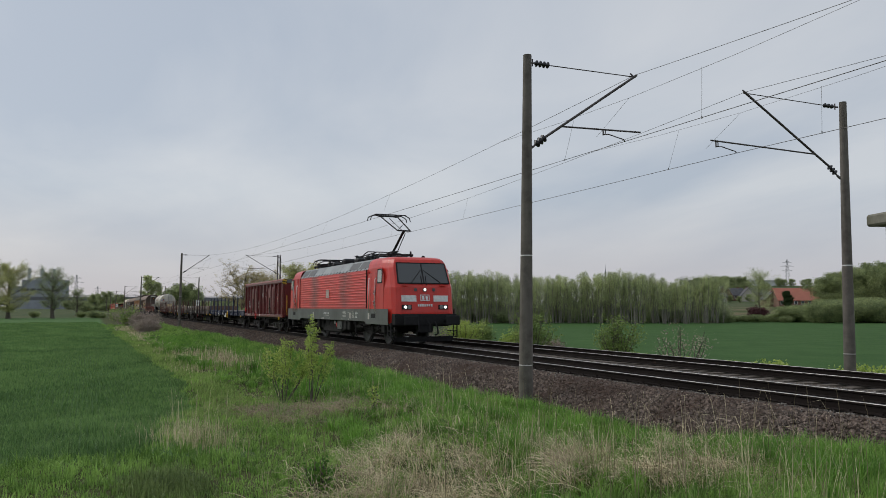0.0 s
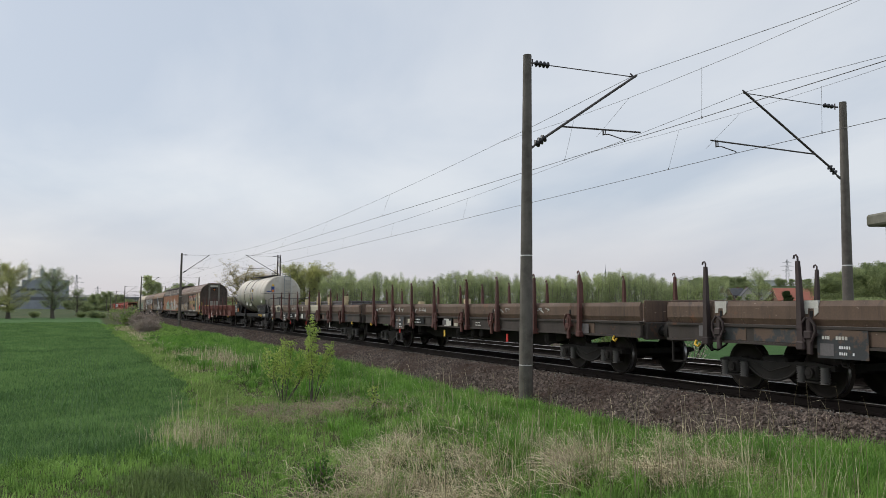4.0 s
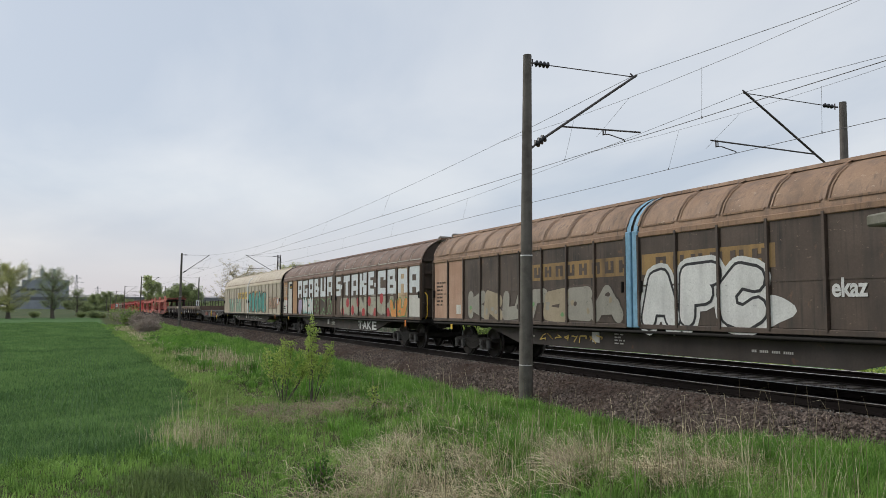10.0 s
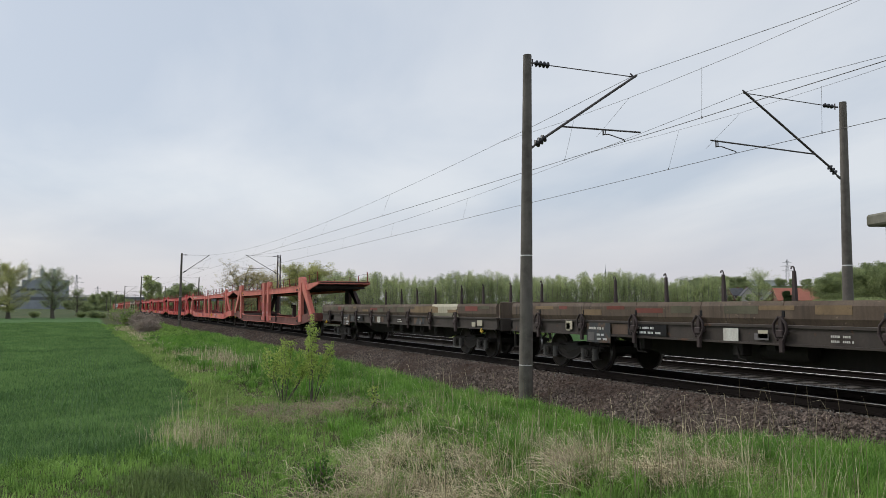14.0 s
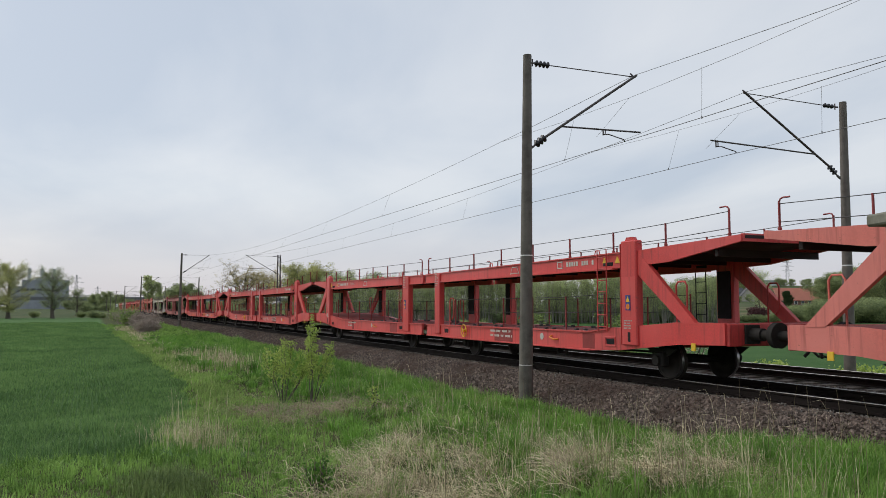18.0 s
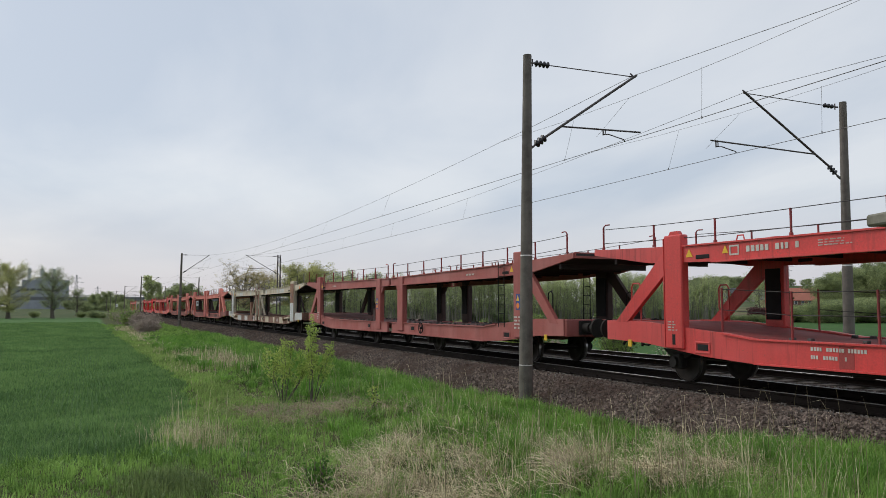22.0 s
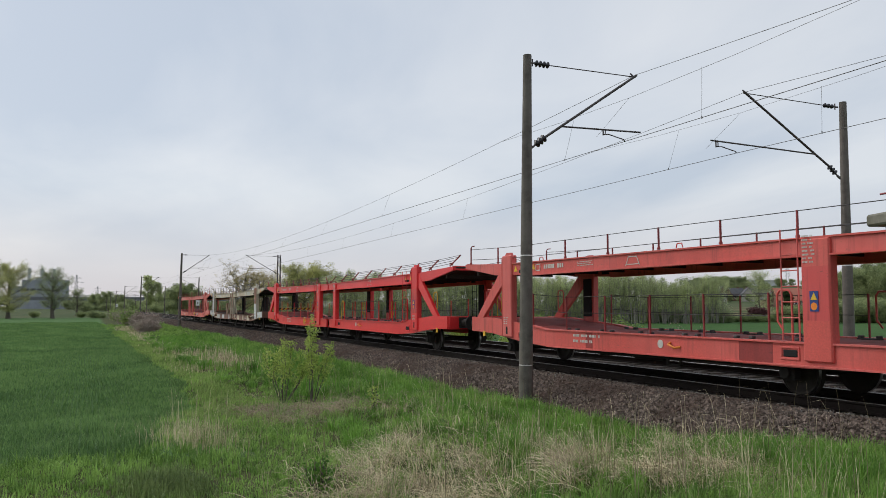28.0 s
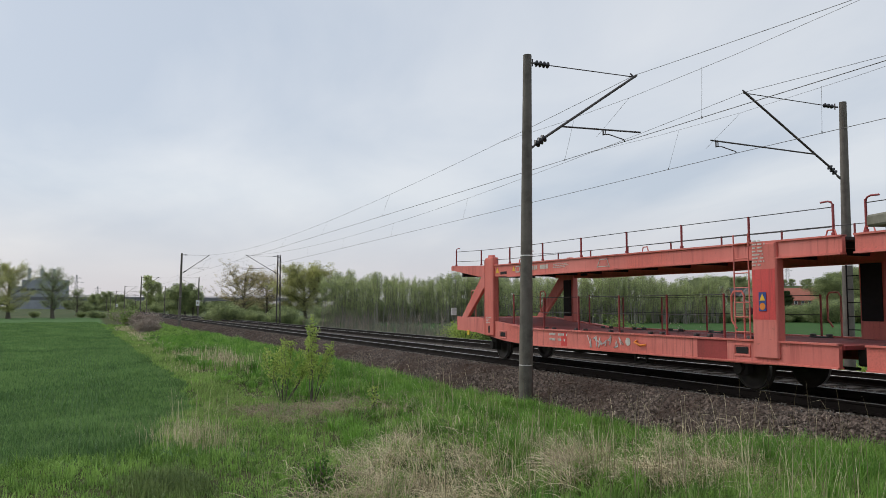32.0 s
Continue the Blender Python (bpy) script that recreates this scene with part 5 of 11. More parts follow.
    bars(o, -5.2, -1.36, 1.35, .5, .4, 5, M["old_white"], 8)
    plate(o, -7.8, -1.45, .96, .3, .13, M["white"])
    hand_brake(o, -8.9, -1.5, 1.0, .26, "red_sign")
    hand_brake(o, -12.95, -1.5, 1.4, .16, "red_sign")
    part("end_rail", G().tube([(xb + .2, -1.2, 1.1), (xb + .35, -1.25, 1.3), (xb + .35, -1.25, 2.2), (xb + .1, -1.2, 2.3)], .02, 6), M["yellow"], o, "yellow grab rail")
    part("underframe", G().box(xa, xb, -1.2, 1.2, .8, 1.0).box(-9, -5, -.5, .5, .5, .8, .04), M["black"], o)
    part("air_tank", G().cyl((-7.6, -.9, .62), (-6.2, -.9, .62), .2, n=14), M["black"], o)
    for xc in (-10.5, -3.2):
        bogie(o, xc)
    ends(o, L)
    return o


# --- flat wagons with stakes ---
def stake_wagon(L, label, frame, side_mat, stake_mat, stakes, panels, z_deck=1.24, side_h=.44, clamp=None, zb=.92, bog=2.9, brace=True, board=True, category="flat wagon", far_only=False, patch=(), ribs=False, pitch=None):
    o = thing("stake_wagon", label, category, "vehicles of the freight train")
    xa, xb = -L + .45, -.45
    part("deck", G().box(xa, xb, -1.32, 1.32, z_deck - .06, z_deck), M["deck_wood"], o, "worn plank deck")
    for s in (-1, 1):
        y0, y1 = sorted((s * 1.33, s * 1.41))
        part("side_sill", G().box(xa, xb, y0, y1, zb, z_deck + .01, .015), frame, o)
        part("sill_flange", G().box(xa, xb, s * 1.30, s * 1.45, zb - .02, zb + .02).box(xa, xb, s * 1.30, s * 1.45, z_deck - .03, z_deck + .015), frame, o)
    for x in (xa, xb):
        part("headstock", G().box(x - .08, x + .08, -1.3, 1.3, .86, z_deck, .02), frame, o)
        if board:
            eb = part("end_board", G().box(x - .03, x + .03, -1.3, 1.3, z_deck, z_deck + .48, .015), side_mat, o, "rusty low end board")
            part("board_rib", G().box(x + .03, x + .06, -.7, -.6, z_deck, z_deck + .44).box(x + .03, x + .06, .6, .7, z_deck, z_deck + .44), side_mat, eb)
    fishbelly(o, xb - 2.9, xa + 2.9, .48, z_deck - .1, M["black"])
    part("cross_beams", G().box(xb - 3, xb - 2.8, -1.3, 1.3, .9, 1.1).box(xa + 2.8, xa + 3, -1.3, 1.3, .9, 1.1).box(-L / 2 - .1, -L / 2 + .1, -1.3, 1.3, .8, 1.1), M["black"], o)
    if panels:
        cuts = [xb] + [-3.2 - (L - 5.2) / 7 * k for k in range(panels - 1)] + [xa]
        if pitch:
            cuts = [xb - pitch * k for k in range(panels)] + [xa]
        r = random.Random(int(L * 100) + panels + len(label))
        cm = G().box(-.05, .05, -.10, -.03, z_deck - .46, z_deck + .17, .015).box(-.08, .08, -.13, -.05, z_deck - .20, z_deck - .06, .02).cyl((-.16, -.07, z_deck - .12), (.16, -.07, z_deck - .12), .03, n=8)
        for e in (-1, 1):
            cm.tube([(e * .03, -.1, z_deck + .16), (e * .13, -.1, z_deck + .05), (e * .15, -.1, z_deck - .08), (e * .06, -.1, z_deck - .25)], .024, 6)
        cm = cm.mesh("clamp")
        cm.materials.append(stake_mat)
        for k in range(panels):
            b_, a_ = cuts[k] - .008, cuts[k + 1] + .008
            for s in (-1, 1):
                sec = [(s * 1.37, z_deck + .02), (s * 1.425, z_deck + .13), (s * 1.43, z_deck + side_h - .09), (s * 1.39, z_deck + side_h), (s * 1.34, z_deck + side_h), (s * 1.34, z_deck + .02)]
                mm = dict(patch).get(k, side_mat) if s < 0 else side_mat
                p = part("dropside", G().prism(sec, a_, b_), mm, o, "cream painted dropside" if mm != side_mat else "")
                if ribs and s < 0:
                    for q in range(4):
                        x = a_ + (b_ - a_) * (q + .5) / 4
                        part("rib", G().box(x - .035, x + .035, -1.475, -1.42, z_deck + .03, z_deck + side_h - .04, .01), side_mat, p)
            if k:
                x = cuts[k]
                part("clamp", cm, None, o).location = (x, -1.42, 0)
                part("clamp_slot", G().box(x - .035, x + .035, -1.438, -1.42, z_deck + .16, z_deck + .27, .01), M["soot"], o)
                if clamp:
                    part("clamp_mark", G().prism([(x - .15, z_deck + side_h + .004), (x + .15, z_deck + side_h + .004), (x + .15, z_deck + side_h - .2), (x + .07, z_deck + side_h - .26), (x + .06, z_deck + side_h - .13), (x - .06, z_deck + side_h - .13), (x - .07, z_deck + side_h - .22), (x - .15, z_deck + side_h - .22)], -1.437, -1.385, "y"), M["old_white"], o, "white painted clamp mark")
        # repainted stretches and small plates on the sill
        for k in range(7):
            x = r.uniform(xa + .5, xb - 1.6)
            plate(o, x, -1.412, zb + .04, r.uniform(.4, 1.3), z_deck - zb - .09, M["res_red" if ribs else r.choice(("sill_patch", "frame_brown", "res_brown"))], "paint_patch")
        for k in range(0 if ribs else 5):
            x = r.uniform(xa + .5, xb - 1.0)
            plate(o, x, -1.458, zb + r.uniform(.02, .1), r.uniform(.15, .36), r.uniform(.1, .24), M[r.choice(("old_white", "grey_timber", "cream_side"))], "data_plate")
        for k in range(7):
            x = r.uniform(xa + 3.2, xb - 3.6)
            part("under_gear", G().box(x - .12, x + .12, -1.3, -1.05, zb - .26, zb, .02).tube([(x, -1.3, zb - .1), (x + .1, -1.36, zb - .3), (x + .22, -1.3, zb - .34)], .016, 5), M["black"], o)
        for k in range(0 if ribs or far_only else 3):
            x = r.uniform(xa + 3.2, xb - 3.6)
            part("hanging_tag", G().box(x - .05, x + .05, -1.42, -1.40, zb - .34, zb - .12), M[r.choice(("old_white", "red_sign", "yellow"))], o)
    for x in stakes:
        for s in ((1,) if far_only else (-1, 1)):
            hook_stake(x, s * 1.49, z_deck - .34, 2.36, random.uniform(-.05, .05), stake_mat if panels or s < 0 else M["stake_rust"], o)
    if panels and not ribs:
        plate(o, -L + 5.8, -1.452, zb + .04, 1.3, .24, M["soot"], "number_board")
    if not ribs:
        bars(o, -L + 5.9, -1.46, zb + .06, 1.1, .2, 2, M["white"], int(L * 10))
        bars(o, -L / 2 + 1.4, -1.456, zb + .06, .5, .16, 2, M["old_white"], int(L * 7))
        plate(o, -L / 2 - 1.0, -1.45, zb + .02, .38, .24, M["old_white"], "data_plate")
        plate(o, -L + 4.2, -1.45, zb - .18, .95, .46, M["sill_patch"], "data_board")
        bars(o, -L + 4.3, -1.456, zb + .1, .7, .12, 1, M["old_white"], int(L * 3))
        plate(o, -L + 4.26, -1.456, zb - .14, .26, .2, M["grey_timber"], "label_holder")
        bars(o, -L + 4.62, -1.456, zb - .14, .45, .2, 2, M["white"], int(L * 4))
    for x in (xa + .9, xb - .9):
        part("lifting_hook", G().tube([(x, -1.46, zb), (x, -1.5, zb - .08), (x + .08, -1.5, zb - .12), (x + .1, -1.46, zb - .06)], .025, 6), M["yellow"], o, "yellow rope hook")
    part("air_tank", G().cyl((-L / 2 - .6, -.8, .75), (-L / 2 + .5, -.8, .75), .17, n=12), M["black"], o)
    if brace:
        part("shunter_step", G().box(xa + .1, xa + .4, -1.42, -1.2, .45, .48).box(xa + .12, xa + .16, -1.42, -1.38, .45, .95), M["black"], o)
        part("end_handrail", G().tube([(xa - .05, -1.25, 1.25), (xa - .15, -1.25, 1.55), (xa - .15, -.9, 1.55), (xa - .05, -.9, 1.25)], .018, 6), M["yellow"], o, "yellow end handrail")
    for xc in (-bog, -L + bog):
        bogie(o, xc)
    ends(o, L)
    return o


def blue_wagon():
    L = 19.55
    st = [-2.73 - 2.17 * k for k in range(8)]
    o = stake_wagon(L, "dark blue flat wagon with tall hooked stakes", M["stake_blue"], M["res_brown"], M["stake_blue"], st, 0, 1.28, board=False, brace=False)
    for x in [s - .0 for s in st]:
        part("stake_socket", G().box(x - .10, x + .10, -1.53, -1.42, .86, 1.0, .02), M["stake_blue"], o)
        for e in (-.75, .72):
            part("rope_lug", G().cyl((x + e, -1.42, 1.14), (x + e, -1.5, 1.14), .05, n=8).cyl((x + e + .25, -1.42, 1.0), (x + e + .25, -1.48, 1.0), .035, n=8), M["stake_blue"], o)
    hand_brake(o, -7.6, -1.53, .95, .28)
    plate(o, -9.6, -1.46, .70, .8, .34, M["white"], "data_board", "white lettered board")
    bars(o, -13.1, -1.468, .78, .8, .26, 2, M["white"], 31)
    part("end_board", G().box(-L + .42, -L + .48, -1.3, 1.3, 1.28, 1.72, .015), M["res_brown"], o, "rusty low end board")
    bars(o, -17.8, -1.456, 1.0, .35, .3, 2, M["old_white"], 32)
    part("rope_hook", G().tube([(-L + .95, -1.46, .95), (-L + .95, -1.52, .82), (-L + .82, -1.52, .80), (-L + .80, -1.5, .9)], .03, 6), M["yellow"], o, "yellow rope hook")
    return o


def red_stakes():
    st = [-17.31, -15.03, -12.69, -10.37, -8.99, -6.68, -4.33, -2.05]
    o = stake_wagon(19.6, "rust-red flat wagon with dropsides and hooked stakes", M["res_red"], M["res_red"], M["stake_rust"], st, 8, 1.26, .48, zb=.86, ribs=True, pitch=2.3)
    y = -1.462
    bd = part("data_board", G().box(-13.93, -12.85, -1.45, -1.42, .46, .90, .01), M["res_red"], o, "hanging rust-red lettered board")
    bars(bd, -13.80, -1.452, .52, .5, .30, 3, M["cream_side"], 301)
    plate(bd, -13.22, -1.452, .56, .22, .26, M["soot"], "label_holder")
    part("label_diamond", G().prism([(-13.20, .69), (-13.11, .60), (-13.02, .69), (-13.11, .78)], -1.462, -1.458, "y"), M["white"], bd)
    hand_brake(o, -12.26, -1.50, .72, .25, "car_pink")
    nb = part("number_board", G().box(-11.72, -10.37, -1.458, -1.42, .60, 1.22, .01), M["res_red"], o, "rust-red board with the wagon's number")
    bars(nb, -11.66, -1.46, .62, 1.3, .40, 2, M["white"], 302, big=True)
    part("number_emblem", G().beam((-11.2, -1.461, 1.06), (-10.95, -1.461, 1.14), .03, .004, (0, 1, 0)).beam((-11.2, -1.461, 1.06), (-10.9, -1.461, 1.02), .03, .004, (0, 1, 0)), M["white"], nb, "plain white curved emblem")
    gb = plate(o, -8.38, y + .012, .66, .42, .52, M["res_red"], "data_board", "brown board with ruled white lines")
    bars(gb, -8.36, y, .69, .36, .44, 5, M["old_white"], 303)
    plate(o, -7.85, y + .012, .92, .34, .14, M["white"], "label")
    for k, x in enumerate((-18.13, -14.4, -13.4, -9.7, -6.0, -3.4)):
        bars(o, x, -1.452, .98, .45, .12, 2, M["old_white"], 304 + k)
    part("round_mark", G().cyl((-15.63, -1.45, 1.02), (-15.63, -1.456, 1.02), .10, n=14), M["cream_side"], o)
    tag_lines(o, -9.2, -7.7, 1.30, 1.46, "camo_tan", 310, y=-1.445, n=5, w=.012)
    return o


# --- tank wagon ---
def tank_wagon():
    L = 13.9
    o = thing("tank_wagon", "stained stainless steel tank wagon with black underframe", "tank wagon", "vehicles of the freight train")
    R, zc = 1.30, 2.50
    n = 48
    prof = [(-2.38, .0), (-2.385, .5), (-2.40, .95), (-2.43, 1.2), (-2.45, R - .03), (-2.475, R - .005), (-2.50, R)] + [(-2.50 - 10.7 * k / 10, R) for k in range(1, 11)] + [(-13.40, 1.2), (-13.48, .95), (-13.53, .5), (-13.54, 0)]
    g = G().shell([[(x, max(r, .001) * math.sin(a), zc + max(r, .001) * math.cos(a)) for a in np.linspace(0, math.tau, n + 1)[:-1]] for x, r in prof], close=True)
    part("shell", g, M["tank"], o)
    for x in (-2.6, -3.75, -5.2, -6.6, -8.0, -9.1, -10.6, -12.0, -13.2):
        part("weld_band", G().lathe((x - .03, 0, zc), (x + .03, 0, zc), [(0, R), (.1, R + .012), (.9, R + .012), (1, R)], n), M["tank"], o)
    for x in (-7.6, -10.0):
        part("dark_strap", G().lathe((x - .015, 0, zc), (x + .015, 0, zc), [(0, R), (.1, R + .03), (.9, R + .03), (1, R)], n), M["steel_grey"], o)
    part("manhole_cap", G().cyl((-2.33, .15, 2.15), (-2.42, .15, 2.15), .33, n=24), M["tank"], o)
    part("end_seam", G().beam((-2.385, -1.29, 2.52), (-2.385, 1.29, 2.52), .02, .025), M["steel_grey"], o)
    part("side_seam", G().beam((-2.5, -1.302, 2.52), (-3.6, -1.302, 2.52), .02, .02).beam((-12.6, -1.302, 2.52), (-13.3, -1.302, 2.52), .02, .02), M["steel_grey"], o)
    part("drip_rail", G().beam((-10.0, -1.30, 2.62), (-6.6, -1.30, 2.66), .05, .06), M["old_white"], o)
    # walkway on top
    part("walkway", G().box(-3.1, -9.2, -.42, .0, 3.85, 3.87).box(-3.1, -9.2, -.44, -.42, 3.83, 3.90), M["steel_grey"], o)
    part("wide_walkway", G().box(-6.9, -9.3, -.75, .2, 3.85, 3.88), M["steel_grey"], o)
    g = G()
    for x in np.arange(-9.1, -3.2, .85):
        g.beam((x, -.4, 3.86), (x, -.35, 3.72), .03, .03).beam((x, 0, 3.86), (x, 0, 3.79), .04, .04)
    part("walkway_bracket", g, M["steel_grey"], o)
    part("top_rail", G().tube([(-9.3, -.75, 3.87), (-9.3, -.75, 4.0), (-7.0, -.75, 4.0), (-6.9, -.75, 3.87)], .018, 6).tube([(-3.1, -.42, 3.86), (-3.05, -.42, 4.0), (-3.05, .1, 4.0), (-3.1, .1, 3.86)], .018, 6).tube([(-3.1, -.42, 3.99), (-3.9, -.42, 3.99), (-3.9, -.42, 3.86)], .018, 6), M["steel_grey"], o)
    part("dome", G().cyl((-8.1, -.2, 3.75), (-8.1, -.2, 3.92), .26, n=16), M["roof_silver"], o)
    lad = G()
    for y in (.1, .55):
        lad.tube([(-3.0, y, 3.96), (-2.5, y, 3.85), (-2.26, y, 3.5), (-2.2, y, 2.4), (-1.9, y, 1.3)], .022, 6)
    for k in range(9):
        t = k / 8
        z = 3.75 - t * 2.2
        x = float(np.interp(z, [1.3, 2.4, 3.5, 3.85], [-1.9, -2.2, -2.26, -2.5]))
        lad.box(x - .05, x + .03, .1, .55, z - .012, z + .012)
    part("ladder", lad, M["roof_silver"], o, "steel end ladder")
    warning(o, -6.87, -1.308, 2.12, .2)
    part("sign_backing", G().box(-6.96, -6.58, -1.30, -1.255, 2.04, 2.95), M["grille"], o)
    part("upper_triangle", G().prism([(-6.9, 2.68), (-6.64, 2.68), (-6.77, 2.9)], -1.31, -1.30, "y"), M["yellow"], o)
    part("end_warning_sign", G().box(-2.39, -2.375, -.80, -.58, 2.62, 3.02, .004), M["blue_sign"], o, "blue warning sign with orange disc")
    part("end_sign_disc", G().cyl((-2.375, -.69, 2.72), (-2.365, -.69, 2.72), .085, n=14), M["orange"], o)
    part("end_sign_triangle", G().prism([(-.79, 3.05), (-.59, 3.05), (-.69, 3.24)], -2.385, -2.37, "x"), M["yellow"], o)
    part("end_label", G().box(-2.40, -2.385, -1.12, -.84, 2.64, 2.70), M["blue_sign"], o)
    for x, z, w in ((-9.6, 1.82, .5), (-8.3, 1.75, .7), (-3.9, 2.0, .45)):
        part("small_label", G().beam((x, -1.19 if z < 1.9 else -1.215, z), (x + w, -1.19 if z < 1.9 else -1.215, z), .02, .22), M["old_white"], o)
    # saddles, frame, platform
    for x in (-2.9, -12.9):
        part("saddle", G().prism([(-1.35, 1.25), (1.35, 1.25), (1.15, 1.75), (.6, 1.35), (-.6, 1.35), (-1.15, 1.75)], x - .7, x + .7), M["black"], o)
        e = 1 if x > -5 else -1
        for s in (-1, 1):
            part("side_gusset", G().prism([(x + e * .9, 1.1), (x + e * .9, 1.45), (x - e * .6, 1.72), (x - e * 2.1, 1.68), (x - e * 1.5, 1.25), (x - e * 1.5, 1.1)], s * 1.28 - .02, s * 1.28 + .02, "y"), M["soot"], o)
    for s in (-1, 1):
        part("sole_bar", G().box(-L + .5, -.5, s * 1.26, s * 1.38, .88, 1.12, .015), M["soot"], o)
    part("centre_sill", G().box(-L + .5, -.5, -.4, .4, .75, 1.1), M["soot"], o)
    part("hazard_bar", G().box(-4.1, -2.75, -1.388, -1.38, .92, 1.06), M["yellow"], o, "yellow and black hazard stripe")
    st = G()
    for k in range(6):
        x = -4.05 + k * .22
        st.add([(x, -1.392, .92), (x + .09, -1.392, .92), (x + .02, -1.392, 1.06), (x - .07, -1.392, 1.06)], [(0, 1, 2, 3)])
    part("hazard_stripes", st, M["soot"], o)
    for x in (-2.35, -1.8):
        plate(o, x, -1.381, .93, .3, .17, M["old_white"], "data_plate")
    for x in (-L + .55, -.55):
        part("headstock", G().box(x - .09, x + .09, -1.35, 1.35, .85, 1.2, .02), M["soot"], o)
        part("platform", G().box(x - .5, x + .3, -1.3, 1.3, 1.2, 1.24), M["soot"], o, "grated end platform")
    part("platform_rail", G().tube([(-.7, -1.3, 1.24), (-.7, -1.3, 2.1), (-.3, -1.3, 2.15), (-.28, 0, 2.15), (-.28, 1.3, 2.15), (-.6, 1.3, 2.0), (-.6, 1.3, 1.24)], .022, 6).tube([(-1.9, -1.3, 1.24), (-1.9, -1.3, 2.05), (-1.7, -1.3, 2.1), (-1.0, -1.3, 1.5), (-.8, -1.3, 1.24)], .022, 6).tube([(-.28, .3, 1.24), (-.28, .3, 2.15)], .02, 6), M["steel_grey"], o, "bent steel handrail")
    part("brake_column", G().cyl((-.75, -.55, 1.2), (-.75, -.55, 2.25), .03, n=8).cyl((-.75, -.75, 2.25), (-.75, -.3, 2.25), .025, n=6), M["steel_grey"], o)
    bd = plate(o, -13.5, -1.39, 1.12, 1.75, .92, M["soot"], "data_board", "black lettered board", .02)
    bars(bd, -13.35, -1.412, 1.2, .9, .7, 5, M["white"], 12)
    plate(bd, -12.25, -1.412, 1.2, .35, .28, M["orange"], "orange_panel")
    bars(bd, -12.4, -1.412, 1.7, .5, .2, 2, M["white"], 13)
    part("triangle", G().prism([(-13.1, 1.82), (-12.8, 1.82), (-12.95, 2.0)], -1.416, -1.412, "y"), M["yellow"], bd)
    bars(o, -4.3, -1.302, 1.3, .7, .18, 3, M["old_white"], 14)
    hand_brake(o, -8.6, -1.5, 1.0, .24, "steel_grey")
    part("brake_lever", G().box(-8.75, -8.45, -1.48, -1.4, .85, 1.45, .02), M["soot"], o)
    part("air_tank", G().cyl((-8.4, -.7, .68), (-7.2, -.7, .68), .22, n=14), M["black"], o)
    part("valves", G().box(-6.9, -6.6, -1.2, -.8, .55, .9, .03).tube([(-9.8, -1.0, .8), (-5.2, -1.0, .78)], .03, 6).tube([(-6.5, -1.2, .7), (-5.0, -.9, .95)], .025, 6), M["black"], o)
    part("step", G().box(-1.5, -1.1, -1.42, -1.2, .42, .46).box(-1.5, -1.46, -1.42, -1.38, .42, .95).box(-1.14, -1.1, -1.42, -1.38, .42, .95), M["steel_grey"], o)
    for xc in (-3.1, -11.45):
        bogie(o, xc)
    ends(o, L)
    return o
# --- covered sliding-wall wagons ---
M["habb_brown"] = paint("sliding_wall_brown", (0.124, 0.081, 0.054), (0.050, 0.036, 0.029), 0.5, 0.62, rust=(0.19, 0.10, 0.06), rust_at=0.64, drip=(0.030, 0.023, 0.020), scuff=(0.24, 0.17, 0.12))
M["habb_dark"] = paint("sliding_wall_dark", (0.098, 0.068, 0.050), (0.032, 0.027, 0.024), 0.5, 0.62, rust=(0.15, 0.085, 0.052), rust_at=0.64, drip=(0.024, 0.020, 0.018), scuff=(0.20, 0.145, 0.105))
M["habb_cream"] = paint("sliding_wall_cream", (0.62, 0.48, 0.30), (0.32, 0.19, 0.10), 0.42, 0.65, rust=(0.22, 0.10, 0.05), rust_at=0.63, drip=(0.26, 0.13, 0.07), scuff=(0.30, 0.17, 0.10))
M["habb_rust"] = paint("sliding_wall_rust_red", (0.36, 0.122, 0.070), (0.52, 0.25, 0.155), 0.42, 0.65, rust=(0.18, 0.06, 0.04), rust_at=0.63, blotch=0.7, drip=(0.58, 0.40, 0.30), scuff=(0.15, 0.058, 0.040))
M["habb_pale"] = paint("sliding_wall_pale", (0.56, 0.49, 0.38), (0.30, 0.24, 0.18), 0.36, 0.6, rust=(0.26, 0.18, 0.11), rust_at=0.66, drip=(0.20, 0.15, 0.11), scuff=(0.36, 0.29, 0.21))
M["habb_pale_roof"] = paint("pale_roof", (0.66, 0.57, 0.43), (0.36, 0.28, 0.19), 0.3, 0.5)
M["habb_roof"] = paint("brown_roof", (0.215, 0.118, 0.072), (0.075, 0.048, 0.037), 0.45, 0.55, drip=(0.055, 0.036, 0.028), scuff=(0.36, 0.27, 0.20))
M["habb_roof_light"] = paint("weathered_roof", (0.325, 0.195, 0.112), (0.10, 0.07, 0.055), 0.45, 0.6, drip=(0.09, 0.06, 0.045), scuff=(0.46, 0.34, 0.24))
M["seam"] = paint("pale_roof_seam", (0.60, 0.56, 0.50), (0.22, 0.16, 0.12), 0.45, 0.7)
M["grey_post"] = paint("grey_brown_post", (0.20, 0.18, 0.15), (0.09, 0.075, 0.06), 0.4, 0.7)
M["faded_yellow"] = paint("faded_yellow_band", (0.34, 0.21, 0.075), (0.10, 0.07, 0.05), 0.5, 0.7)
M["spray_red"] = plain("red_spray", (0.42, 0.045, 0.05), 0.65)
M["habb_blush"] = paint("blush_panel", (0.52, 0.33, 0.23), (0.30, 0.16, 0.10), 0.4, 0.65)
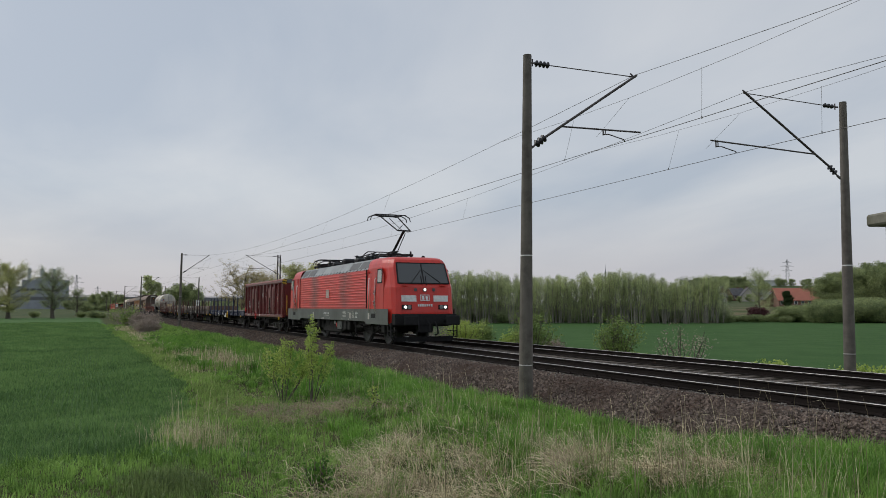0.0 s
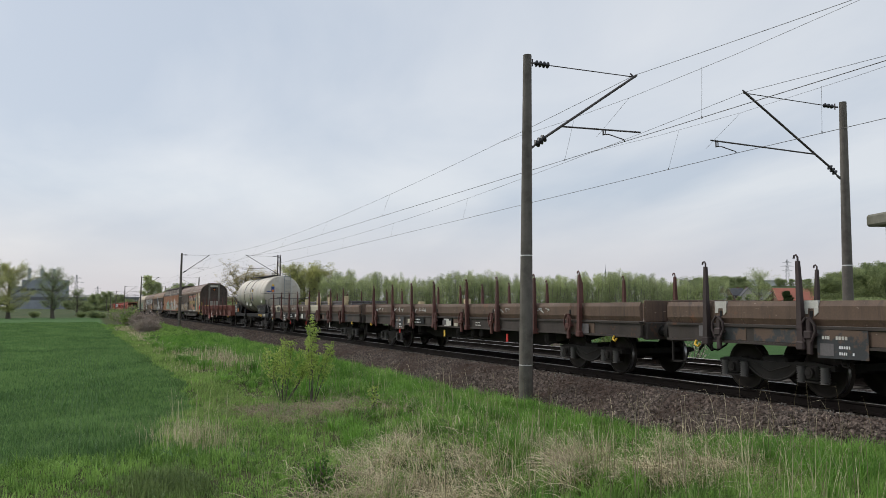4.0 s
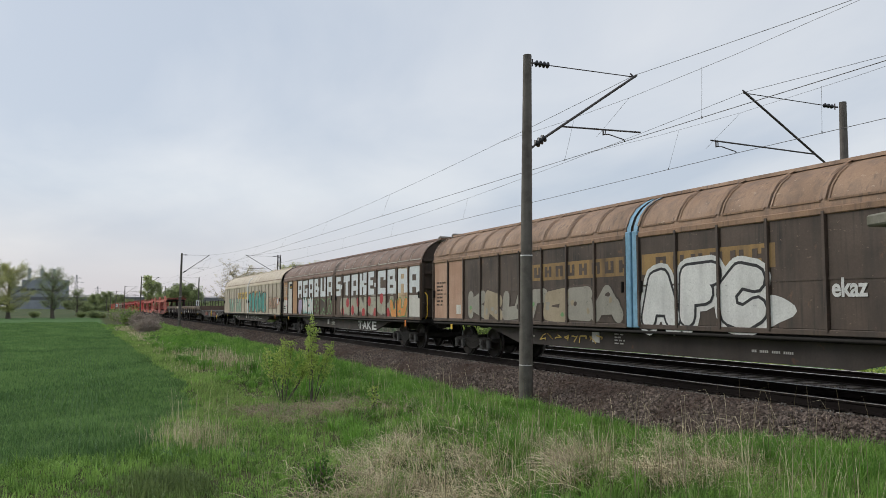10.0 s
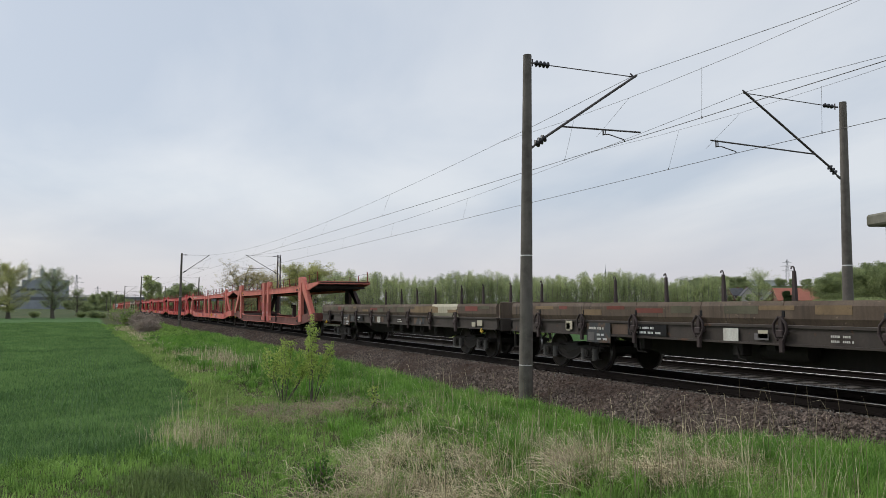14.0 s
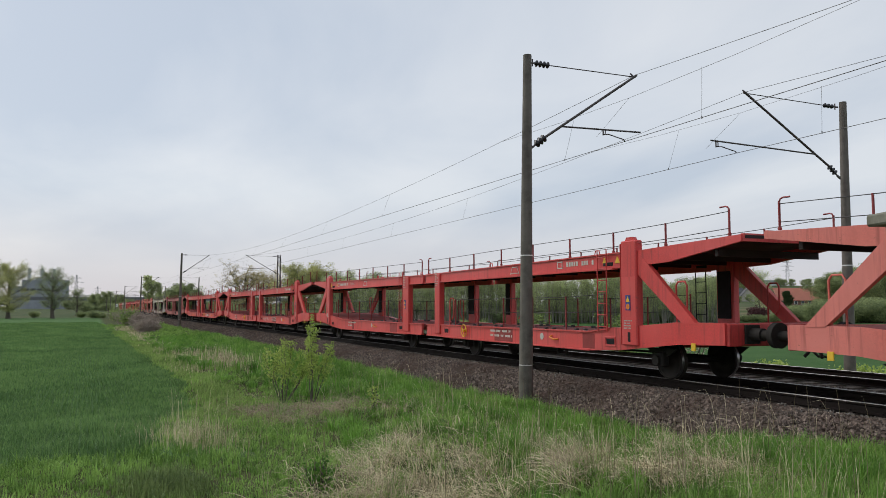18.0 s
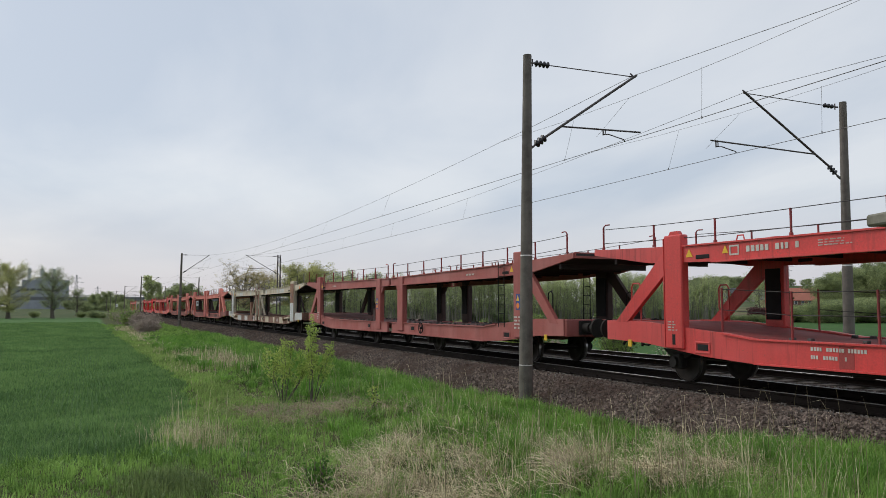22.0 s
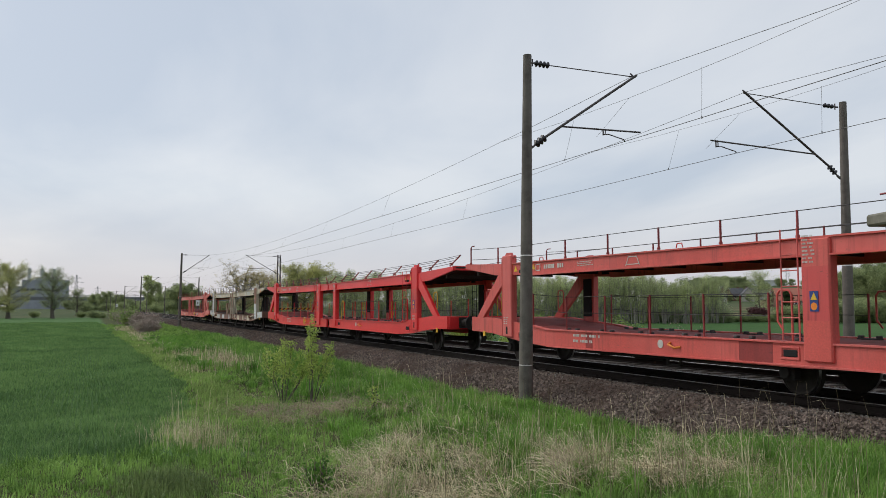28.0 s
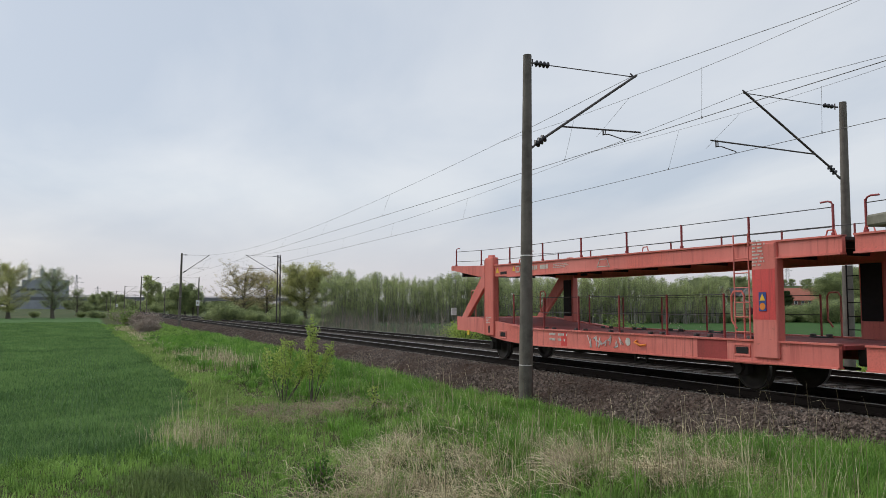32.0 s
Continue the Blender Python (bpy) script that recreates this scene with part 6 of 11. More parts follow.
M["spray_sand"] = paint("sand_spray", (0.38, 0.31, 0.21), (0.182, 0.149, 0.101), 0.3, 0.65, blotch=1.6, scuff=(0.182, 0.149, 0.101))
M["mint_pale"] = paint("pale_green_spray", (0.28, 0.43, 0.32), (0.134, 0.206, 0.154), 0.3, 0.65, blotch=1.6, scuff=(0.134, 0.206, 0.154))
M["habb_tan"] = paint("tan_panel", (0.50, 0.29, 0.15), (0.26, 0.15, 0.09), 0.35, 0.65)
M["habb_white"] = paint("dirty_white_panel", (0.62, 0.60, 0.54), (0.34, 0.29, 0.22), 0.25, 0.6)
M["spray_cream"] = paint("grey_cream_spray", (0.42, 0.40, 0.30), (0.202, 0.192, 0.144), 0.3, 0.65, blotch=1.6, scuff=(0.202, 0.192, 0.144))
M["hand_lines"] = plain("grey_lilac_marks", (0.16, 0.14, 0.17), 0.65)


def sunset_material():
    """Letters sprayed in level bands, from peach at the foot to coral at the top."""
    m, n, l, b = material("sunset_bands", 0.65)
    v = coords(n, l, False)
    s = n.new("ShaderNodeSeparateXYZ"); l.new(v, s.inputs[0])
    mr = n.new("ShaderNodeMapRange"); mr.inputs["From Min"].default_value, mr.inputs["From Max"].default_value = 1.42, 2.98
    l.new(s.outputs["Z"], mr.inputs["Value"])
    r = n.new("ShaderNodeValToRGB")
    r.color_ramp.interpolation = "CONSTANT"
    e = r.color_ramp.elements
    e[0].position, e[0].color = 0.0, (0.66, 0.34, 0.20, 1)
    e[1].position, e[1].color = 0.82, (0.66, 0.13, 0.085, 1)
    for p, c in ((0.30, (0.46, 0.36, 0.14)), (0.44, (0.66, 0.43, 0.12)), (0.58, (0.52, 0.40, 0.35))):
        q = e.new(p); q.color = (*c, 1)
    l.new(mr.outputs["Result"], r.inputs["Fac"])
    c = mix(n, l, ramp(n, l, noise_node(n, l, v, 2.5, 6), 0.45, 0.8), r.outputs["Color"], (0.20, 0.12, 0.08))
    l.new(c, b.inputs["Base Color"])
    return m


M["sunset"] = sunset_material()
M["mint"] = paint("mint_spray", (0.24, 0.56, 0.49), (0.115, 0.269, 0.235), 0.3, 0.65, blotch=1.6, scuff=(0.115, 0.269, 0.235))
M["teal"] = paint("teal_spray", (0.075, 0.33, 0.28), (0.036, 0.158, 0.134), 0.3, 0.65, blotch=1.6, scuff=(0.036, 0.158, 0.134))
M["spray_white"] = paint("white_spray", (0.70, 0.70, 0.67), (0.336, 0.336, 0.322), 0.3, 0.65, blotch=1.6, scuff=(0.336, 0.336, 0.322))
M["spray_grey"] = paint("grey_spray", (0.33, 0.31, 0.26), (0.158, 0.149, 0.125), 0.3, 0.65, blotch=1.6, scuff=(0.158, 0.149, 0.125))
M["spray_black"] = plain("black_spray", (0.02, 0.02, 0.022), 0.65)
M["spray_blue"] = plain("blue_spray", (0.03, 0.07, 0.17), 0.65)
M["spray_lilac"] = paint("lilac_spray", (0.42, 0.36, 0.48), (0.202, 0.173, 0.230), 0.3, 0.65, blotch=1.6, scuff=(0.202, 0.173, 0.230))
M["spray_pink"] = plain("pink_spray", (0.55, 0.17, 0.15), 0.65)
M["spray_orange"] = plain("orange_spray", (0.62, 0.26, 0.07), 0.65)
M["spray_yellow"] = plain("yellow_spray", (0.60, 0.42, 0.10), 0.65)
M["spray_green"] = plain("green_spray", (0.15, 0.30, 0.12), 0.65)
M["roller_white"] = paint("rolled_white_paint", (0.70, 0.73, 0.73), (0.46, 0.47, 0.46), 0.3, 0.6, blotch=2.0, scuff=(0.40, 0.36, 0.31))
M["light_blue"] = plain("light_blue_strip", (0.20, 0.38, 0.52), 0.6)


def blob(x, z, w, h, y, r, lobes=0.16, n=22):
    p = [r.uniform(0, 6.28) for _ in range(3)]
    pts = []
    for k in range(n):
        a = math.tau * k / n
        q = 1 + lobes * (math.sin(2 * a + p[0]) + .8 * math.sin(3 * a + p[1]) + .5 * math.sin(5 * a + p[2]))
        pts.append((x + w / 2 * q * math.cos(a), y, z + h / 2 * q * math.sin(a)))
    return pts


FORMS = (
    (((0, 0), (0, 1)), ((0, 1), (.8, .75)), ((.8, .75), (.1, .5)), ((.1, .5), (.9, 0))),
    (((0, 0), (.45, 1)), ((.45, 1), (.95, 0)), ((.2, .35), (.8, .4))),
    (((.9, .95), (.1, .8)), ((.1, .8), (.1, .1)), ((.1, .1), (.9, .0)), ((.9, 0), (.9, .4))),
    (((0, 1), (.1, 0)), ((.1, 0), (.8, .1)), ((.8, .1), (.9, 1))),
    (((0, 0), (0, 1)), ((.9, 1), (.1, .5)), ((.1, .5), (.95, .05))),
    (((.9, 1), (.1, .95)), ((.1, .95), (.15, .5)), ((.15, .5), (.85, .5)), ((.85, .5), (.8, 0)), ((.8, 0), (0, .05))),
    (((.45, 0), (.5, 1)), ((-.05, .9), (1.0, 1))),
)


def stroke(g, a, b, w, y):
    """A thick flat stroke with round ends."""
    d = Vector((b[0] - a[0], 0, b[1] - a[1]))
    t = math.atan2(d.z, d.x)
    pts = [(b[0] + w * math.cos(t + q), y, b[1] + w * math.sin(t + q)) for q in np.linspace(-1.57, 1.57, 6)]
    pts += [(a[0] + w * math.cos(t + q), y, a[1] + w * math.sin(t + q)) for q in np.linspace(1.57, 4.71, 6)]
    g.add(pts, [tuple(range(12))])


def graffiti(parent, xa, xb, z0, z1, fills, edge, seed, y=-1.424, n=8, extra=()):
    """A sprayed piece: stout interlocking strokes in letter shapes that spell nothing, with an outline."""
    r = random.Random(seed)
    step = (xb - xa) / n
    H = z1 - z0
    og, fg = G(), {}
    w = min(.17 * H, .2 * step) * r.uniform(.95, 1.15)
    e = 0
    for k in range(n):
        f = FORMS[(k * 3 + seed) % len(FORMS)] if n > 2 else FORMS[seed % len(FORMS)]
        sl = r.uniform(-.15, .2)
        dz, h = r.uniform(0, .12) * H, H * r.uniform(.78, .9)
        put_ = lambda p: (xa + step * (k + .08 + .84 * p[0]) + sl * (p[1] - .5) * step, z0 + w + dz + p[1] * (h - 2 * w))
        key = fills[k % len(fills)]
        for a, b in f:
            e += 1
            stroke(og, put_(a), put_(b), w * 1.28, y - .0002 * (e % 5))
            stroke(fg.setdefault(key, G()), put_(a), put_(b), w, y - .004 - .0002 * (e % 7))
        for j in range(3):
            a, b = f[r.randrange(len(f))]
            t = r.random()
            c = put_((a[0] + (b[0] - a[0]) * t, a[1] + (b[1] - a[1]) * t))
            kk = (edge, *extra, *fills)[r.randrange(1 + len(extra) + len(fills))]
            s_ = blob(c[0], c[1], w * r.uniform(.5, 1.3), w * r.uniform(.5, 1.3), y - .0068 - .0003 * j, r, .1, 10)
            fg.setdefault(kk, G()).add(s_, [tuple(range(len(s_)))])
    o = part("graffiti", og, M[edge], parent, "sprayed graffiti in stout letter shapes")
    o["kind"] = "stuff"
    for key, g in fg.items():
        part("spray", g, M[key], o)["kind"] = "stuff"
    return o


BARS = {
    "A": ((0, 0, .3, 1), (.7, 0, 1, .98), (.02, .72, .98, 1.02), (.05, .22, .95, .46)),
    "G": ((0, .02, .3, .98), (.02, .74, .95, 1), (.02, 0, 1, .26), (.68, .05, 1, .5), (.5, .36, .98, .54)),
    "B": ((0, 0, .3, 1), (.02, .75, .86, 1), (.05, .38, .9, .6), (.02, 0, .98, .25), (.6, .5, .88, .92), (.68, .08, 1, .5)),
    "U": ((0, 0, .33, 1), (.67, 0, 1, 1.03), (.02, 0, .98, .28)),
    "S": ((0, .76, 1, 1), (0, .45, .32, .95), (.02, .38, .98, .6), (.68, .05, 1, .5), (0, 0, .98, .25)),
    "T": ((0, .7, 1, 1), (.33, 0, .68, .9)),
    "K": ((0, 0, .33, 1), (.3, .36, .62, .66), (.5, .55, .98, 1), (.5, 0, 1, .45)),
    "E": ((0, 0, .34, 1), (.05, .75, 1, 1), (.05, .38, .82, .62), (.05, 0, 1, .25)),
    "C": ((0, .02, .34, .98), (.02, .74, 1, 1.02), (.02, -.02, 1, .26), (.72, .6, 1, .9)),
    "R": ((0, 0, .3, 1), (.05, .76, .92, 1), (.05, .36, .95, .58), (.64, .4, .96, .95), (.62, 0, 1, .42)),
    "-": ((0, .36, 1, .62),),
}


def block_letter(ch, x, z, w, h, parent, seed, y=-1.434):
    """A capital rolled on in broad bars with ragged ends."""
    r = random.Random(seed)
    g = G()
    for k, (a, b, c, d) in enumerate(BARS[ch]):
        e = lambda: r.uniform(-.022, .022)
        g.add([(x + a * w + e(), y - .0005 * k, z + b * h + e()), (x + c * w + e(), y - .0005 * k, z + b * h + e()), (x + c * w + e(), y - .0005 * k, z + d * h + e()), (x + a * w + e(), y - .0005 * k, z + d * h + e())], [(0, 1, 2, 3)])
    part("graffiti_letter", g, M["roller_white"], parent, "tall white block letter")


ROUND = {
    "T": ((.05, .80), (.35, .92), (.95, .86), None, (.52, .86), (.5, .4), (.36, .06)),
    "B": ((.14, .05), (.2, .5), (.18, .95), (.66, .92), (.72, .66), (.3, .52), (.8, .38), (.78, .1), (.14, .05)),
    "O": ((.5, .95), (.18, .72), (.12, .38), (.4, .06), (.76, .2), (.86, .6), (.5, .95)),
    "N": ((.1, .03), (.16, .95), None, (.16, .95), (.82, .06), None, (.82, .06), (.9, .97)),
    "E": ((.86, .92), (.22, .88), (.14, .45), (.2, .08), (.9, .1), None, (.18, .48), (.74, .52)),
    "A": ((.05, .02), (.3, .9), (.55, .95), (.9, .05), None, (.22, .36), (.78, .36)),
    "F": ((.15, .02), (.2, .92), (.95, .95), None, (.2, .5), (.72, .54)),
    "n": ((.1, .02), (.18, .85), None, (.15, .6), (.5, .85), (.82, .7), (.86, .03)),
    "u": ((.12, .9), (.16, .3), (.45, .08), (.8, .25), (.86, .92), (.9, .03)),
    "k": ((.08, -.05), (.2, 1.1), (.5, 1.15), None, (.85, .9), (.25, .5), (.9, .02)),
    "e": ((.2, .48), (.85, .52), (.7, .9), (.3, .85), (.12, .4), (.4, .04), (.95, .12)),
    "C": ((.92, .86), (.5, .95), (.12, .6), (.2, .15), (.6, .04), (.95, .22)),
}


def bubble(word, parent, xa, xb, z0, z1, layers, y=-1.428, w=.15, sway=(0,)):
    """Swollen letters in round strokes; layers from the widest to the fill: (swell, material)."""
    step = (xb - xa) / len(word)
    top = None
    for j, (swell, key) in enumerate(layers):
        g, e = G(), 0
        for k, ch in enumerate(word):
            dz = sway[k % len(sway)]
            p = [q and (xa + step * (k + .1 + .82 * q[0]), z0 + w + dz + q[1] * (z1 - z0 - 2 * w)) for q in ROUND[ch]]
            for a, b in zip(p, p[1:]):
                if a and b:
                    e += 1
                    stroke(g, a, b, w * swell, y - .005 * j - .0003 * (e % 9))
        o = part("graffiti" if top is None else "spray", g, M[key], top or parent, "sprayed graffiti in swollen letters" if top is None else "")
        o["kind"] = "stuff"
        top = top or o
    return top


def tag_lines(parent, xa, xb, z0, z1, mat, seed, y=-1.424, n=4, w=.014):
    """A scribbled tag: looping strokes."""
    r = random.Random(seed)
    g = G()
    for k in range(n):
        u = xa + (xb - xa) * (k + .1) / n
        d = (xb - xa) / n
        pts = [(u + d * r.uniform(0, 1), y - .004, r.uniform(z0, z1)) for _ in range(5)]
        for a, b in zip(pts, pts[1:]):
            g.beam(a, b, w * 2, .004, up=(0, 1, 0))
    ob = part("tag", g, M[mat], parent)
    ob["kind"] = "stuff"
    return ob


def sliding_wagon(label, wall, roof, seam, panel_mats, angular=False, mid_mat="old_white", end_mat="habb_dark", n=8):
    L = 23.26
    o = thing("sliding_wall_wagon", label, "covered wagon", "vehicles of the freight train")
    W, ze = 1.42, 3.16
    if angular:
        ze = 3.27
        arc = [(W, ze), (1.40, 3.36), (1.08, 4.08), (.98, 4.19)]
        cap = [(-1.18, 4.19), (-1.14, 4.30), (0, 4.48), (1.14, 4.30), (1.18, 4.19), (0, 4.34)]
    else:
        arc = [(W, ze), (1.40, 3.34), (1.30, 3.58), (1.13, 3.79), (.9, 3.95), (.62, 4.07)]
        cap = [(-.72, 4.05), (-.70, 4.12), (0, 4.18), (.70, 4.12), (.72, 4.05), (0, 4.08)]
    halves = ((-11.40, -.50), (-22.76, -11.86))
    part("roof_ridge", G().prism(cap, -22.85, -.35), M[roof], o, "overhanging roof ridge")
    idx = 0
    for xa, xb in halves:
        w = (xb - xa) / n
        door = part("sliding_wall", G().box(xa, xb, -W + .03, -W + .06, 1.16, ze), M[wall], o, "ribbed sliding side wall")
        part("far_wall", G().box(xa, xb, W - .06, W - .02, 1.16, ze), M[wall], o)
        pm = {}
        for k in range(n):
            key = panel_mats[idx % len(panel_mats)]
            idx += 1
            if key not in pm:
                g = G().box(.05, w - .05, -W - .002, -W + .03, 1.20, ze - .05, .012)
                g.box(.05, w - .05, -W - .012, -W - .001, 2.02, 2.06)
                pm[key] = g.mesh("panel")
                pm[key].materials.append(M[key])
            p = part("panel", pm[key], None, door)
            p.location = (xa + w * k, 0, 0)
        rb = G().prism([(-.035, -W + .03), (-.028, -W - .05), (.028, -W - .05), (.035, -W + .03)], 1.16, ze, "z").mesh("rib")
        rb.materials.append(M["habb_tan" if wall == "habb_rust" else wall])
        for k in range(n + 1):
            p = part("rib", rb, None, door)
            p.location = (xa + w * k, 0, 0)
        part("lower_rail", G().box(xa, xb, -W - .03, -W + .04, 1.10, 1.20, .01), M[wall], door)
        part("eave_rail", G().box(xa, xb, -W - .035, -W + .03, ze - .06, ze + .06, .015), M[roof], door)
        # curved upper part of the sliding wall
        for s in (-1, 1):
            rings = [[(x, s * y, z) for y, z in arc] for x in np.linspace(xa, xb, 5)]
            part("roof_skin", G().shell(rings, smooth=not angular), M[roof], door, "roof half of the sliding wall")
        for k in range(n + 1):
            x = xa + w * k
            if angular:
                if k < n:
                    f = lambda u, t, e: (x + u, -(1.40 - .32 * t) - e, 3.36 + .72 * t + e * .6)
                    part("roof_panel", G().add([f(.15, .15, .012), f(w - .15, .15, .012), f(w - .15, .85, .012), f(.15, .85, .012)] + [f(.15, .15, -.01), f(w - .15, .15, -.01), f(w - .15, .85, -.01), f(.15, .85, -.01)], [(0, 1, 2, 3), (0, 4, 5, 1), (1, 5, 6, 2), (2, 6, 7, 3), (3, 7, 4, 0)]), M["habb_brown"], door)
                    e = G()
                    for q in (((.13, .13), (w - .13, .13)), ((.13, .87), (w - .13, .87)), ((.13, .13), (.13, .87)), ((w - .13, .13), (w - .13, .87))):
                        e.beam(f(*q[0], .014), f(*q[1], .014), .02, .012)
                    part("panel_edge", e, M["seam"], door)
            else:
                for off in ((-.085, .085) if 0 < k < n else ((.085,) if k == 0 else (-.085,))):
                    part("roof_seam", G().shell([[(x + off + e, -y - .012, z + .012) for y, z in arc[1:-1]] for e in (-.02, .02)]), M[seam], door)
                part("roof_rib", G().shell([[(x + e, -y - .03, z + .03) for y, z in arc[1:]] for e in (-.035, .035)]).shell([[(x + e, -y, z) for y, z in arc[1:]] for e in (-.06, -.035)]).shell([[(x + e, -y, z) for y, z in arc[1:]] for e in (.035, .06)]), M[roof], door)
                if k < n:
                    part("roof_seam", G().beam((x + .085, -1.413, 3.345), (x + w - .085, -1.413, 3.345), .035, .014, (0, 1, 0)), M[seam], door)
        for e, x in ((1, xa + .02), (-1, xb - .02)):
            part("door_handle", G().box(x + e * .06, x + e * .1, -W - .08, -W, 1.9, 2.15, .01), M["black"], door)
    mid = part("centre_post", G().box(-11.84, -11.66, -W - .04, -W + .05, 1.12, ze + .1, .015), M[mid_mat], o)
    part("centre_post", G().box(-11.60, -11.42, -W - .04, -W + .05, 1.12, ze + .1, .015), M[mid_mat], o)
    part("centre_post", G().box(-11.86, -11.40, W - .06, W, 1.12, ze), M[mid_mat], o)
    part("post_roof", G().shell([[(x, -y - .01, z + .01) for y, z in arc] for x in (-11.82, -11.68)]), M[mid_mat], mid)
    part("post_roof", G().shell([[(x, -y - .01, z + .01) for y, z in arc] for x in (-11.58, -11.44)]), M[mid_mat], mid)
    part("post_roof", G().shell([[(x, y, z) for y, z in arc] for x in (-11.86, -11.40)]), M[mid_mat], mid)
    part("gap_cover", G().shell([[(x, -y + .025, z - .025) for y, z in arc] for x in (-11.9, -11.36)]).box(-11.88, -11.38, -W + .06, -W + .08, 1.16, ze), M["habb_dark"], o)
    for x, s in ((-.5, 1), (-22.76, -1)):
        prof = [(-W + .06, 1.2)] + [(-y + .05, z) for y, z in arc] + [(y - .05, z) for y, z in arc[::-1]] + [(W - .06, 1.2)]
        part("end_wall", G().prism(prof, x - s * .12, x - s * .06), M[end_mat], o)
        for y in (-.5, .5):
            part("end_post", G().box(x - s * .06, x + s * .05, y - .09, y + .09, 1.15, 4.0, .015), M["grey_post"], o)
        part("end_hood", G().box(x - s * .1, x + s * .10, -.72, .72, 3.98, 4.19, .05), M["grey_post"], o, "grey hood over the end's top")
        part("end_top_plate", G().box(x - s * .05, x + s * .03, -.4, .4, 3.74, 3.95), M["habb_white"] if wall != "habb_pale" else M["soot"], o)
        for z in (1.62, 2.3, 2.85, 3.3):
            part("end_beam", G().box(x - s * .06, x + s * .02, -1.34, 1.34, z - .05, z + .05), M[end_mat], o)
        for e in (-1, 1):
            part("corner_post", G().box(x - s * .08, x + s * .06, e * (W - .06) - .04, e * (W - .06) + .04, 1.2, 3.2), M[end_mat], o)
        part("roof_edge", G().shell([[(x + e, t * y * 1.004, z + .004) for t, y, z in [(-1, *p) for p in arc] + [(1, *p) for p in arc[::-1]]] for e in (-s * .05, s * .04)]), M[roof], o)
    part("end_plate", G().box(-.50, -.46, -.4, .4, 1.7, 2.25), M["spray_grey"], o)
    plate(o, -.6, -.15, 3.42, .3, .01, M["yellow"])
    part("end_sign", G().box(-.44, -.425, -.15, .15, 3.36, 3.72), M["soot"], o, "dark sign with orange disc")
    part("end_sign_disc", G().cyl((-.425, 0, 3.48), (-.415, 0, 3.48), .09, n=12), M["orange"], o)
    # underframe
    for s in (-1, 1):
        part("sole_bar", G().box(-22.75, -.5, s * 1.22, s * 1.34, .98, 1.14, .015), M["black"], o)
        part("running_rail", G().tube([(-22.7, s * 1.42, 1.03), (-.6, s * 1.42, 1.03)], .035, 6), M["black"], o)
        part("girder", G().prism([(-4.3, .98), (-6.2, .56), (-17.1, .56), (-19.0, .98)], s * 1.18 - .04, s * 1.18 + .04, "y"), M["frame_brown"], o, "deep tapered side girder")
    part("underfloor", G().box(-22.7, -.55, -1.2, 1.2, 1.0, 1.15), M["black"], o)
    bars(o, -12.6, -1.225, .7, .45, .28, 4, M["old_white"], 41)
    plate(o, -13.5, -1.225, .72, .3, .25, M["old_white"], "data_plate")
    bars(o, -8.4, -1.225, .72, 1.1, .1, 1, M["old_white"], 42)
    bars(o, -16.6, -1.225, .74, .7, .1, 1, M["old_white"], 43)
    plate(o, -2.05, -1.45, .84, .14, .24, M["orange"], "lever_plate", "orange lever plate")
    plate(o, -21.3, -1.45, .86, .14, .16, M["yellow"], "lever_plate")
    part("end_rail", G().tube([(-.35, -1.3, 1.15), (-.2, -1.3, 1.3), (-.2, -1.3, 2.0), (-.4, -1.3, 2.1)], .018, 6).tube([(-.2, -1.0, 1.75), (-.15, -.4, 1.75), (-.2, -.35, 1.2)], .018, 6), M["yellow"], o, "yellow end handrail")
    for xc in (-2.9 + .0, -L + 2.9):
        bogie(o, xc)
    ends(o, L)
    return o


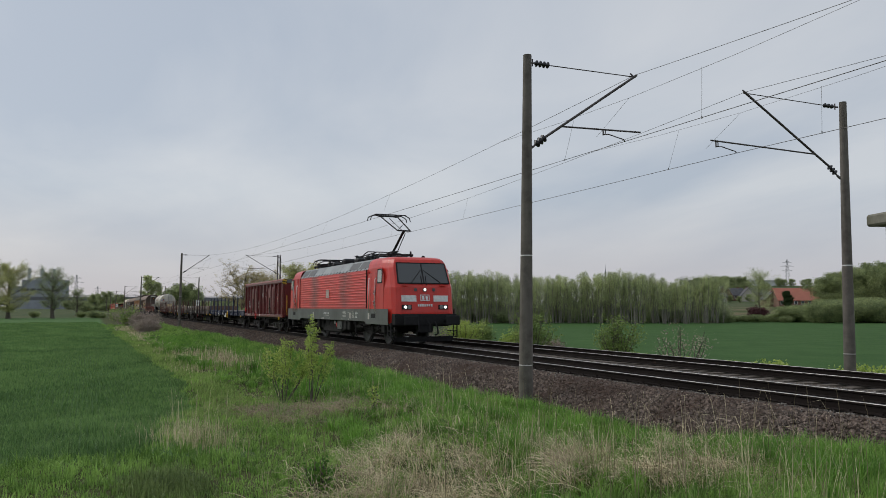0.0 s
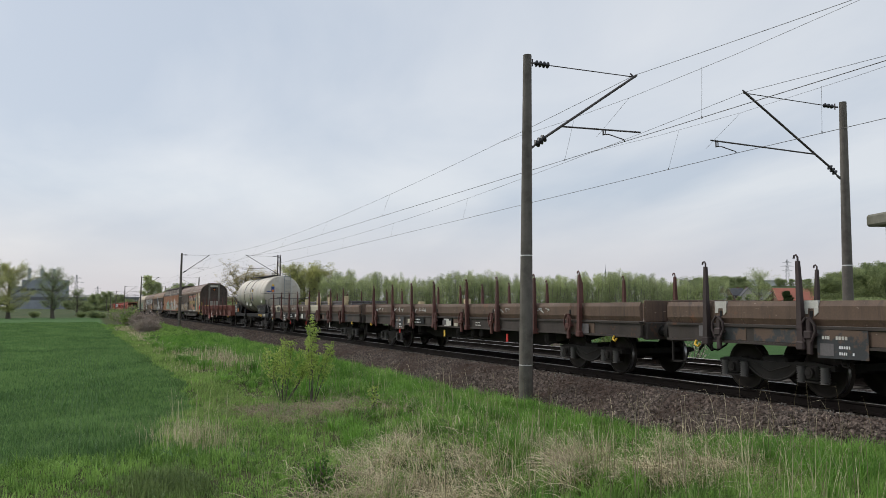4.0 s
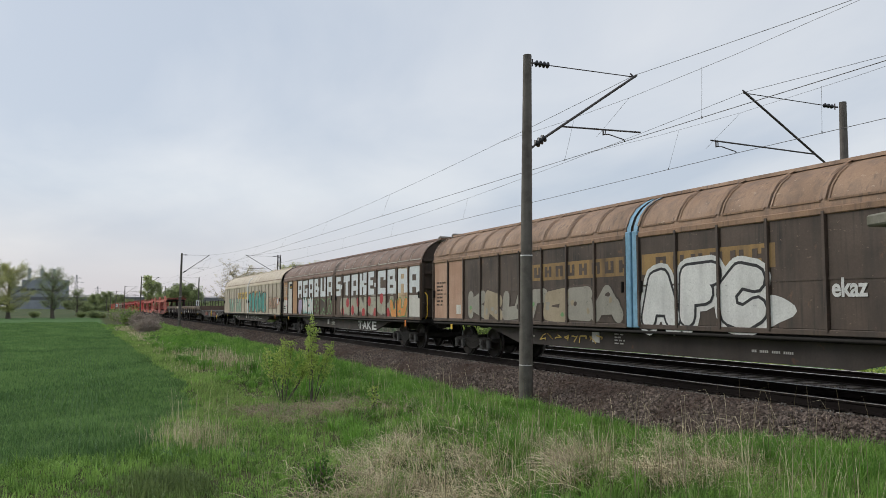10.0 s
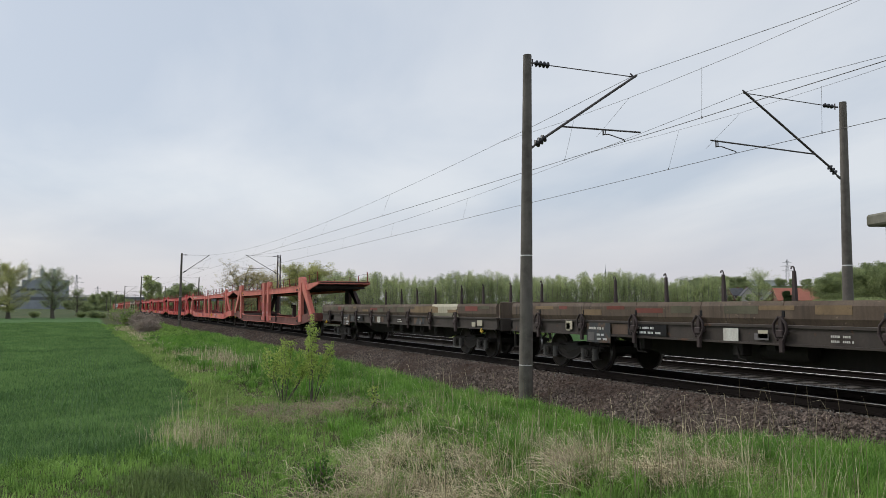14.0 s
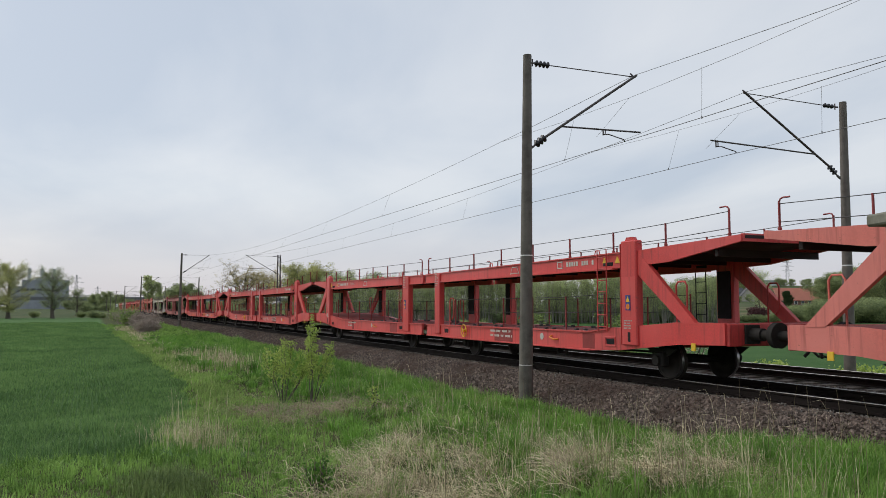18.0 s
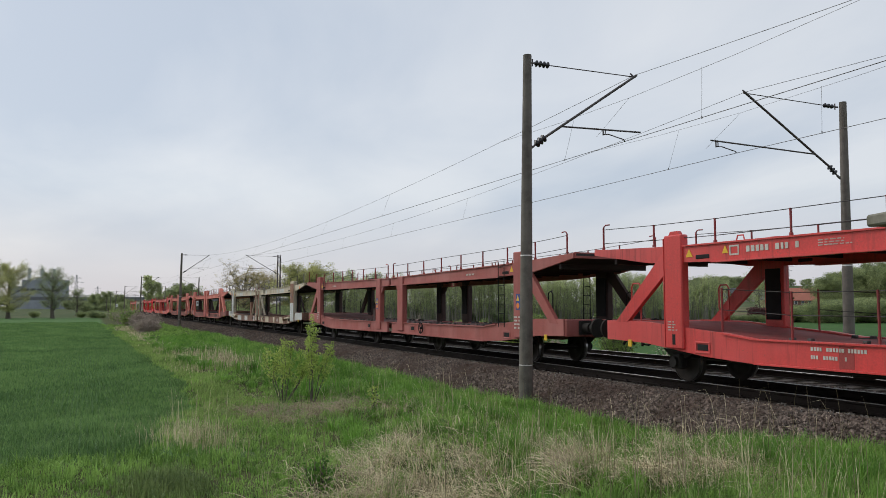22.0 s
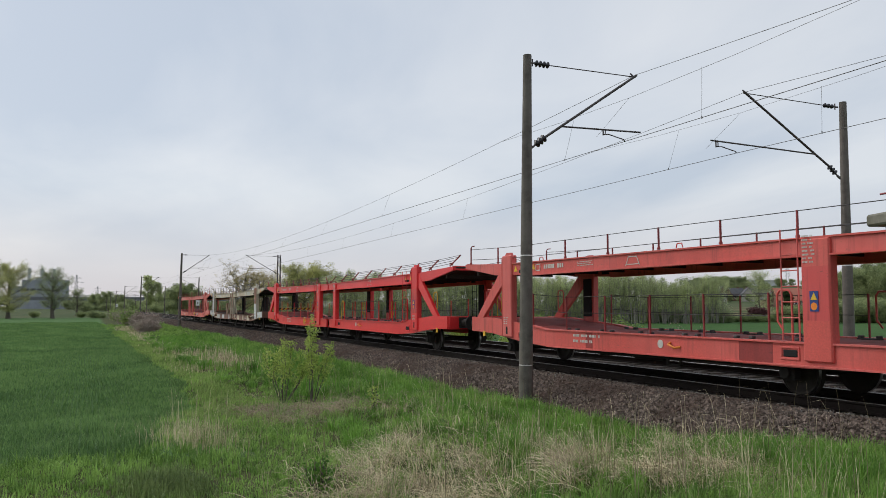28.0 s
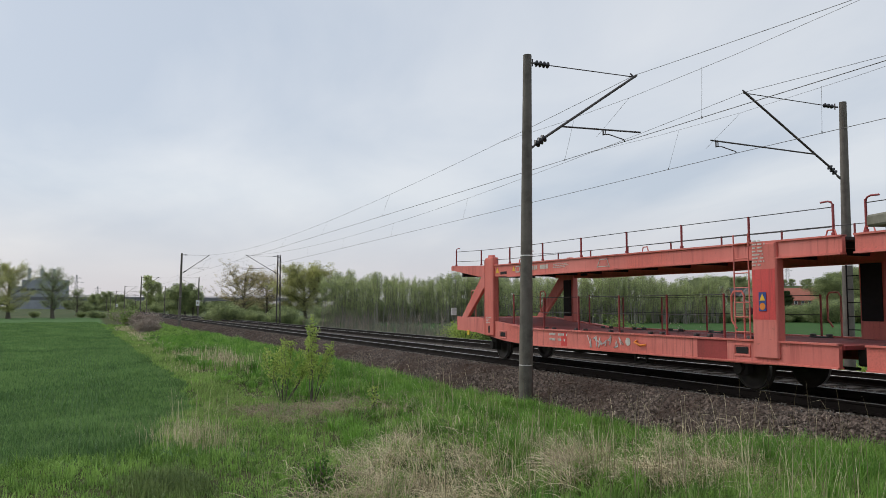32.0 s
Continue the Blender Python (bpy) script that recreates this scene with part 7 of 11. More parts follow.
def covered_wagons():
    rows = []
    # brown and cream with big sunset-coloured letters
    o = sliding_wagon("brown and cream sliding-wall wagon with sunset-coloured graffiti letters", "habb_brown", "habb_roof", "seam", ["habb_dark"] * 6 + ["habb_cream", "habb_pale", "habb_cream", "habb_pale", "habb_cream"] + ["habb_dark"] * 7, mid_mat="habb_roof", n=9)
    y = -1.43
    for ch, xl, xr in (("V", -10.84, -9.62), ("O", -9.52, -8.32), ("X", -8.12, -7.10), ("E", -6.88, -6.08), ("E", -5.76, -4.94)):
        fitted(ch, xl - .05, xr + .05, 1.27, 2.93, M["habb_cream"], o, y + .002)
        fitted(ch, xl, xr, 1.32, 2.88, M["sunset"], o, y - .004, "sunset-banded sprayed capital letter")
    for a_ in (.6, 2.2, 3.8, 5.4):
        q_ = blob(-8.93 + .12 * math.cos(a_), 2.2 + .16 * math.sin(a_), .2, .22, y - .012, random.Random(3), .05, 12)
        part("sprayed_clover", G().add(q_, [tuple(range(12))]), M["spray_green"], o)
    for k in range(5):
        part("cream_belt", G().box(-20.0 + k * 1.362, -18.68 + k * 1.362, y + .003, y + .008, 1.21, 2.0), M["habb_cream"], o, "cream painted lower panel")
    part("lower_cream_strip", G().box(-4.6, -.55, -1.456, -1.45, 1.11, 1.19), M["habb_cream"], o)
    for k, ch in enumerate("VOXEE"):
        letters(ch, .2, M["spray_black"], o, -2.78 + k * .19, y, 1.86 - k * .11, "sprayed_name", .004)
    letters("16", .3, M["mint"], o, -2.35, y, 1.75, "sprayed_number", .006)
    letters("\"OCEAN LOTION: I W", .21, M["spray_white"], o, -10.9, y - .03, 1.12, "sprayed_words", .008, "", 1.15)
    bars(o, -8.3, y - .03, 1.12, 1.6, .15, 1, M["spray_white"], 51)
    letters("YOU IN SLOW MOTION", .21, M["spray_white"], o, -6.55, y - .03, 1.12, "sprayed_words", .008, "", 1.0)
    tr = G()
    tr.add([(-4.68, y - .008, 1.25), (-4.36, y - .008, 1.25), (-4.40, y - .008, 2.0), (-4.22, y - .008, 2.62), (-4.40, y - .008, 2.62), (-4.62, y - .008, 2.0)], [(0, 1, 2, 3, 4, 5)])
    part("sprayed_palm", tr, M["teal"], o, "sprayed teal palm trunk")
    pg = G()
    for k in range(9):
        a = math.tau * k / 9
        pg.add([(-4.32, y - .006, 2.6), (-4.32 + .35 * math.cos(a - .2), y - .006, 2.62 + .3 * math.sin(a - .2)), (-4.32 + .62 * math.cos(a), y - .006, 2.55 + .42 * math.sin(a)), (-4.32 + .35 * math.cos(a + .25), y - .006, 2.6 + .25 * math.sin(a + .2))], [(0, 1, 2, 3)])
    part("sprayed_fronds", pg, M["teal"], o)
    graffiti(o, -20.2, -13.6, 1.22, 2.1, ["habb_pale", "habb_cream", "habb_pale"], "spray_blue", 61, y=-1.436, n=7, extra=("spray_blue", "spray_blue"))
    tag_lines(o, -13.6, -12.0, 1.4, 2.3, "spray_white", 62)
    for z in (2.6, 2.15, 1.55):
        plate(o, -1.95, y + .004, z, 1.0 if z > 2.3 else .6, .17, M["old_white"], "painted_patch")
    for k in range(2):
        part("data_field", G().box(-22.3 + k * 1.3, -21.4 + k * 1.3, y, y + .006, 1.9, 2.95), M["habb_cream"], o)
    rg = G().tube([(-1.0 + .22 * math.cos(a), y - .01, 1.55 + .22 * math.sin(a)) for a in np.linspace(0, math.tau, 17)], .022, 5).beam((-1.15, y - .01, 1.7), (-.85, y - .01, 1.4), .03, .01)
    part("no_entry_sign", rg, M["red_sign"], o)
    rows.append((o, 176.35))
    # rust red with pale and mint graffiti
    o = sliding_wagon("rust-red sliding-wall wagon with dark angular roof and mint graffiti", "habb_rust", "habb_dark", "seam", ["habb_rust"], angular=True, n=10)
    bubble("nuke", o, -17.3, -13.4, 1.2, 2.42, ((1.62, "spray_white"), (1.36, "spray_black"), (1.0, "mint")), w=.15, sway=(0, .1, .02, -.04))
    graffiti(o, -18.6, -17.2, 1.22, 1.95, ["spray_white", "habb_blush"], "hand_lines", 74, n=2)
    r = random.Random(7)
    for k, (x, z, w, h) in enumerate(((-9.6, 2.05, 3.0, .95), (-10.2, 1.5, 1.7, .6), (-8.3, 1.5, 2.4, .6), (-7.9, 1.95, 1.6, .5), (-5.5, 1.95, 1.5, 1.6), (-6.0, 2.25, 1.6, .5), (-4.7, 2.2, 1.5, .6), (-5.6, 1.45, 2.6, .55), (-3.3, 1.7, 1.8, .9), (-3.2, 2.1, 1.1, .7))):
        q = blob(x, z, w, h, -1.432 - .0006 * k, r, .09, 26)
        part("spray", G().add(q, [tuple(range(26))]), M["spray_white"], o)["kind"] = "stuff"
    gm, gl = G(), G()
    for k, (x, z, w) in enumerate(((-11.0, 2.2, .32), (-10.4, 1.62, .25), (-8.7, 1.95, .5), (-8.2, 2.05, .7), (-7.7, 1.9, .5), (-6.6, 1.45, .5), (-7.0, 2.35, .3), (-3.9, 1.55, .5), (-3.2, 1.35, .7), (-10.8, 1.3, .5), (-9.9, 1.3, .45))):
        q = blob(x, z, w, w * .85, -1.441 - .0004 * k, r, .07, 16)
        gm.add(q, [tuple(range(16))])
    for k in range(54):
        x, z = r.uniform(-10.9, -2.8), r.uniform(1.32, 2.3)
        a, w, h = r.choice((.75, -.75, .6, 1.5)), r.uniform(.07, .16), r.uniform(.03, .07)
        u, v = (math.cos(a), math.sin(a)), (-math.sin(a), math.cos(a))
        gl.add([(x + p * w * u[0] + q * h * v[0], -1.447 - .0001 * k, z + p * w * u[1] + q * h * v[1]) for p, q in ((-1, -1), (1, -1), (1, 1), (-1, 1))], [(0, 1, 2, 3)])
    for cx, cz, q, tip in ((-5.4, 2.1, .75, 5), (-8.6, 1.75, .8, 4)):
        st = [(cx + (q if k % 2 == 0 else q * .45) * 1.25 * math.cos(math.tau * k / (2 * tip) + 1.5), -1.4385, cz + (q if k % 2 == 0 else q * .45) * math.sin(math.tau * k / (2 * tip) + 1.5)) for k in range(2 * tip)]
        part("spray", G().add(st, [tuple(range(2 * tip))]), M["spray_white"], o)["kind"] = "stuff"
    part("spray", gm, M["mint"], o)["kind"] = "stuff"
    part("spray_marks", gl, M["hand_lines"], o)["kind"] = "stuff"
    tag_lines(o, -2.2, -.8, 1.4, 2.7, "spray_white", 72, n=5)
    tag_lines(o, -21.8, -18.4, 1.5, 2.4, "spray_white", 73, n=6)
    b = plate(o, -12.74, -1.43, 1.32, .80, .76, M["teal"], "sprayed_panel", "green sprayed panel with words", .003)
    for k, s in enumerate(("ICH HÖR", "NUR AUF", "PAPA!")):
        letters(s, .20, M["spray_white"], b, -12.70, -1.434, 1.88 - k * .24, "words", .004)
    plate(o, -22.3, -1.43, 2.6, .5, .3, M["habb_cream"], "data_field")
    rows.append((o, 199.4))
    # dark brown, weathered roof
    o = sliding_wagon("dark brown sliding-wall wagon with weathered roof and pale graffiti", "habb_dark", "habb_roof_light", "habb_roof_light", ["habb_dark"] * 9 + ["habb_blush", "habb_blush"] + ["habb_dark"] * 7, mid_mat="light_blue", n=9)
    bars(o, -22.5, -1.428, 1.6, .8, 1.1, 7, M["habb_brown"], 87)
    plate(o, -20.9, -1.424, 1.35, .34, .3, M["habb_white"], "data_plate")
    for xa_, xb_ in ((-16.2, -11.9), (-11.3, -7.6)):
        part("faded_band", G().box(xa_, xb_, -1.4235, -1.420, 2.28, 2.72), M["faded_yellow"], o, "faded yellow lettered band")
    graffiti(o, -19.9, -12.0, 1.14, 2.2, ["spray_grey", "spray_sand", "spray_grey"], "habb_dark", 81, y=-1.43, n=7, extra=("spray_green",))
    bubble("AFC", o, -11.25, -7.9, 1.12, 2.42, ((1.75, "spray_white"), (1.28, "spray_black"), (1.0, "spray_white")), w=.21, sway=(-.02, .06, 0))
    part("spray", G().add(blob(-7.9, 1.5, 1.3, .62, -1.4262, random.Random(32), .08), [tuple(range(22))]), M["spray_white"], o)["kind"] = "stuff"
    graffiti(o, -4.9, -2.6, 1.24, 2.7, ["spray_grey", "spray_lilac"], "spray_pink", 83, n=3, extra=("spray_pink",))
    letters("ekaz", .42, M["spray_white"], o, -6.45, -1.43, 1.75, "tag", .012, "", .86)
    tag_lines(o, -2.3, -1.0, 1.5, 2.5, "spray_white", 84)
    for k in range(14):
        x = -15.9 + k * .54 + (k > 7) * .75
        part("faded_lettering", G().box(x, x + .13, -1.427, -1.4235, 2.36, 2.64).box(x + .22, x + .33, -1.427, -1.4235, 2.36, 2.64).box(x + .12, x + .23, -1.427, -1.4235, (2.36, 2.46, 2.56)[k % 3], (2.44, 2.54, 2.64)[k % 3]), M["habb_dark"], o)
    tag_lines(o, -16.0, -13.0, .68, .9, "spray_yellow", 86, y=-1.23, n=8)
    rows.append((o, 222.75))
    # brown with tall white block letters
    o = sliding_wagon("brown sliding-wall wagon covered in tall white block-letter graffiti", "habb_brown", "habb_roof", "seam", ["habb_brown"] * 7 + ["habb_cream", "habb_brown"] + ["habb_tan", "habb_white", "habb_tan"] + ["habb_brown"] * 6, mid_mat="habb_brown", n=9)
    part("white_lower_panel", G().box(-1.84, -.56, -1.43, -1.424, 1.22, 2.02), M["habb_white"], o)
    part("white_lower_panel", G().box(-22.70, -21.42, -1.43, -1.424, 1.22, 2.02), M["habb_white"], o)
    part("front_sign", G().cyl((-21.8, -1.43, 1.85), (-21.8, -1.437, 1.85), .22, n=20), M["red_sign"], o)
    part("front_sign_disc", G().cyl((-21.8, -1.437, 1.85), (-21.8, -1.441, 1.85), .175, n=20), M["white"], o)
    plate(o, -21.15, -1.425, 2.68, .62, .28, M["soot"], "maker_plate")
    bars(o, -21.08, -1.431, 2.72, .46, .2, 1, M["yellow"], 77)
    bars(o, -22.6, -1.431, 2.2, .9, .75, 6, M["old_white"], 78)
    bars(o, -22.6, -1.436, 1.3, .6, .4, 3, M["spray_black"], 79)
    for k, (ch, x, w_, h_) in enumerate((("A", -19.02, 1.0, .92), ("G", -17.82, 1.02, .92), ("A", -16.60, 1.0, .95), ("B", -15.40, .84, .95), ("-", -14.58, .22, .8), ("U", -14.18, 1.04, 1.0), ("A", -12.93, .98, .98), ("S", -11.30, .74, .92), ("-", -10.56, .26, .8), ("T", -10.08, 1.0, .92), ("A", -8.84, .98, .92), ("K", -7.64, 1.02, .95), ("E", -6.44, .78, .98), ("-", -5.64, .28, .8), ("C", -5.20, .96, .95), ("B", -4.02, .98, .95), ("R", -2.82, 1.0, .95), ("A", -1.62, .98, .95))):
        block_letter(ch, x, 2.12, w_, h_, o, 300 + k)
    letters("F.R.&.D.", .24, M["spray_grey"], o, -12.9, -1.222, .70, "sprayed_words", .004)
    bubble("NCN", o, -18.0, -15.6, 1.2, 2.1, ((1.3, "mint"), (1.0, "spray_white")), w=.15)
    part("spray", G().add(blob(-18.5, 1.62, .9, .85, -1.426, random.Random(31), .1), [tuple(range(22))]), M["spray_lilac"], o)["kind"] = "stuff"
    graffiti(o, -15.6, -11.9, 1.22, 2.1, ["habb_dark", "habb_brown"], "spray_green", 92, n=5)
    graffiti(o, -10.6, -3.4, 1.22, 2.15, ["spray_cream", "spray_cream"], "spray_grey", 93, n=6)
    r = random.Random(12)
    for k in range(9):
        x = -10.2 + k * .78
        q = blob(x, 1.4 + .45 * (k % 2) + r.uniform(-.08, .08), .42, .44, -1.437, r, .02, 16)
        part("red_spot", G().add(q, [tuple(range(16))]), M["spray_red"], o)
    graffiti(o, -3.6, -1.9, 1.12, 2.0, ["spray_orange", "spray_orange"], "spray_green", 94, y=-1.434, n=2)
    for k, ch in enumerate("TAKE"):
        fitted(ch, -8.40 + k * .64, -7.82 + k * .64, .60, .96, M["spray_white"], o, -1.235, "sprayed white capital letter")
    rows.append((o, 246.2))
    # pale beige with teal letters
    o = sliding_wagon("pale beige sliding-wall wagon with teal bubble-letter graffiti", "habb_pale", "habb_pale_roof", "habb_roof_light", ["habb_pale"], mid_mat="white", end_mat="soot", n=9)
    bubble("TBONE", o, -11.35, -5.05, 1.16, 2.66, ((1.62, "habb_cream"), (1.42, "spray_black"), (1.0, "teal")), w=.23, sway=(0, .05, .02, .06, 0))
    rl = random.Random(9)
    hl = G()
    for k in range(34):
        x, z = rl.uniform(-11.1, -5.3), rl.uniform(1.3, 2.5)
        hl.beam((x, -1.4455, z), (x + .10, -1.4455, z + .02), .022, .002, up=(0, 1, 0))
    part("spray_highlight", hl, M["spray_white"], o)["kind"] = "stuff"
    for x in (-20.2, -17.0):
        letters("TeN", 1.35, M["hand_lines"], o, x, -1.430, 1.24, "graffiti_letter", .13, "", .98)
        letters("TeN", 1.35, M["mint_pale"], o, x, -1.440, 1.24, "graffiti_letter", .085, "pale green bubble letters", .98)
    letters("BARON", .98, M["habb_blush"], o, -4.05, -1.436, 1.52, "graffiti_letter", .025, "tan letters with brown edge", .74)
    letters("BARON", .98, M["habb_dark"], o, -4.05, -1.430, 1.52, "graffiti_letter", .06, "", .74)
    part("front_sign", G().cyl((-1.35, -1.43, 1.95), (-1.35, -1.437, 1.95), .22, n=20), M["red_sign"], o)
    part("front_sign_disc", G().cyl((-1.35, -1.437, 1.95), (-1.35, -1.441, 1.95), .175, n=20), M["white"], o)
    part("yellow_band", G().box(-16.2, -11.9, -1.4235, -1.42, 2.22, 2.72).box(-11.35, -7.9, -1.4235, -1.42, 2.22, 2.72), M["spray_yellow"], o)
    for k in range(14):
        x = -15.9 + k * .54 + (k > 6) * .6
        part("faded_lettering", G().box(x, x + .13, -1.427, -1.4235, 2.33, 2.62).box(x + .22, x + .33, -1.427, -1.4235, 2.33, 2.62).box(x + .12, x + .23, -1.427, -1.4235, (2.33, 2.44, 2.54)[k % 3], (2.41, 2.52, 2.62)[k % 3]), M["habb_dark"], o)
    tag_lines(o, -11.6, -8.4, .62, .95, "spray_white", 103, y=-1.23, n=8)
    tag_lines(o, -19.4, -16.5, .7, .95, "spray_white", 104, y=-1.23, n=7)
    tag_lines(o, -2.2, -1.2, 1.5, 2.3, "habb_cream", 105)
    rows.append((o, 269.25))
    return rows


# --- heavy six-axle flat wagon ---
def heavy_flat():
    L = 16.5
    o = thing("heavy_flat_wagon", "low dark brown heavy-load flat wagon on six axles", "flat wagon", "vehicles of the freight train")
    mt = M["flat_brown"]
    part("deck", G().box(-L + .4, -.4, -1.45, 1.45, 1.18, 1.25, .01), M["flat_brown"], o)
    for s in (-1, 1):
        part("side_girder", G().prism([(-.4, 1.2), (-.4, .98), (-1.4, .90), (-3.8, .66), (-L + 3.8, .66), (-L + 1.4, .90), (-L + .4, .98), (-L + .4, 1.2)], s * 1.40 - .04, s * 1.40 + .04, "y"), mt, o)
        part("girder_flange", G().box(-L + 3.8, -3.8, s * 1.30, s * 1.455, .63, .67), mt, o)
    for xa in (-11.85, -6.5):
        w = part("side_panel", G().box(xa, xa + 1.5, -1.47, -1.43, .78, 1.08, .01), M["res_red"], o, "rust-red slatted panel")
        for k in range(4):
            part("slat", G().box(xa + .05, xa + 1.45, -1.49, -1.47, .80 + k * .07, .84 + k * .07), M["res_red"], w)
    for x in (-.45, -L + .45):
        part("headstock", G().box(x - .08, x + .08, -1.35, 1.35, .85, 1.2, .02), mt, o)
    part("end_board", G().box(-L + .55, -L + .62, -1.38, 1.38, 1.25, 1.72, .015), M["res_brown"], o, "rusty low end board")
    hand_brake(o, -7.5, -1.5, .95, .27)
    bars(o, -9.0, -1.445, .98, 1.0, .18, 2, M["old_white"], 21)
    tag_lines(o, -9.75, -9.2, .74, 1.08, "spray_white", 24, y=-1.445, n=3, w=.012)
    part("emblem", G().tube([(-3.62 + .11 * math.cos(a), -1.444, .96 + .11 * math.sin(a)) for a in np.linspace(0, math.tau, 19)], .010, 5), M["old_white"], o, "thin white ring mark")
    for k in range(6):
        plate(o, -14.6 + k * 2.35, -1.452, 1.195, .10, .035, M["old_white"], "edge_mark")
    for x in (-11.2, -5.75):
        plate(o, x, -1.446, 1.03, .06, .13, M["yellow"], "yellow_mark")
    for x in (-13.4, -8.3, -7.05, -1.9):
        pl = plate(o, x, -1.442, .88, .24, .15, M["soot"], "data_plate")
        bars(pl, x + .03, -1.449, .90, .19, .11, 2, M["old_white"], int(-x * 10))
    part("lifting_hook", G().tube([(-4.0, -1.48, .72), (-4.0, -1.52, .6), (-3.92, -1.52, .55), (-3.86, -1.48, .6)], .03, 6).box(-4.06, -3.88, -1.5, -1.44, .68, .85, .02), M["yellow"], o, "yellow rope hook")
    for k in range(7):
        part("side_ring", G().cyl((-1.2 - k * 2.3, -1.44, 1.1), (-1.2 - k * 2.3, -1.5, 1.1), .04, n=8), M["black"], o)
    part("centre_sill", G().box(-L + .5, -.5, -.6, .6, .75, 1.18), M["black"], o)
    for xc in (-4.2, -L + 4.0):
        bogie(o, xc, 3.4, .46, 3)
    ends(o, L)
    return o


# --- double-deck car carriers ---
M["car_red"] = paint("carrier_red", (0.66, 0.058, 0.054), (0.36, 0.042, 0.038), 0.22, 0.42, blotch=0.4, fade=0.05, drip=(0.30, 0.040, 0.036), scuff=(0.34, 0.07, 0.06))
M["car_bright"] = paint("carrier_bright_red", (0.76, 0.030, 0.034), (0.40, 0.024, 0.024), 0.12, 0.35, blotch=0.4)
M["car_mid"] = paint("carrier_worn_red", (0.68, 0.105, 0.086), (0.40, 0.065, 0.055), 0.28, 0.5, blotch=0.5, fade=0.06, drip=(0.34, 0.062, 0.052), scuff=(0.40, 0.10, 0.08))
M["car_salmon"] = paint("carrier_faded_red", (0.68, 0.165, 0.128), (0.42, 0.090, 0.075), 0.32, 0.6, blotch=0.5, fade=0.08, drip=(0.36, 0.085, 0.070), scuff=(0.42, 0.13, 0.10))
M["car_old"] = paint("carrier_old_red", (0.64, 0.185, 0.138), (0.32, 0.090, 0.068), 0.36, 0.65, blotch=0.5, rust=(0.28, 0.09, 0.06), rust_at=0.64, drip=(0.26, 0.085, 0.066), scuff=(0.66, 0.36, 0.28))
M["car_sill"] = paint("carrier_dirty_sill", (0.155, 0.048, 0.038), (0.07, 0.03, 0.025), 0.4, 0.75, rust=(0.36, 0.10, 0.075), rust_at=0.62)
M["car_grime"] = paint("carrier_grimy_red", (0.250, 0.078, 0.064), (0.095, 0.040, 0.034), 0.45, 0.7, blotch=0.6, rust=(0.46, 0.15, 0.11), rust_at=0.66)
M["car_dark"] = paint("carrier_dark_red", (0.36, 0.088, 0.074), (0.20, 0.058, 0.050), 0.35, 0.6, rust=(0.28, 0.12, 0.075), rust_at=0.66, fade=0.06)
M["post_grey"] = paint("post_pale_grey", (0.52, 0.54, 0.54), (0.34, 0.31, 0.27), 0.25, 0.6, rust=(0.24, 0.11, 0.065), rust_at=0.68, drip=(0.38, 0.30, 0.22))
M["post_rust"] = paint("post_rust_brown", (0.20, 0.085, 0.050), (0.36, 0.25, 0.17), 0.35, 0.8, rust=(0.11, 0.045, 0.03), rust_at=0.6)
M["post_peel"] = paint("post_peeling", (0.225, 0.100, 0.062), (0.12, 0.055, 0.038), 0.35, 0.8, rust=(0.50, 0.43, 0.32), rust_at=0.56)
M["car_white"] = paint("carrier_dirty_white", (0.56, 0.50, 0.385), (0.30, 0.22, 0.15), 0.3, 0.62, rust=(0.24, 0.10, 0.055), rust_at=0.61, drip=(0.30, 0.16, 0.09))
M["car_patch"] = paint("carrier_white_brown", (0.215, 0.108, 0.074), (0.10, 0.055, 0.042), 0.42, 0.7, rust=(0.34, 0.15, 0.085), rust_at=0.62, scuff=(0.44, 0.37, 0.28))
# near-black copy for inner faces: shade as well as dirt put into the colour
M["car_inner"] = paint("carrier_dirty_shade", (0.055, 0.026, 0.023), (0.025, 0.02, 0.019), 0.4, 0.75)
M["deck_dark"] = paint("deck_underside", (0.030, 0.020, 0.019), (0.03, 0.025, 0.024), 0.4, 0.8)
M["rail_red"] = paint("dull_rail_red", (0.30, 0.035, 0.035), (0.10, 0.022, 0.022), 0.35, 0.55)
M["car_pink"] = paint("carrier_pink_red", (0.50, 0.115, 0.110), (0.30, 0.075, 0.070), 0.35, 0.62, scuff=(0.36, 0.09, 0.085))
M["deck_red"] = paint("worn_deck_red", (0.34, 0.050, 0.046), (0.15, 0.036, 0.033), 0.45, 0.8, rust=(0.16, 0.06, 0.045), rust_at=0.62, scuff=(0.10, 0.03, 0.03))
M["cable"] = plain("rail_cable", (0.03, 0.028, 0.028), 0.6)


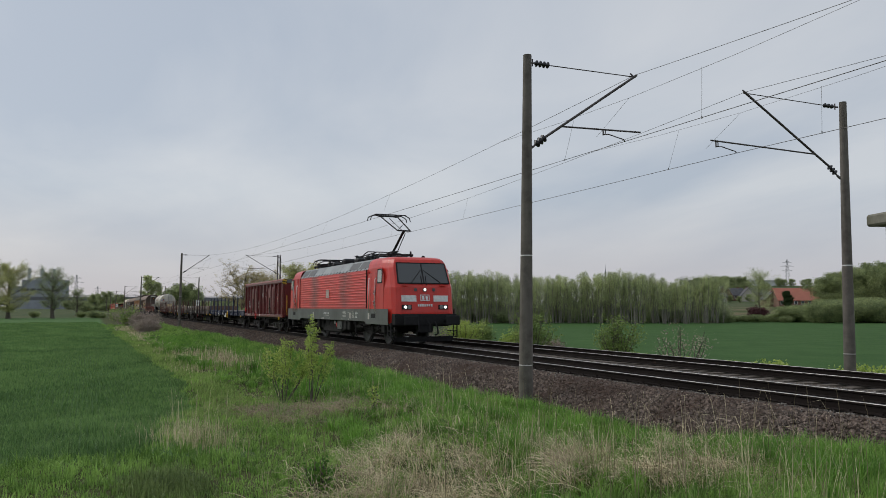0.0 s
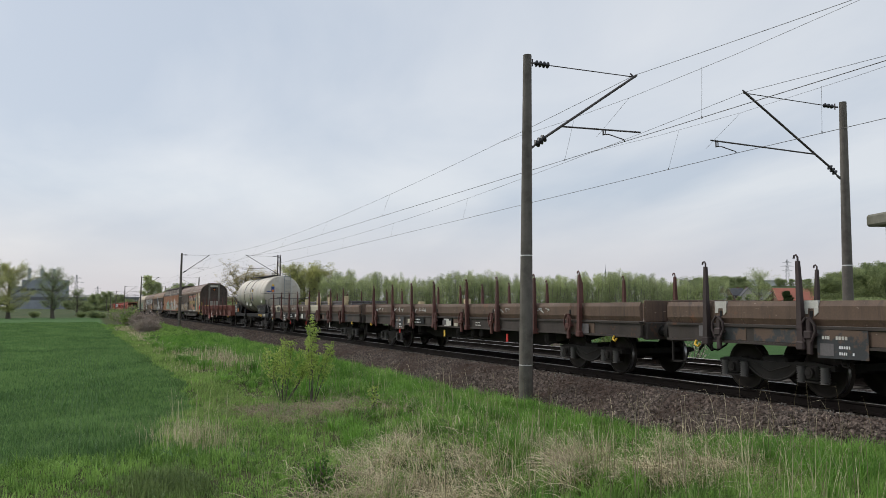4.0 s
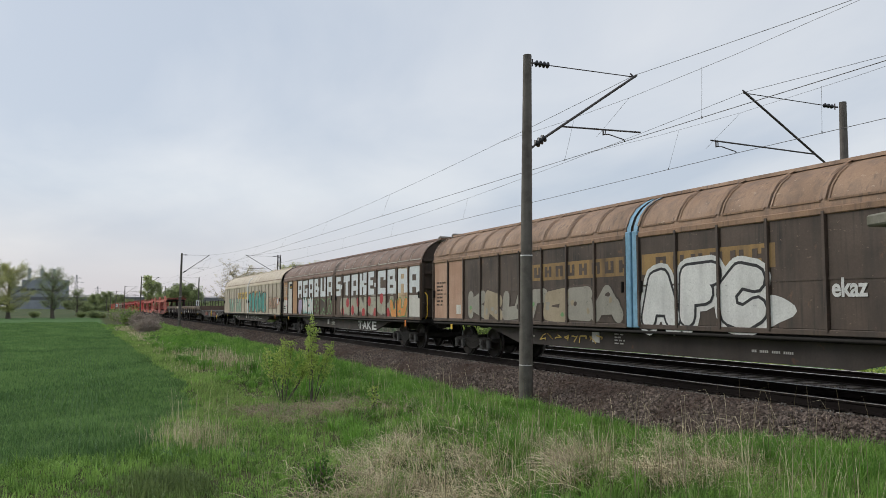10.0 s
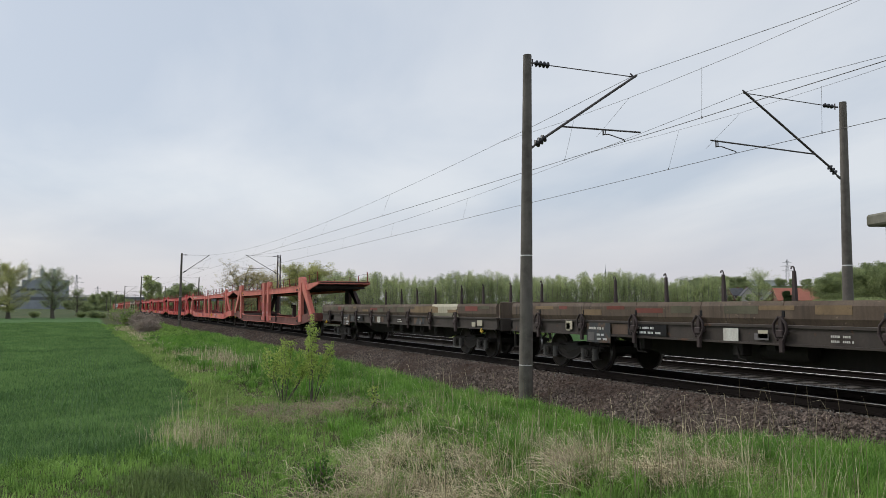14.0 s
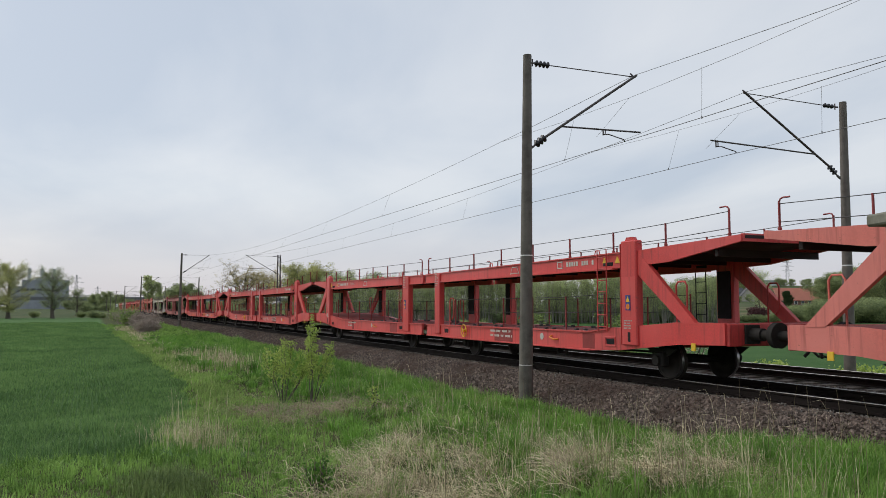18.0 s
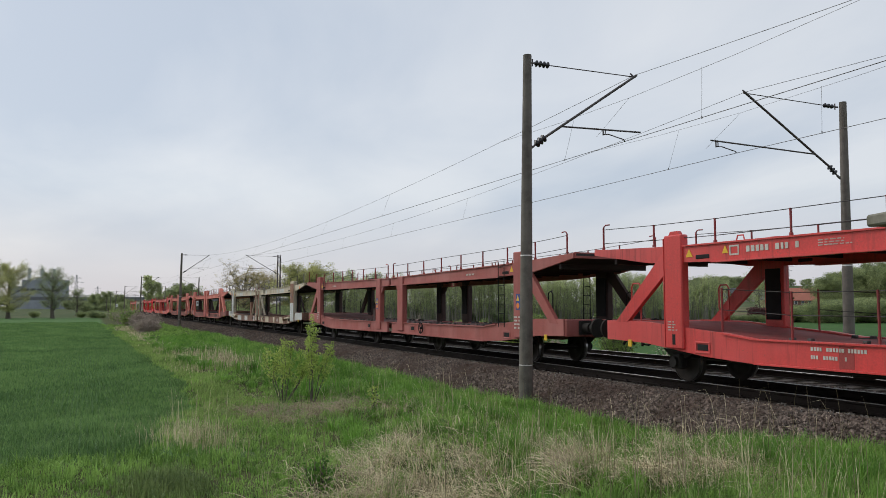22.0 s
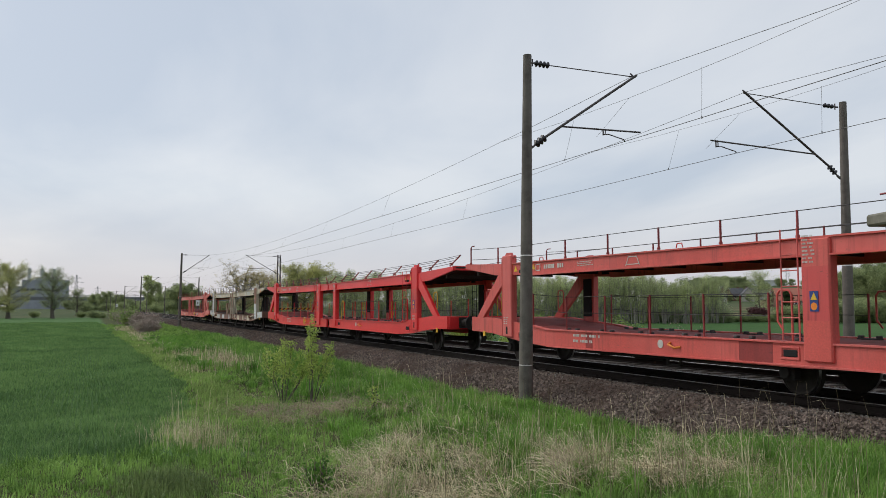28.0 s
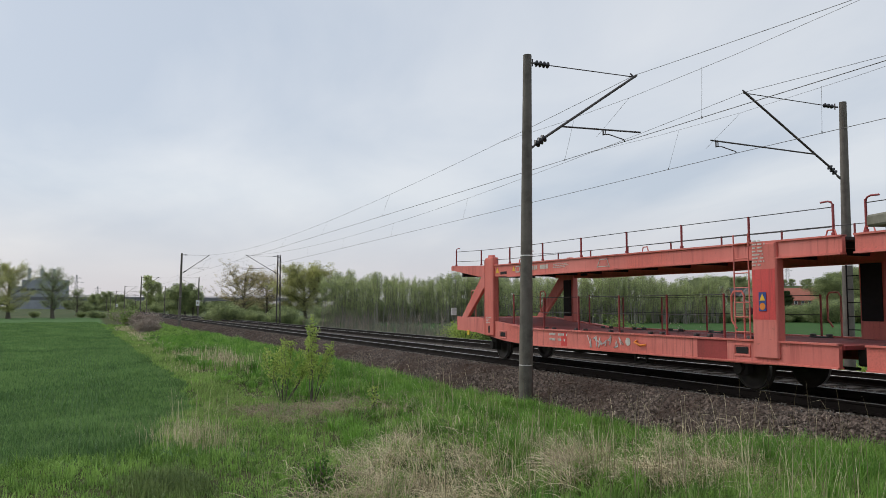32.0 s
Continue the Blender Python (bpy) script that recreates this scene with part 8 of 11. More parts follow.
def carrier(L, label, main, sill, post, deck="deck_dark", style="B", rails="posts", words=1, seed=0, brake=0):
    """A pair of coupled half wagons with an open upper deck."""
    o = thing("car_carrier_wagon", label, "car carrier", "car carriers of the freight train")
    H = L / 2
    r = random.Random(seed)
    sty = {
        "B": dict(e=(-3.87, -3.32), et=3.06, diag=(-1.72, 1.24, .27), m=(-(H - 1.05), -(H - 1.45) + .02), mt=2.72, ax=(-3.1, -(H - 2.8))),
        "A": dict(e=(-4.35, -3.62), et=3.28, diag=(-1.55, 1.10, .42), m=(-(H - .42), -(H - .98)), mt=3.25, ax=(-2.3, -(H - 1.3))),
        "C": dict(e=(-3.25, -2.65), et=3.13, diag=(-1.2, 1.15, .25), m=(-(H - 1.0), -(H - 1.55)), mt=2.76, ax=(-3.4, -(H - 3.4))),
        "W": dict(e=(-3.45, -2.6), et=3.10, diag=None, m=(-(H - .34), -(H - .70)), mt=2.80, ax=(-3.9, -(H - 2.32))),
    }[style]
    cables = []
    front = sty
    for half in (0, 1):
        sty = dict(front)
        if style == "B" and half:
            sty.update(e=(-3.38, -2.84), diag=(-1.30, 1.24, .27), m=(-(H - 1.42), -(H - 2.0)), ax=(-2.7, -(H - 2.7)))
        if style == "W" and half:
            sty.update(e=(-3.44, -2.62), ax=(-2.5, -(H - 2.07)))
        T = (lambda x: x) if half == 0 else (lambda x: -L - x)
        tr = lambda pts: [(T(a), b) for a, b in pts]
        low = [(-.75, 1.27), (-2.1, 1.26), (-4.4, 1.08), (-5.2, .99), (-(H - .25), .97), (-(H - .25), .60), (-(H - 2), .54), (-5.2, .54), (-4.0, .60), (-2.1, .80), (-.75, .84)]
        up = [(-.28, 2.93), (-3.4, 2.82), (-H * .6, 2.79), (-(H - .12), 2.73), (-(H - .12), 2.44), (-H * .6, 2.42), (-4.2, 2.46), (-2.3, 2.52), (-.28, 2.80)]
        for s in (-1, 1):
            ya, yb = sorted((s * 1.36, s * 1.44))
            sb = part("lower_sill", G().prism(tr(low), ya, yb, "y"), M[sill], o)
            part("sill_flange", G().prism(tr([(-4.4, 1.09), (-5.2, 1.0), (-(H - .25), .98), (-(H - .25), .95), (-5.2, .97), (-4.4, 1.06)]), s * 1.40 - .08, s * 1.40 + .08, "y").prism(tr([(-5.2, .56), (-(H - .25), .60), (-(H - .25), .57), (-5.2, .53)]), s * 1.40 - .07, s * 1.40 + .07, "y"), M[main if style == "A" else sill], sb)
            ub = part("upper_beam", G().prism(tr(up), ya, yb, "y"), M[main], o)
            part("beam_flange", G().prism(tr([(-3.4, 2.83), (-(H - .12), 2.74), (-(H - .12), 2.71), (-3.4, 2.80)]), s * 1.40 - .08, s * 1.40 + .07, "y").prism(tr([(-4.2, 2.47), (-(H - .12), 2.45), (-(H - .12), 2.42), (-4.2, 2.44)]), s * 1.40 - .09, s * 1.40 + .07, "y"), M[main], ub)
            pa, pb = sorted((s * 1.30, s * 1.50))
            x0, x1 = sty["e"]
            z0 = .72
            # far-side posts take the dark copy, their inner shade painted in
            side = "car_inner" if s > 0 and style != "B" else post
            if style == "A":
                d = sty["diag"]
                top = 3.3 if s < 0 else 2.78
                g = G().prism(tr([(x0, z0), (x0, min(top, 3.22)), (x0 + .1, min(top, sty["et"])), (x1 + .12, min(top, sty["et"])), (x1 + .32, min(top - .02, 3.16)), (d[0] + .35, d[1] + .05), (d[0] - .15, d[1]), (x1 + .12, 2.55), (x1 + .05, 2.9), (x1 - .08, 2.95), (x1 - .12, z0)]), pa, pb, "y")
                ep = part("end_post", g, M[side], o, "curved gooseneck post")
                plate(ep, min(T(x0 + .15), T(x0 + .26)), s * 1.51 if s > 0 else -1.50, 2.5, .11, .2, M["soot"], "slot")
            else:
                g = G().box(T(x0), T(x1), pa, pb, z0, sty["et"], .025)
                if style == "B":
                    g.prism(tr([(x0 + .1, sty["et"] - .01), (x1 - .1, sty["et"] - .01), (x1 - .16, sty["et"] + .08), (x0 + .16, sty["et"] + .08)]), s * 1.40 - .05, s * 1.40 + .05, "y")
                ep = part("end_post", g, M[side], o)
                if sty["diag"]:
                    dx, dz, w = sty["diag"]
                    part("diagonal_brace", G().prism(tr([(x1, 2.80), (x1, 2.80 - w * 1.9), (dx - w * .75, dz), (dx + w * .75, dz)]), s * 1.40 - .05, s * 1.40 + .05, "y"), M[side], o)
            mx0, mx1 = sty["m"]
            g = G().box(T(mx0), T(mx1), pa, pb, .66, sty["mt"] if s < 0 else 2.72, .025)
            if style == "A" and s < 0:
                g.prism(tr([(mx1 - .02, 3.25), (mx1 - .02, 2.95), (mx1 + .35, 2.95), (mx1 + .45, 3.05), (mx1 + .42, 3.25)]), s * 1.40 - .06, s * 1.40 + .06, "y").prism(tr([(mx1 - .02, .7), (mx1 - .02, 1.3), (mx1 + .2, 1.0), (mx1 + .6, .9), (mx1 + .6, .7)]), s * 1.40 - .05, s * 1.40 + .05, "y")
            if style == "C":
                g.prism(tr([(mx0 + .02, 2.45), (mx0 - .35, 2.45), (mx0 + .02, 2.1)]), s * 1.40 - .05, s * 1.40 + .05, "y")
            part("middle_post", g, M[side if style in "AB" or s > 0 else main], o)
            if style == "W":
                part("middle_brace", G().beam((T(mx1 + .1), s * 1.41, 2.45), (T(mx1 + 1.55), s * 1.41, 1.05), .08, .11, (0, 1, 0)), M[side], o)
                fields = ((-5.4, -6.85), (-8.3, -9.5), (-11.84, -12.22), (-3.55, -5.36)) if half else ((-8.0, -8.45), (-5.5, -6.6), (-9.85, -10.88), (-11.57, -12.24), (-3.9, -4.3))
                for k, (q0, q1) in enumerate(fields):
                    plate(o, min(T(q0), T(q1)), -1.44 if s < 0 else 1.445, .575 if abs(q0) > 5 else .62, abs(q0 - q1), .37, M["post_grey" if half and q0 < -5 else "car_white"], "painted_patch")
                    if s < 0 and abs(q0 - q1) > 1 and q0 < -5:
                        bars(o, T(q1) - .75 if half == 0 else T(q1) - .6, -1.446, .66, .42, .17, 3, M["white"], seed + 61 + k)
                for q0, q1 in ((-6.05, -7.25), (-5.0, -5.15), (-10.4, -10.9)) if half else ((-5.4, -6.6), (-7.0, -7.4), (-10.4, -10.9)):
                    plate(o, min(T(q0), T(q1)), -1.44 if s < 0 else 1.445, 2.47, abs(q0 - q1), .24, M["post_grey"], "painted_patch")
                if s < 0:
                    bp = part("brake_pipe", G().cyl((T(-3.6), -1.50, .94), (T(-5.1), -1.50, .86), .05, n=10), M["car_white"], o, "dirty pale pipe beside the deck's edge")
                    part("drum", G().cyl((T(-4.98), -1.44, .86), (T(-4.98), -1.58, .86), .135, .12, n=16).cyl((T(-4.98), -1.58, .86), (T(-4.98), -1.60, .86), .07, n=12), M["post_rust"], bp, "rusty round drum")
                    if half:
                        fr = G()
                        for q in ((-5.2, -6.02, 2.68, 2.70), (-5.2, -6.02, 2.48, 2.50), (-5.2, -5.23, 2.48, 2.70), (-5.99, -6.02, 2.48, 2.70)):
                            fr.box(T(q[0]), T(q[1]), -1.452, -1.44, q[2], q[3])
                        part("label_frame", fr, M["post_grey"], o, "empty label frame on the beam")
                    if half:
                        part("stub_post", G().box(T(-9.95), T(-10.4), -1.34, -1.18, .9, 1.96, .02), M["post_rust"], o, "rusty stub post on the deck")
            if s < 0 and style == "B":
                fx = .5 * (T(x0) + T(x1))
                part("post_slot", G().box(fx - .05, fx + .05, -1.503, -1.49, .80, 1.02, .02), M["soot"], ep)
                bars(ep, fx - .17, -1.502, 1.08, .3, .22, 4, M["old_white"], seed + 31 + half)
                part("post_edge", G().box(min(T(x0), T(x1)) - .012, min(T(x0), T(x1)) + .004, -1.508, -1.30, .74, sty["et"] - .06), M[main], ep)
                if not (rails == "folded"):
                    for q0, q1 in ((-11.95, -12.75), (-6.98, -7.26)) if half else ((-9.0, -10.1), (-5.0, -5.5)):
                        part("repainted_field", G().box(T(q0), T(q1), -1.4435, -1.438, .585, .945), M["car_red" if main == "car_salmon" and q0 > -8 else "deck_red"], sb, "repainted darker red field")
            # a black sheet on each post's inner face paints the open channel's shade
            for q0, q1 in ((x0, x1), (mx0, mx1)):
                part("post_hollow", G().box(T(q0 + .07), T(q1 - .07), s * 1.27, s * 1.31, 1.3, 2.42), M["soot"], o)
            part("beam_slot", G().box(T(x0 - .55) - .2, T(x0 - .55) + .2, s * 1.355, s * 1.452, 2.52, 2.62, .02), M["soot"], ub)
            # slots in the sill beside the posts
            for xx in (x0 - .5, mx0 + (.9 if style == "B" else 1.5)):
                part("sill_slot", G().box(T(xx) - .17, T(xx) + .17, s * 1.355, s * 1.452, .70, .86, .03), M["soot"], sb)
                if s < 0:
                    a_, c_, rm = T(xx) - .205, T(xx) + .205, G()
                    for q in ((a_, c_, .665, .70), (a_, c_, .86, .895), (a_, a_ + .035, .70, .86), (c_ - .035, c_, .70, .86)):
                        rm.box(q[0], q[1], -1.458, -1.438, q[2], q[3], .006)
                    part("slot_rim", rm, M[main if style == "B" else sill], sb)
            if style in "BC":
                lx = x0 - .55
            else:
                lx = x0 - .45
            if style == "B" and half:
                lx = mx1 + .42
            if style == "A":
                lx = mx1 + (.46 if s < 0 else 1.3)
            if style == "W":
                lx = -2.08 if half else mx1 + (1.7 if s < 0 else 1.2)
            lad = G()
            for e in (0, .36):
                lad.cyl((T(lx - e), s * 1.49, 1.0), (T(lx - e), s * 1.49, 2.92), .014, n=6)
            for k in range(7):
                z = 1.12 + k * .27
                lad.cyl((T(lx), s * 1.49, z), (T(lx - .36), s * 1.49, z), .011, n=5)
            if style in "BC" or (half == (1 if s < 0 else 0) if style == "A" else not half or s < 0):
                part("ladder", lad, M[("soot" if s > 0 else post) if style in "AB" else "grey_post" if s < 0 and style == "W" else "soot"], o)
            # railings of both decks
            z_up = lambda x: float(np.interp(x, [-H, -H * .6, -3.4, -.28], [2.74, 2.80, 2.83, 2.94]))
            xs = np.linspace(-.6, -(H - .3), 9)
            hgt, rw = (.56, .018) if style == "W" else (.52, .011)
            if rails == "posts":
                for i, x in enumerate(xs):
                    hh = hgt * (.92 if i % 8 else 1.0)
                    part("rail_post", G().box(T(x) - rw, T(x) + rw, s * 1.40 - .02, s * 1.40 + .02, z_up(x), z_up(x) + hh).box(T(x) - .03, T(x) + .03, s * 1.40 - .03, s * 1.40 + .03, z_up(x), z_up(x) + .05, .008), M["grey_post" if style == "W" else "rail_red"], o)
                    if i in (2, 5, 8):
                        part("cable_eye", G().tube([(T(x - .55), s * 1.4, z_up(x)), (T(x - .58), s * 1.4, z_up(x) + .09), (T(x - .72), s * 1.4, z_up(x) + .09), (T(x - .75), s * 1.4, z_up(x))], .014, 5), M[main], o)
                for q in (1.0, .32):
                    cables.append([(T(x), s * 1.4, z_up(x) + hgt * .92 * q - .012) for x in xs])
                for q in (0, 8) if style != "W" else ():
                    e = -1 if q == 0 else 1
                    part("rail_hoop", G().tube([(T(xs[q]), s * 1.40, z_up(xs[q]) + .0), (T(xs[q]), s * 1.40, z_up(xs[q]) + .50), (T(xs[q] + e * .03), s * 1.40, z_up(xs[q]) + .55), (T(xs[q] + e * .09), s * 1.40, z_up(xs[q]) + .57), (T(xs[q] + e * .24), s * 1.40, z_up(xs[q]) + .565)], .016, 6), M["grey_post" if style == "W" else "rail_red"], o)
            else:
                for i, x in enumerate(xs):
                    part("folded_rail_post", G().beam((T(x), s * 1.38, z_up(x) + .05), (T(x + .62), s * 1.30, z_up(x) + .36), .034, .034).tube([(T(x), s * 1.4, z_up(x)), (T(x - .03), s * 1.4, z_up(x) + .12), (T(x + .2), s * 1.4, z_up(x) + .12), (T(x + .22), s * 1.4, z_up(x))], .016, 5), M["rail_red"], o)
                for q in (.2, .5, .8, 1.0):
                    cables.append([(T(x + .62 * q), s * (1.38 - .08 * q), z_up(x) + .05 + .31 * q) for x in xs])
            if style == "B":
                lo = np.linspace(x0 - .9, mx1 + .9, 6)
                for x in lo:
                    z = float(np.interp(-x, [4.4, 5.2, H], [1.08, .99, .97]))
                    part("lower_rail_post", G().box(T(x) - .016, T(x) + .016, s * 1.30 - .02, s * 1.30 + .02, z, z + .86, .006), M["car_bright" if rails == "folded" else "rail_red"], o)
                for q in (.84, .44):
                    cables.append([(T(x), s * 1.30, float(np.interp(-x, [4.4, 5.2, H], [1.08, .99, .97])) + q) for x in lo])
                for x in (x1 + 1.05, mx1 + .4):
                    z = 1.2 if x > -4 else .97
                    part("lower_hoop", G().tube([(T(x), s * 1.28, z), (T(x), s * 1.28, z + .82), (T(x + .06), s * 1.28, z + .9), (T(x + .26), s * 1.28, z + .9), (T(x + .32), s * 1.28, z + .82), (T(x + .32), s * 1.28, z + .35), (T(x + .2), s * 1.28, z + .2)], .02, 6), M["yellow" if rails == "folded" else main], o)
            else:
                part("lower_hoop", G().tube([(T(-1.5), s * 1.28, 1.2), (T(-1.5), s * 1.28, 1.9), (T(-1.58), s * 1.28, 2.0), (T(-1.72), s * 1.28, 1.95), (T(-1.74), s * 1.28, 1.2)], .018, 6), M["soot"], o)
        # decks
        dz = -.17 if style in "AW" else 0
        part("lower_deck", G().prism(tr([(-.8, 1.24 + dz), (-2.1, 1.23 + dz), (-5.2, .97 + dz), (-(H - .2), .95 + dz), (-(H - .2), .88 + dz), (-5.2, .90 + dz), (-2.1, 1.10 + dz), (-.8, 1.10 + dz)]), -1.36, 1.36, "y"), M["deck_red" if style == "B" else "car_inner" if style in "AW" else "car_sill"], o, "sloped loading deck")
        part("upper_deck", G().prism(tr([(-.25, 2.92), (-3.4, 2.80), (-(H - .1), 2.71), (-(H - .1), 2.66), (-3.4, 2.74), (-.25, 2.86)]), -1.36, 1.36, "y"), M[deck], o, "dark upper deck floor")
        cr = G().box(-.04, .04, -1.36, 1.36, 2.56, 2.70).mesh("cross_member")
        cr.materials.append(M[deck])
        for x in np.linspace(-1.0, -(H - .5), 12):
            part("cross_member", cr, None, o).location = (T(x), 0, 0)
        part("end_gate", G().box(T(-.32), T(-.26), -1.40, 1.40, 2.80, 2.95), M[main], o)
        part("headstock", G().box(T(-.78), T(-.68), -1.40, 1.40, .82, 1.26, .02), M[sill], o)
        wc = G().box(-.24, .24, -.07, .07, .955, .985, .008).box(-.24, -.15, -.05, .05, .985, 1.035, .01).box(.15, .24, -.05, .05, .985, 1.035, .01).mesh("wheel_chock")
        wc.materials.append(M["steel_grey"])
        for x in np.linspace(-6.0, -(H - 2.2), 6):
            for y in (-1.15, 1.05):
                part("wheel_chock", wc, None, o).location = (T(x + (.5 if y > 0 else 0)), y, dz)
        for ax in sty["ax"]:
            for y in (-.75, .75):
                wheel(o, T(ax), y, .42)
            part("axle", G().cyl((T(ax), -.7, .42), (T(ax), .7, .42), .08, n=8), M["black"], o)
            for s in (-1, 1):
                part("axle_guard", G().box(T(ax) - .16, T(ax) + .16, s * .93, s * 1.13, .28, .6, .03).prism([(T(ax) - .5, .68), (T(ax) + .5, .68), (T(ax) + .22, .5), (T(ax) - .22, .5)], s * 1.0 - .03, s * 1.0 + .03, "y").cyl((T(ax), s * 1.1, .42), (T(ax), s * 1.2, .42), .11, n=12), M["black"], o)
        # brake gear under the floor
        gx = T(-(H * .5 + .6))
        g = G().cyl((gx - .5, -.55, .50), (gx + .5, -.55, .50), .15, n=12).box(gx - 1.6, gx - 1.2, -.9, -.5, .40, .62, .03)
        g.tube([(T(-3.0), -.95, .52), (gx, -1.0, .46), (T(-(H - 1.5)), -.95, .52)], .022, 5).tube([(T(-2.6), .2, .48), (T(-(H - 1.2)), .25, .46)], .03, 5)
        g.box(gx + 1.3, gx + 1.36, -1.2, -1.16, .34, .62).box(gx + 1.7, gx + 1.76, -1.2, -1.16, .34, .62).box(gx + 1.3, gx + 1.76, -1.2, -1.0, .34, .37)
        part("brake_gear", g, M["black"], o, "pipes, cylinder and footstep under the floor")
        # markings
        y = -1.445
        e = min(T(-(H * .5)), T(-(H * .5 + 2.6)))
        if style == "B":
            if words and (half or rails == "posts"):
                bars(o, T(-6.44) if half else e, y, .68, 1.15 if half else 1.6, .27, 2, M["old_white"], seed + half, big=True)
                lx = T(-4.66) if half else T(-6.6)
                if half:
                    bars(o, T(-6.66), y, 2.58, .75, .13, 3, M["old_white"], seed + 8)
                fr = G()
                for a in ((0, .24, 0, .03), (0, .24, .16, .19), (0, .03, 0, .19), (.21, .24, 0, .19)):
                    fr.box(lx + a[0], lx + a[1], y - .004, y, 2.55 + a[2], 2.55 + a[3])
                part("emblem", fr, M["old_white"], o, "plain pale framed emblem")
                bars(o, lx + .42, y, 2.54, 1.42, .24, 1, M["old_white"], seed + 5, big=True)
            tx = min(T(-8.6), T(-9.1))
            part("deck_symbol", G().beam((tx, y - .003, 2.5), (tx + .12, y - .003, 2.72), .02, .004, (0, 1, 0)).beam((tx + .5, y - .003, 2.5), (tx + .38, y - .003, 2.72), .02, .004, (0, 1, 0)).beam((tx, y - .003, 2.53), (tx + .5, y - .003, 2.53), .02, .004, (0, 1, 0)).beam((tx + .1, y - .003, 2.70), (tx + .4, y - .003, 2.70), .02, .004, (0, 1, 0)), M["old_white"], o)
            mk = (-9.74 if half else -7.4) if rails == "posts" else -(H - 4.6)
            dk = -.32 if half else .5
            part("round_mark", G().cyl((T(mk), y, .80), (T(mk), y - .006, .80), .09, n=14), M["old_white"], o)
            part("wire_hook", G().tube([(T(mk + dk), y, .84), (T(mk + dk), y - .07, .8), (T(mk + dk) + .2, y - .07, .74), (T(mk + dk) + .3, y, .76)], .025, 6), M["orange"], o, "orange rope hook")
            part("warning_triangle", G().prism([(T(-4.55) - .08, 2.6), (T(-4.55) + .08, 2.6), (T(-4.55), 2.75)], y - .005, y, "y"), M["yellow"], o)
        wx = T(sty["e"][0] + .16) if half == 0 else T(sty["m"][1] - .16 if style == "B" else sty["e"][1] - .16)
        if style == "C" and half:
            wx = T(sty["m"][1] - .12)
        if style != "A":
            for wz in ((2.50, .84) if half else (2.05,)) if style == "W" else (1.5,):
                warning(o, wx + .02, -1.509, wz, {"B": .17, "C": .22, "W": .18}[style])
        part("beam_triangle", G().prism([(T(x0 - .18) - .1, 2.58), (T(x0 - .18) + .1, 2.58), (T(x0 - .18), 2.74)], -1.452, -1.44, "y"), M["yellow"], o)
        if style == "W":
            a, c = sorted((T(x0 + .01), T(x1 - .01)))
            part("grey_field", G().box(a, c, -1.504, -1.499, .74, 2.9 if half else 1.82), M["post_grey"], o, "pale grey painted face of the post")
            if not half:
                part("rust_field", G().box(a, c, -1.504, -1.499, 1.822, 2.96), M["post_rust"], o, "rusted brown upper part of the post")
            a, c = sorted((T(mx0 + .02), T(mx1 - .02)))
            part("rust_field", G().box(a, c, -1.504, -1.499, .86, 2.74), M["post_peel"], o, "rusted brown face of the post")
            part("end_panel", G().prism(tr([(-.78, .865), (-2.1, .825), (-2.48, .785), (-2.48, 1.20), (-2.1, 1.245), (-.78, 1.255)]), -1.448, -1.442, "y"), M["post_grey"], o)
            part("danger_triangle", G().prism([(T(-1.38) - .13, 2.62), (T(-1.38) + .13, 2.62), (T(-1.38), 2.83)], -1.448, -1.44, "y"), M["orange"], o)
        if style in "CW":
            bars(o, min(T(x0 + .06), T(x1 - .06)), -1.506, 1.85 if style == "W" and half else .95, .42, .4, 4, M["white" if style == "W" else "old_white"], seed + 19 + half)
            bars(o, min(T(-5.4), T(-6.4)), -1.446, 2.55, .8, .12, 1, M["old_white"], seed + 23)
        if style == "B":
            a, c = sorted((T(sty["e"][0] + .03), T(sty["e"][1] - .03))) if half == 0 else sorted((T(sty["m"][0] + .03), T(sty["m"][1] - .03)))
            part("red_field", G().box(a, c, -1.503, -1.499, 1.35, 2.25), M["car_red"], o, "fresher red painted field")
        if style == "A":
            a, c = sorted((T(sty["m"][0] + .02), T(sty["m"][1] - .02)))
            part("pink_field", G().box(a, c, -1.5035, -1.499, .72, 1.88), M["car_pink"], o, "pinkish repainted lower part of the post")
            bars(o, a + .08, -1.504, 1.0, .34, .34, 4, M["old_white"], seed + 41 + half)
            part("red_field", G().box(T(sty["e"][0] + .10), T(sty["e"][0] + .36), -1.508, -1.502, 1.16, 1.36), M["car_red"], o)
            bars(o, min(T(sty["e"][0] + .1), T(sty["e"][1] - .2)), -1.512, 1.4, .38, .7, 5, M["old_white"], seed + 9 + half)
        elif style == "B":
            bars(o, min(T(sty["m"][0] + .05), T(sty["m"][1] - .05)), -1.505, 2.3, .3, .5, 8, M["old_white"], seed + 9 + half)
        part("lever_plate", G().box(T(-1.6) - .06, T(-1.6) + .06, -1.46, -1.44, .70, .85), M["yellow"], o)
        if rails == "folded" and half:
            hand_brake(o, T(-(H - 4.5)), -1.50, .82, .19, "yellow")
            eb = part("end_barrier", G().box(-L + 1.58, -L + 1.62, -1.25, 1.25, 1.40, 1.54), M["yellow"], o, "black and yellow striped barrier")
            for k in range(9):
                q = -1.25 + k * .28
                part("stripe", G().prism([(q, 1.405), (q + .13, 1.405), (q + .25, 1.535), (q + .12, 1.535)], -L + 1.615, -L + 1.626), M["black"], eb)
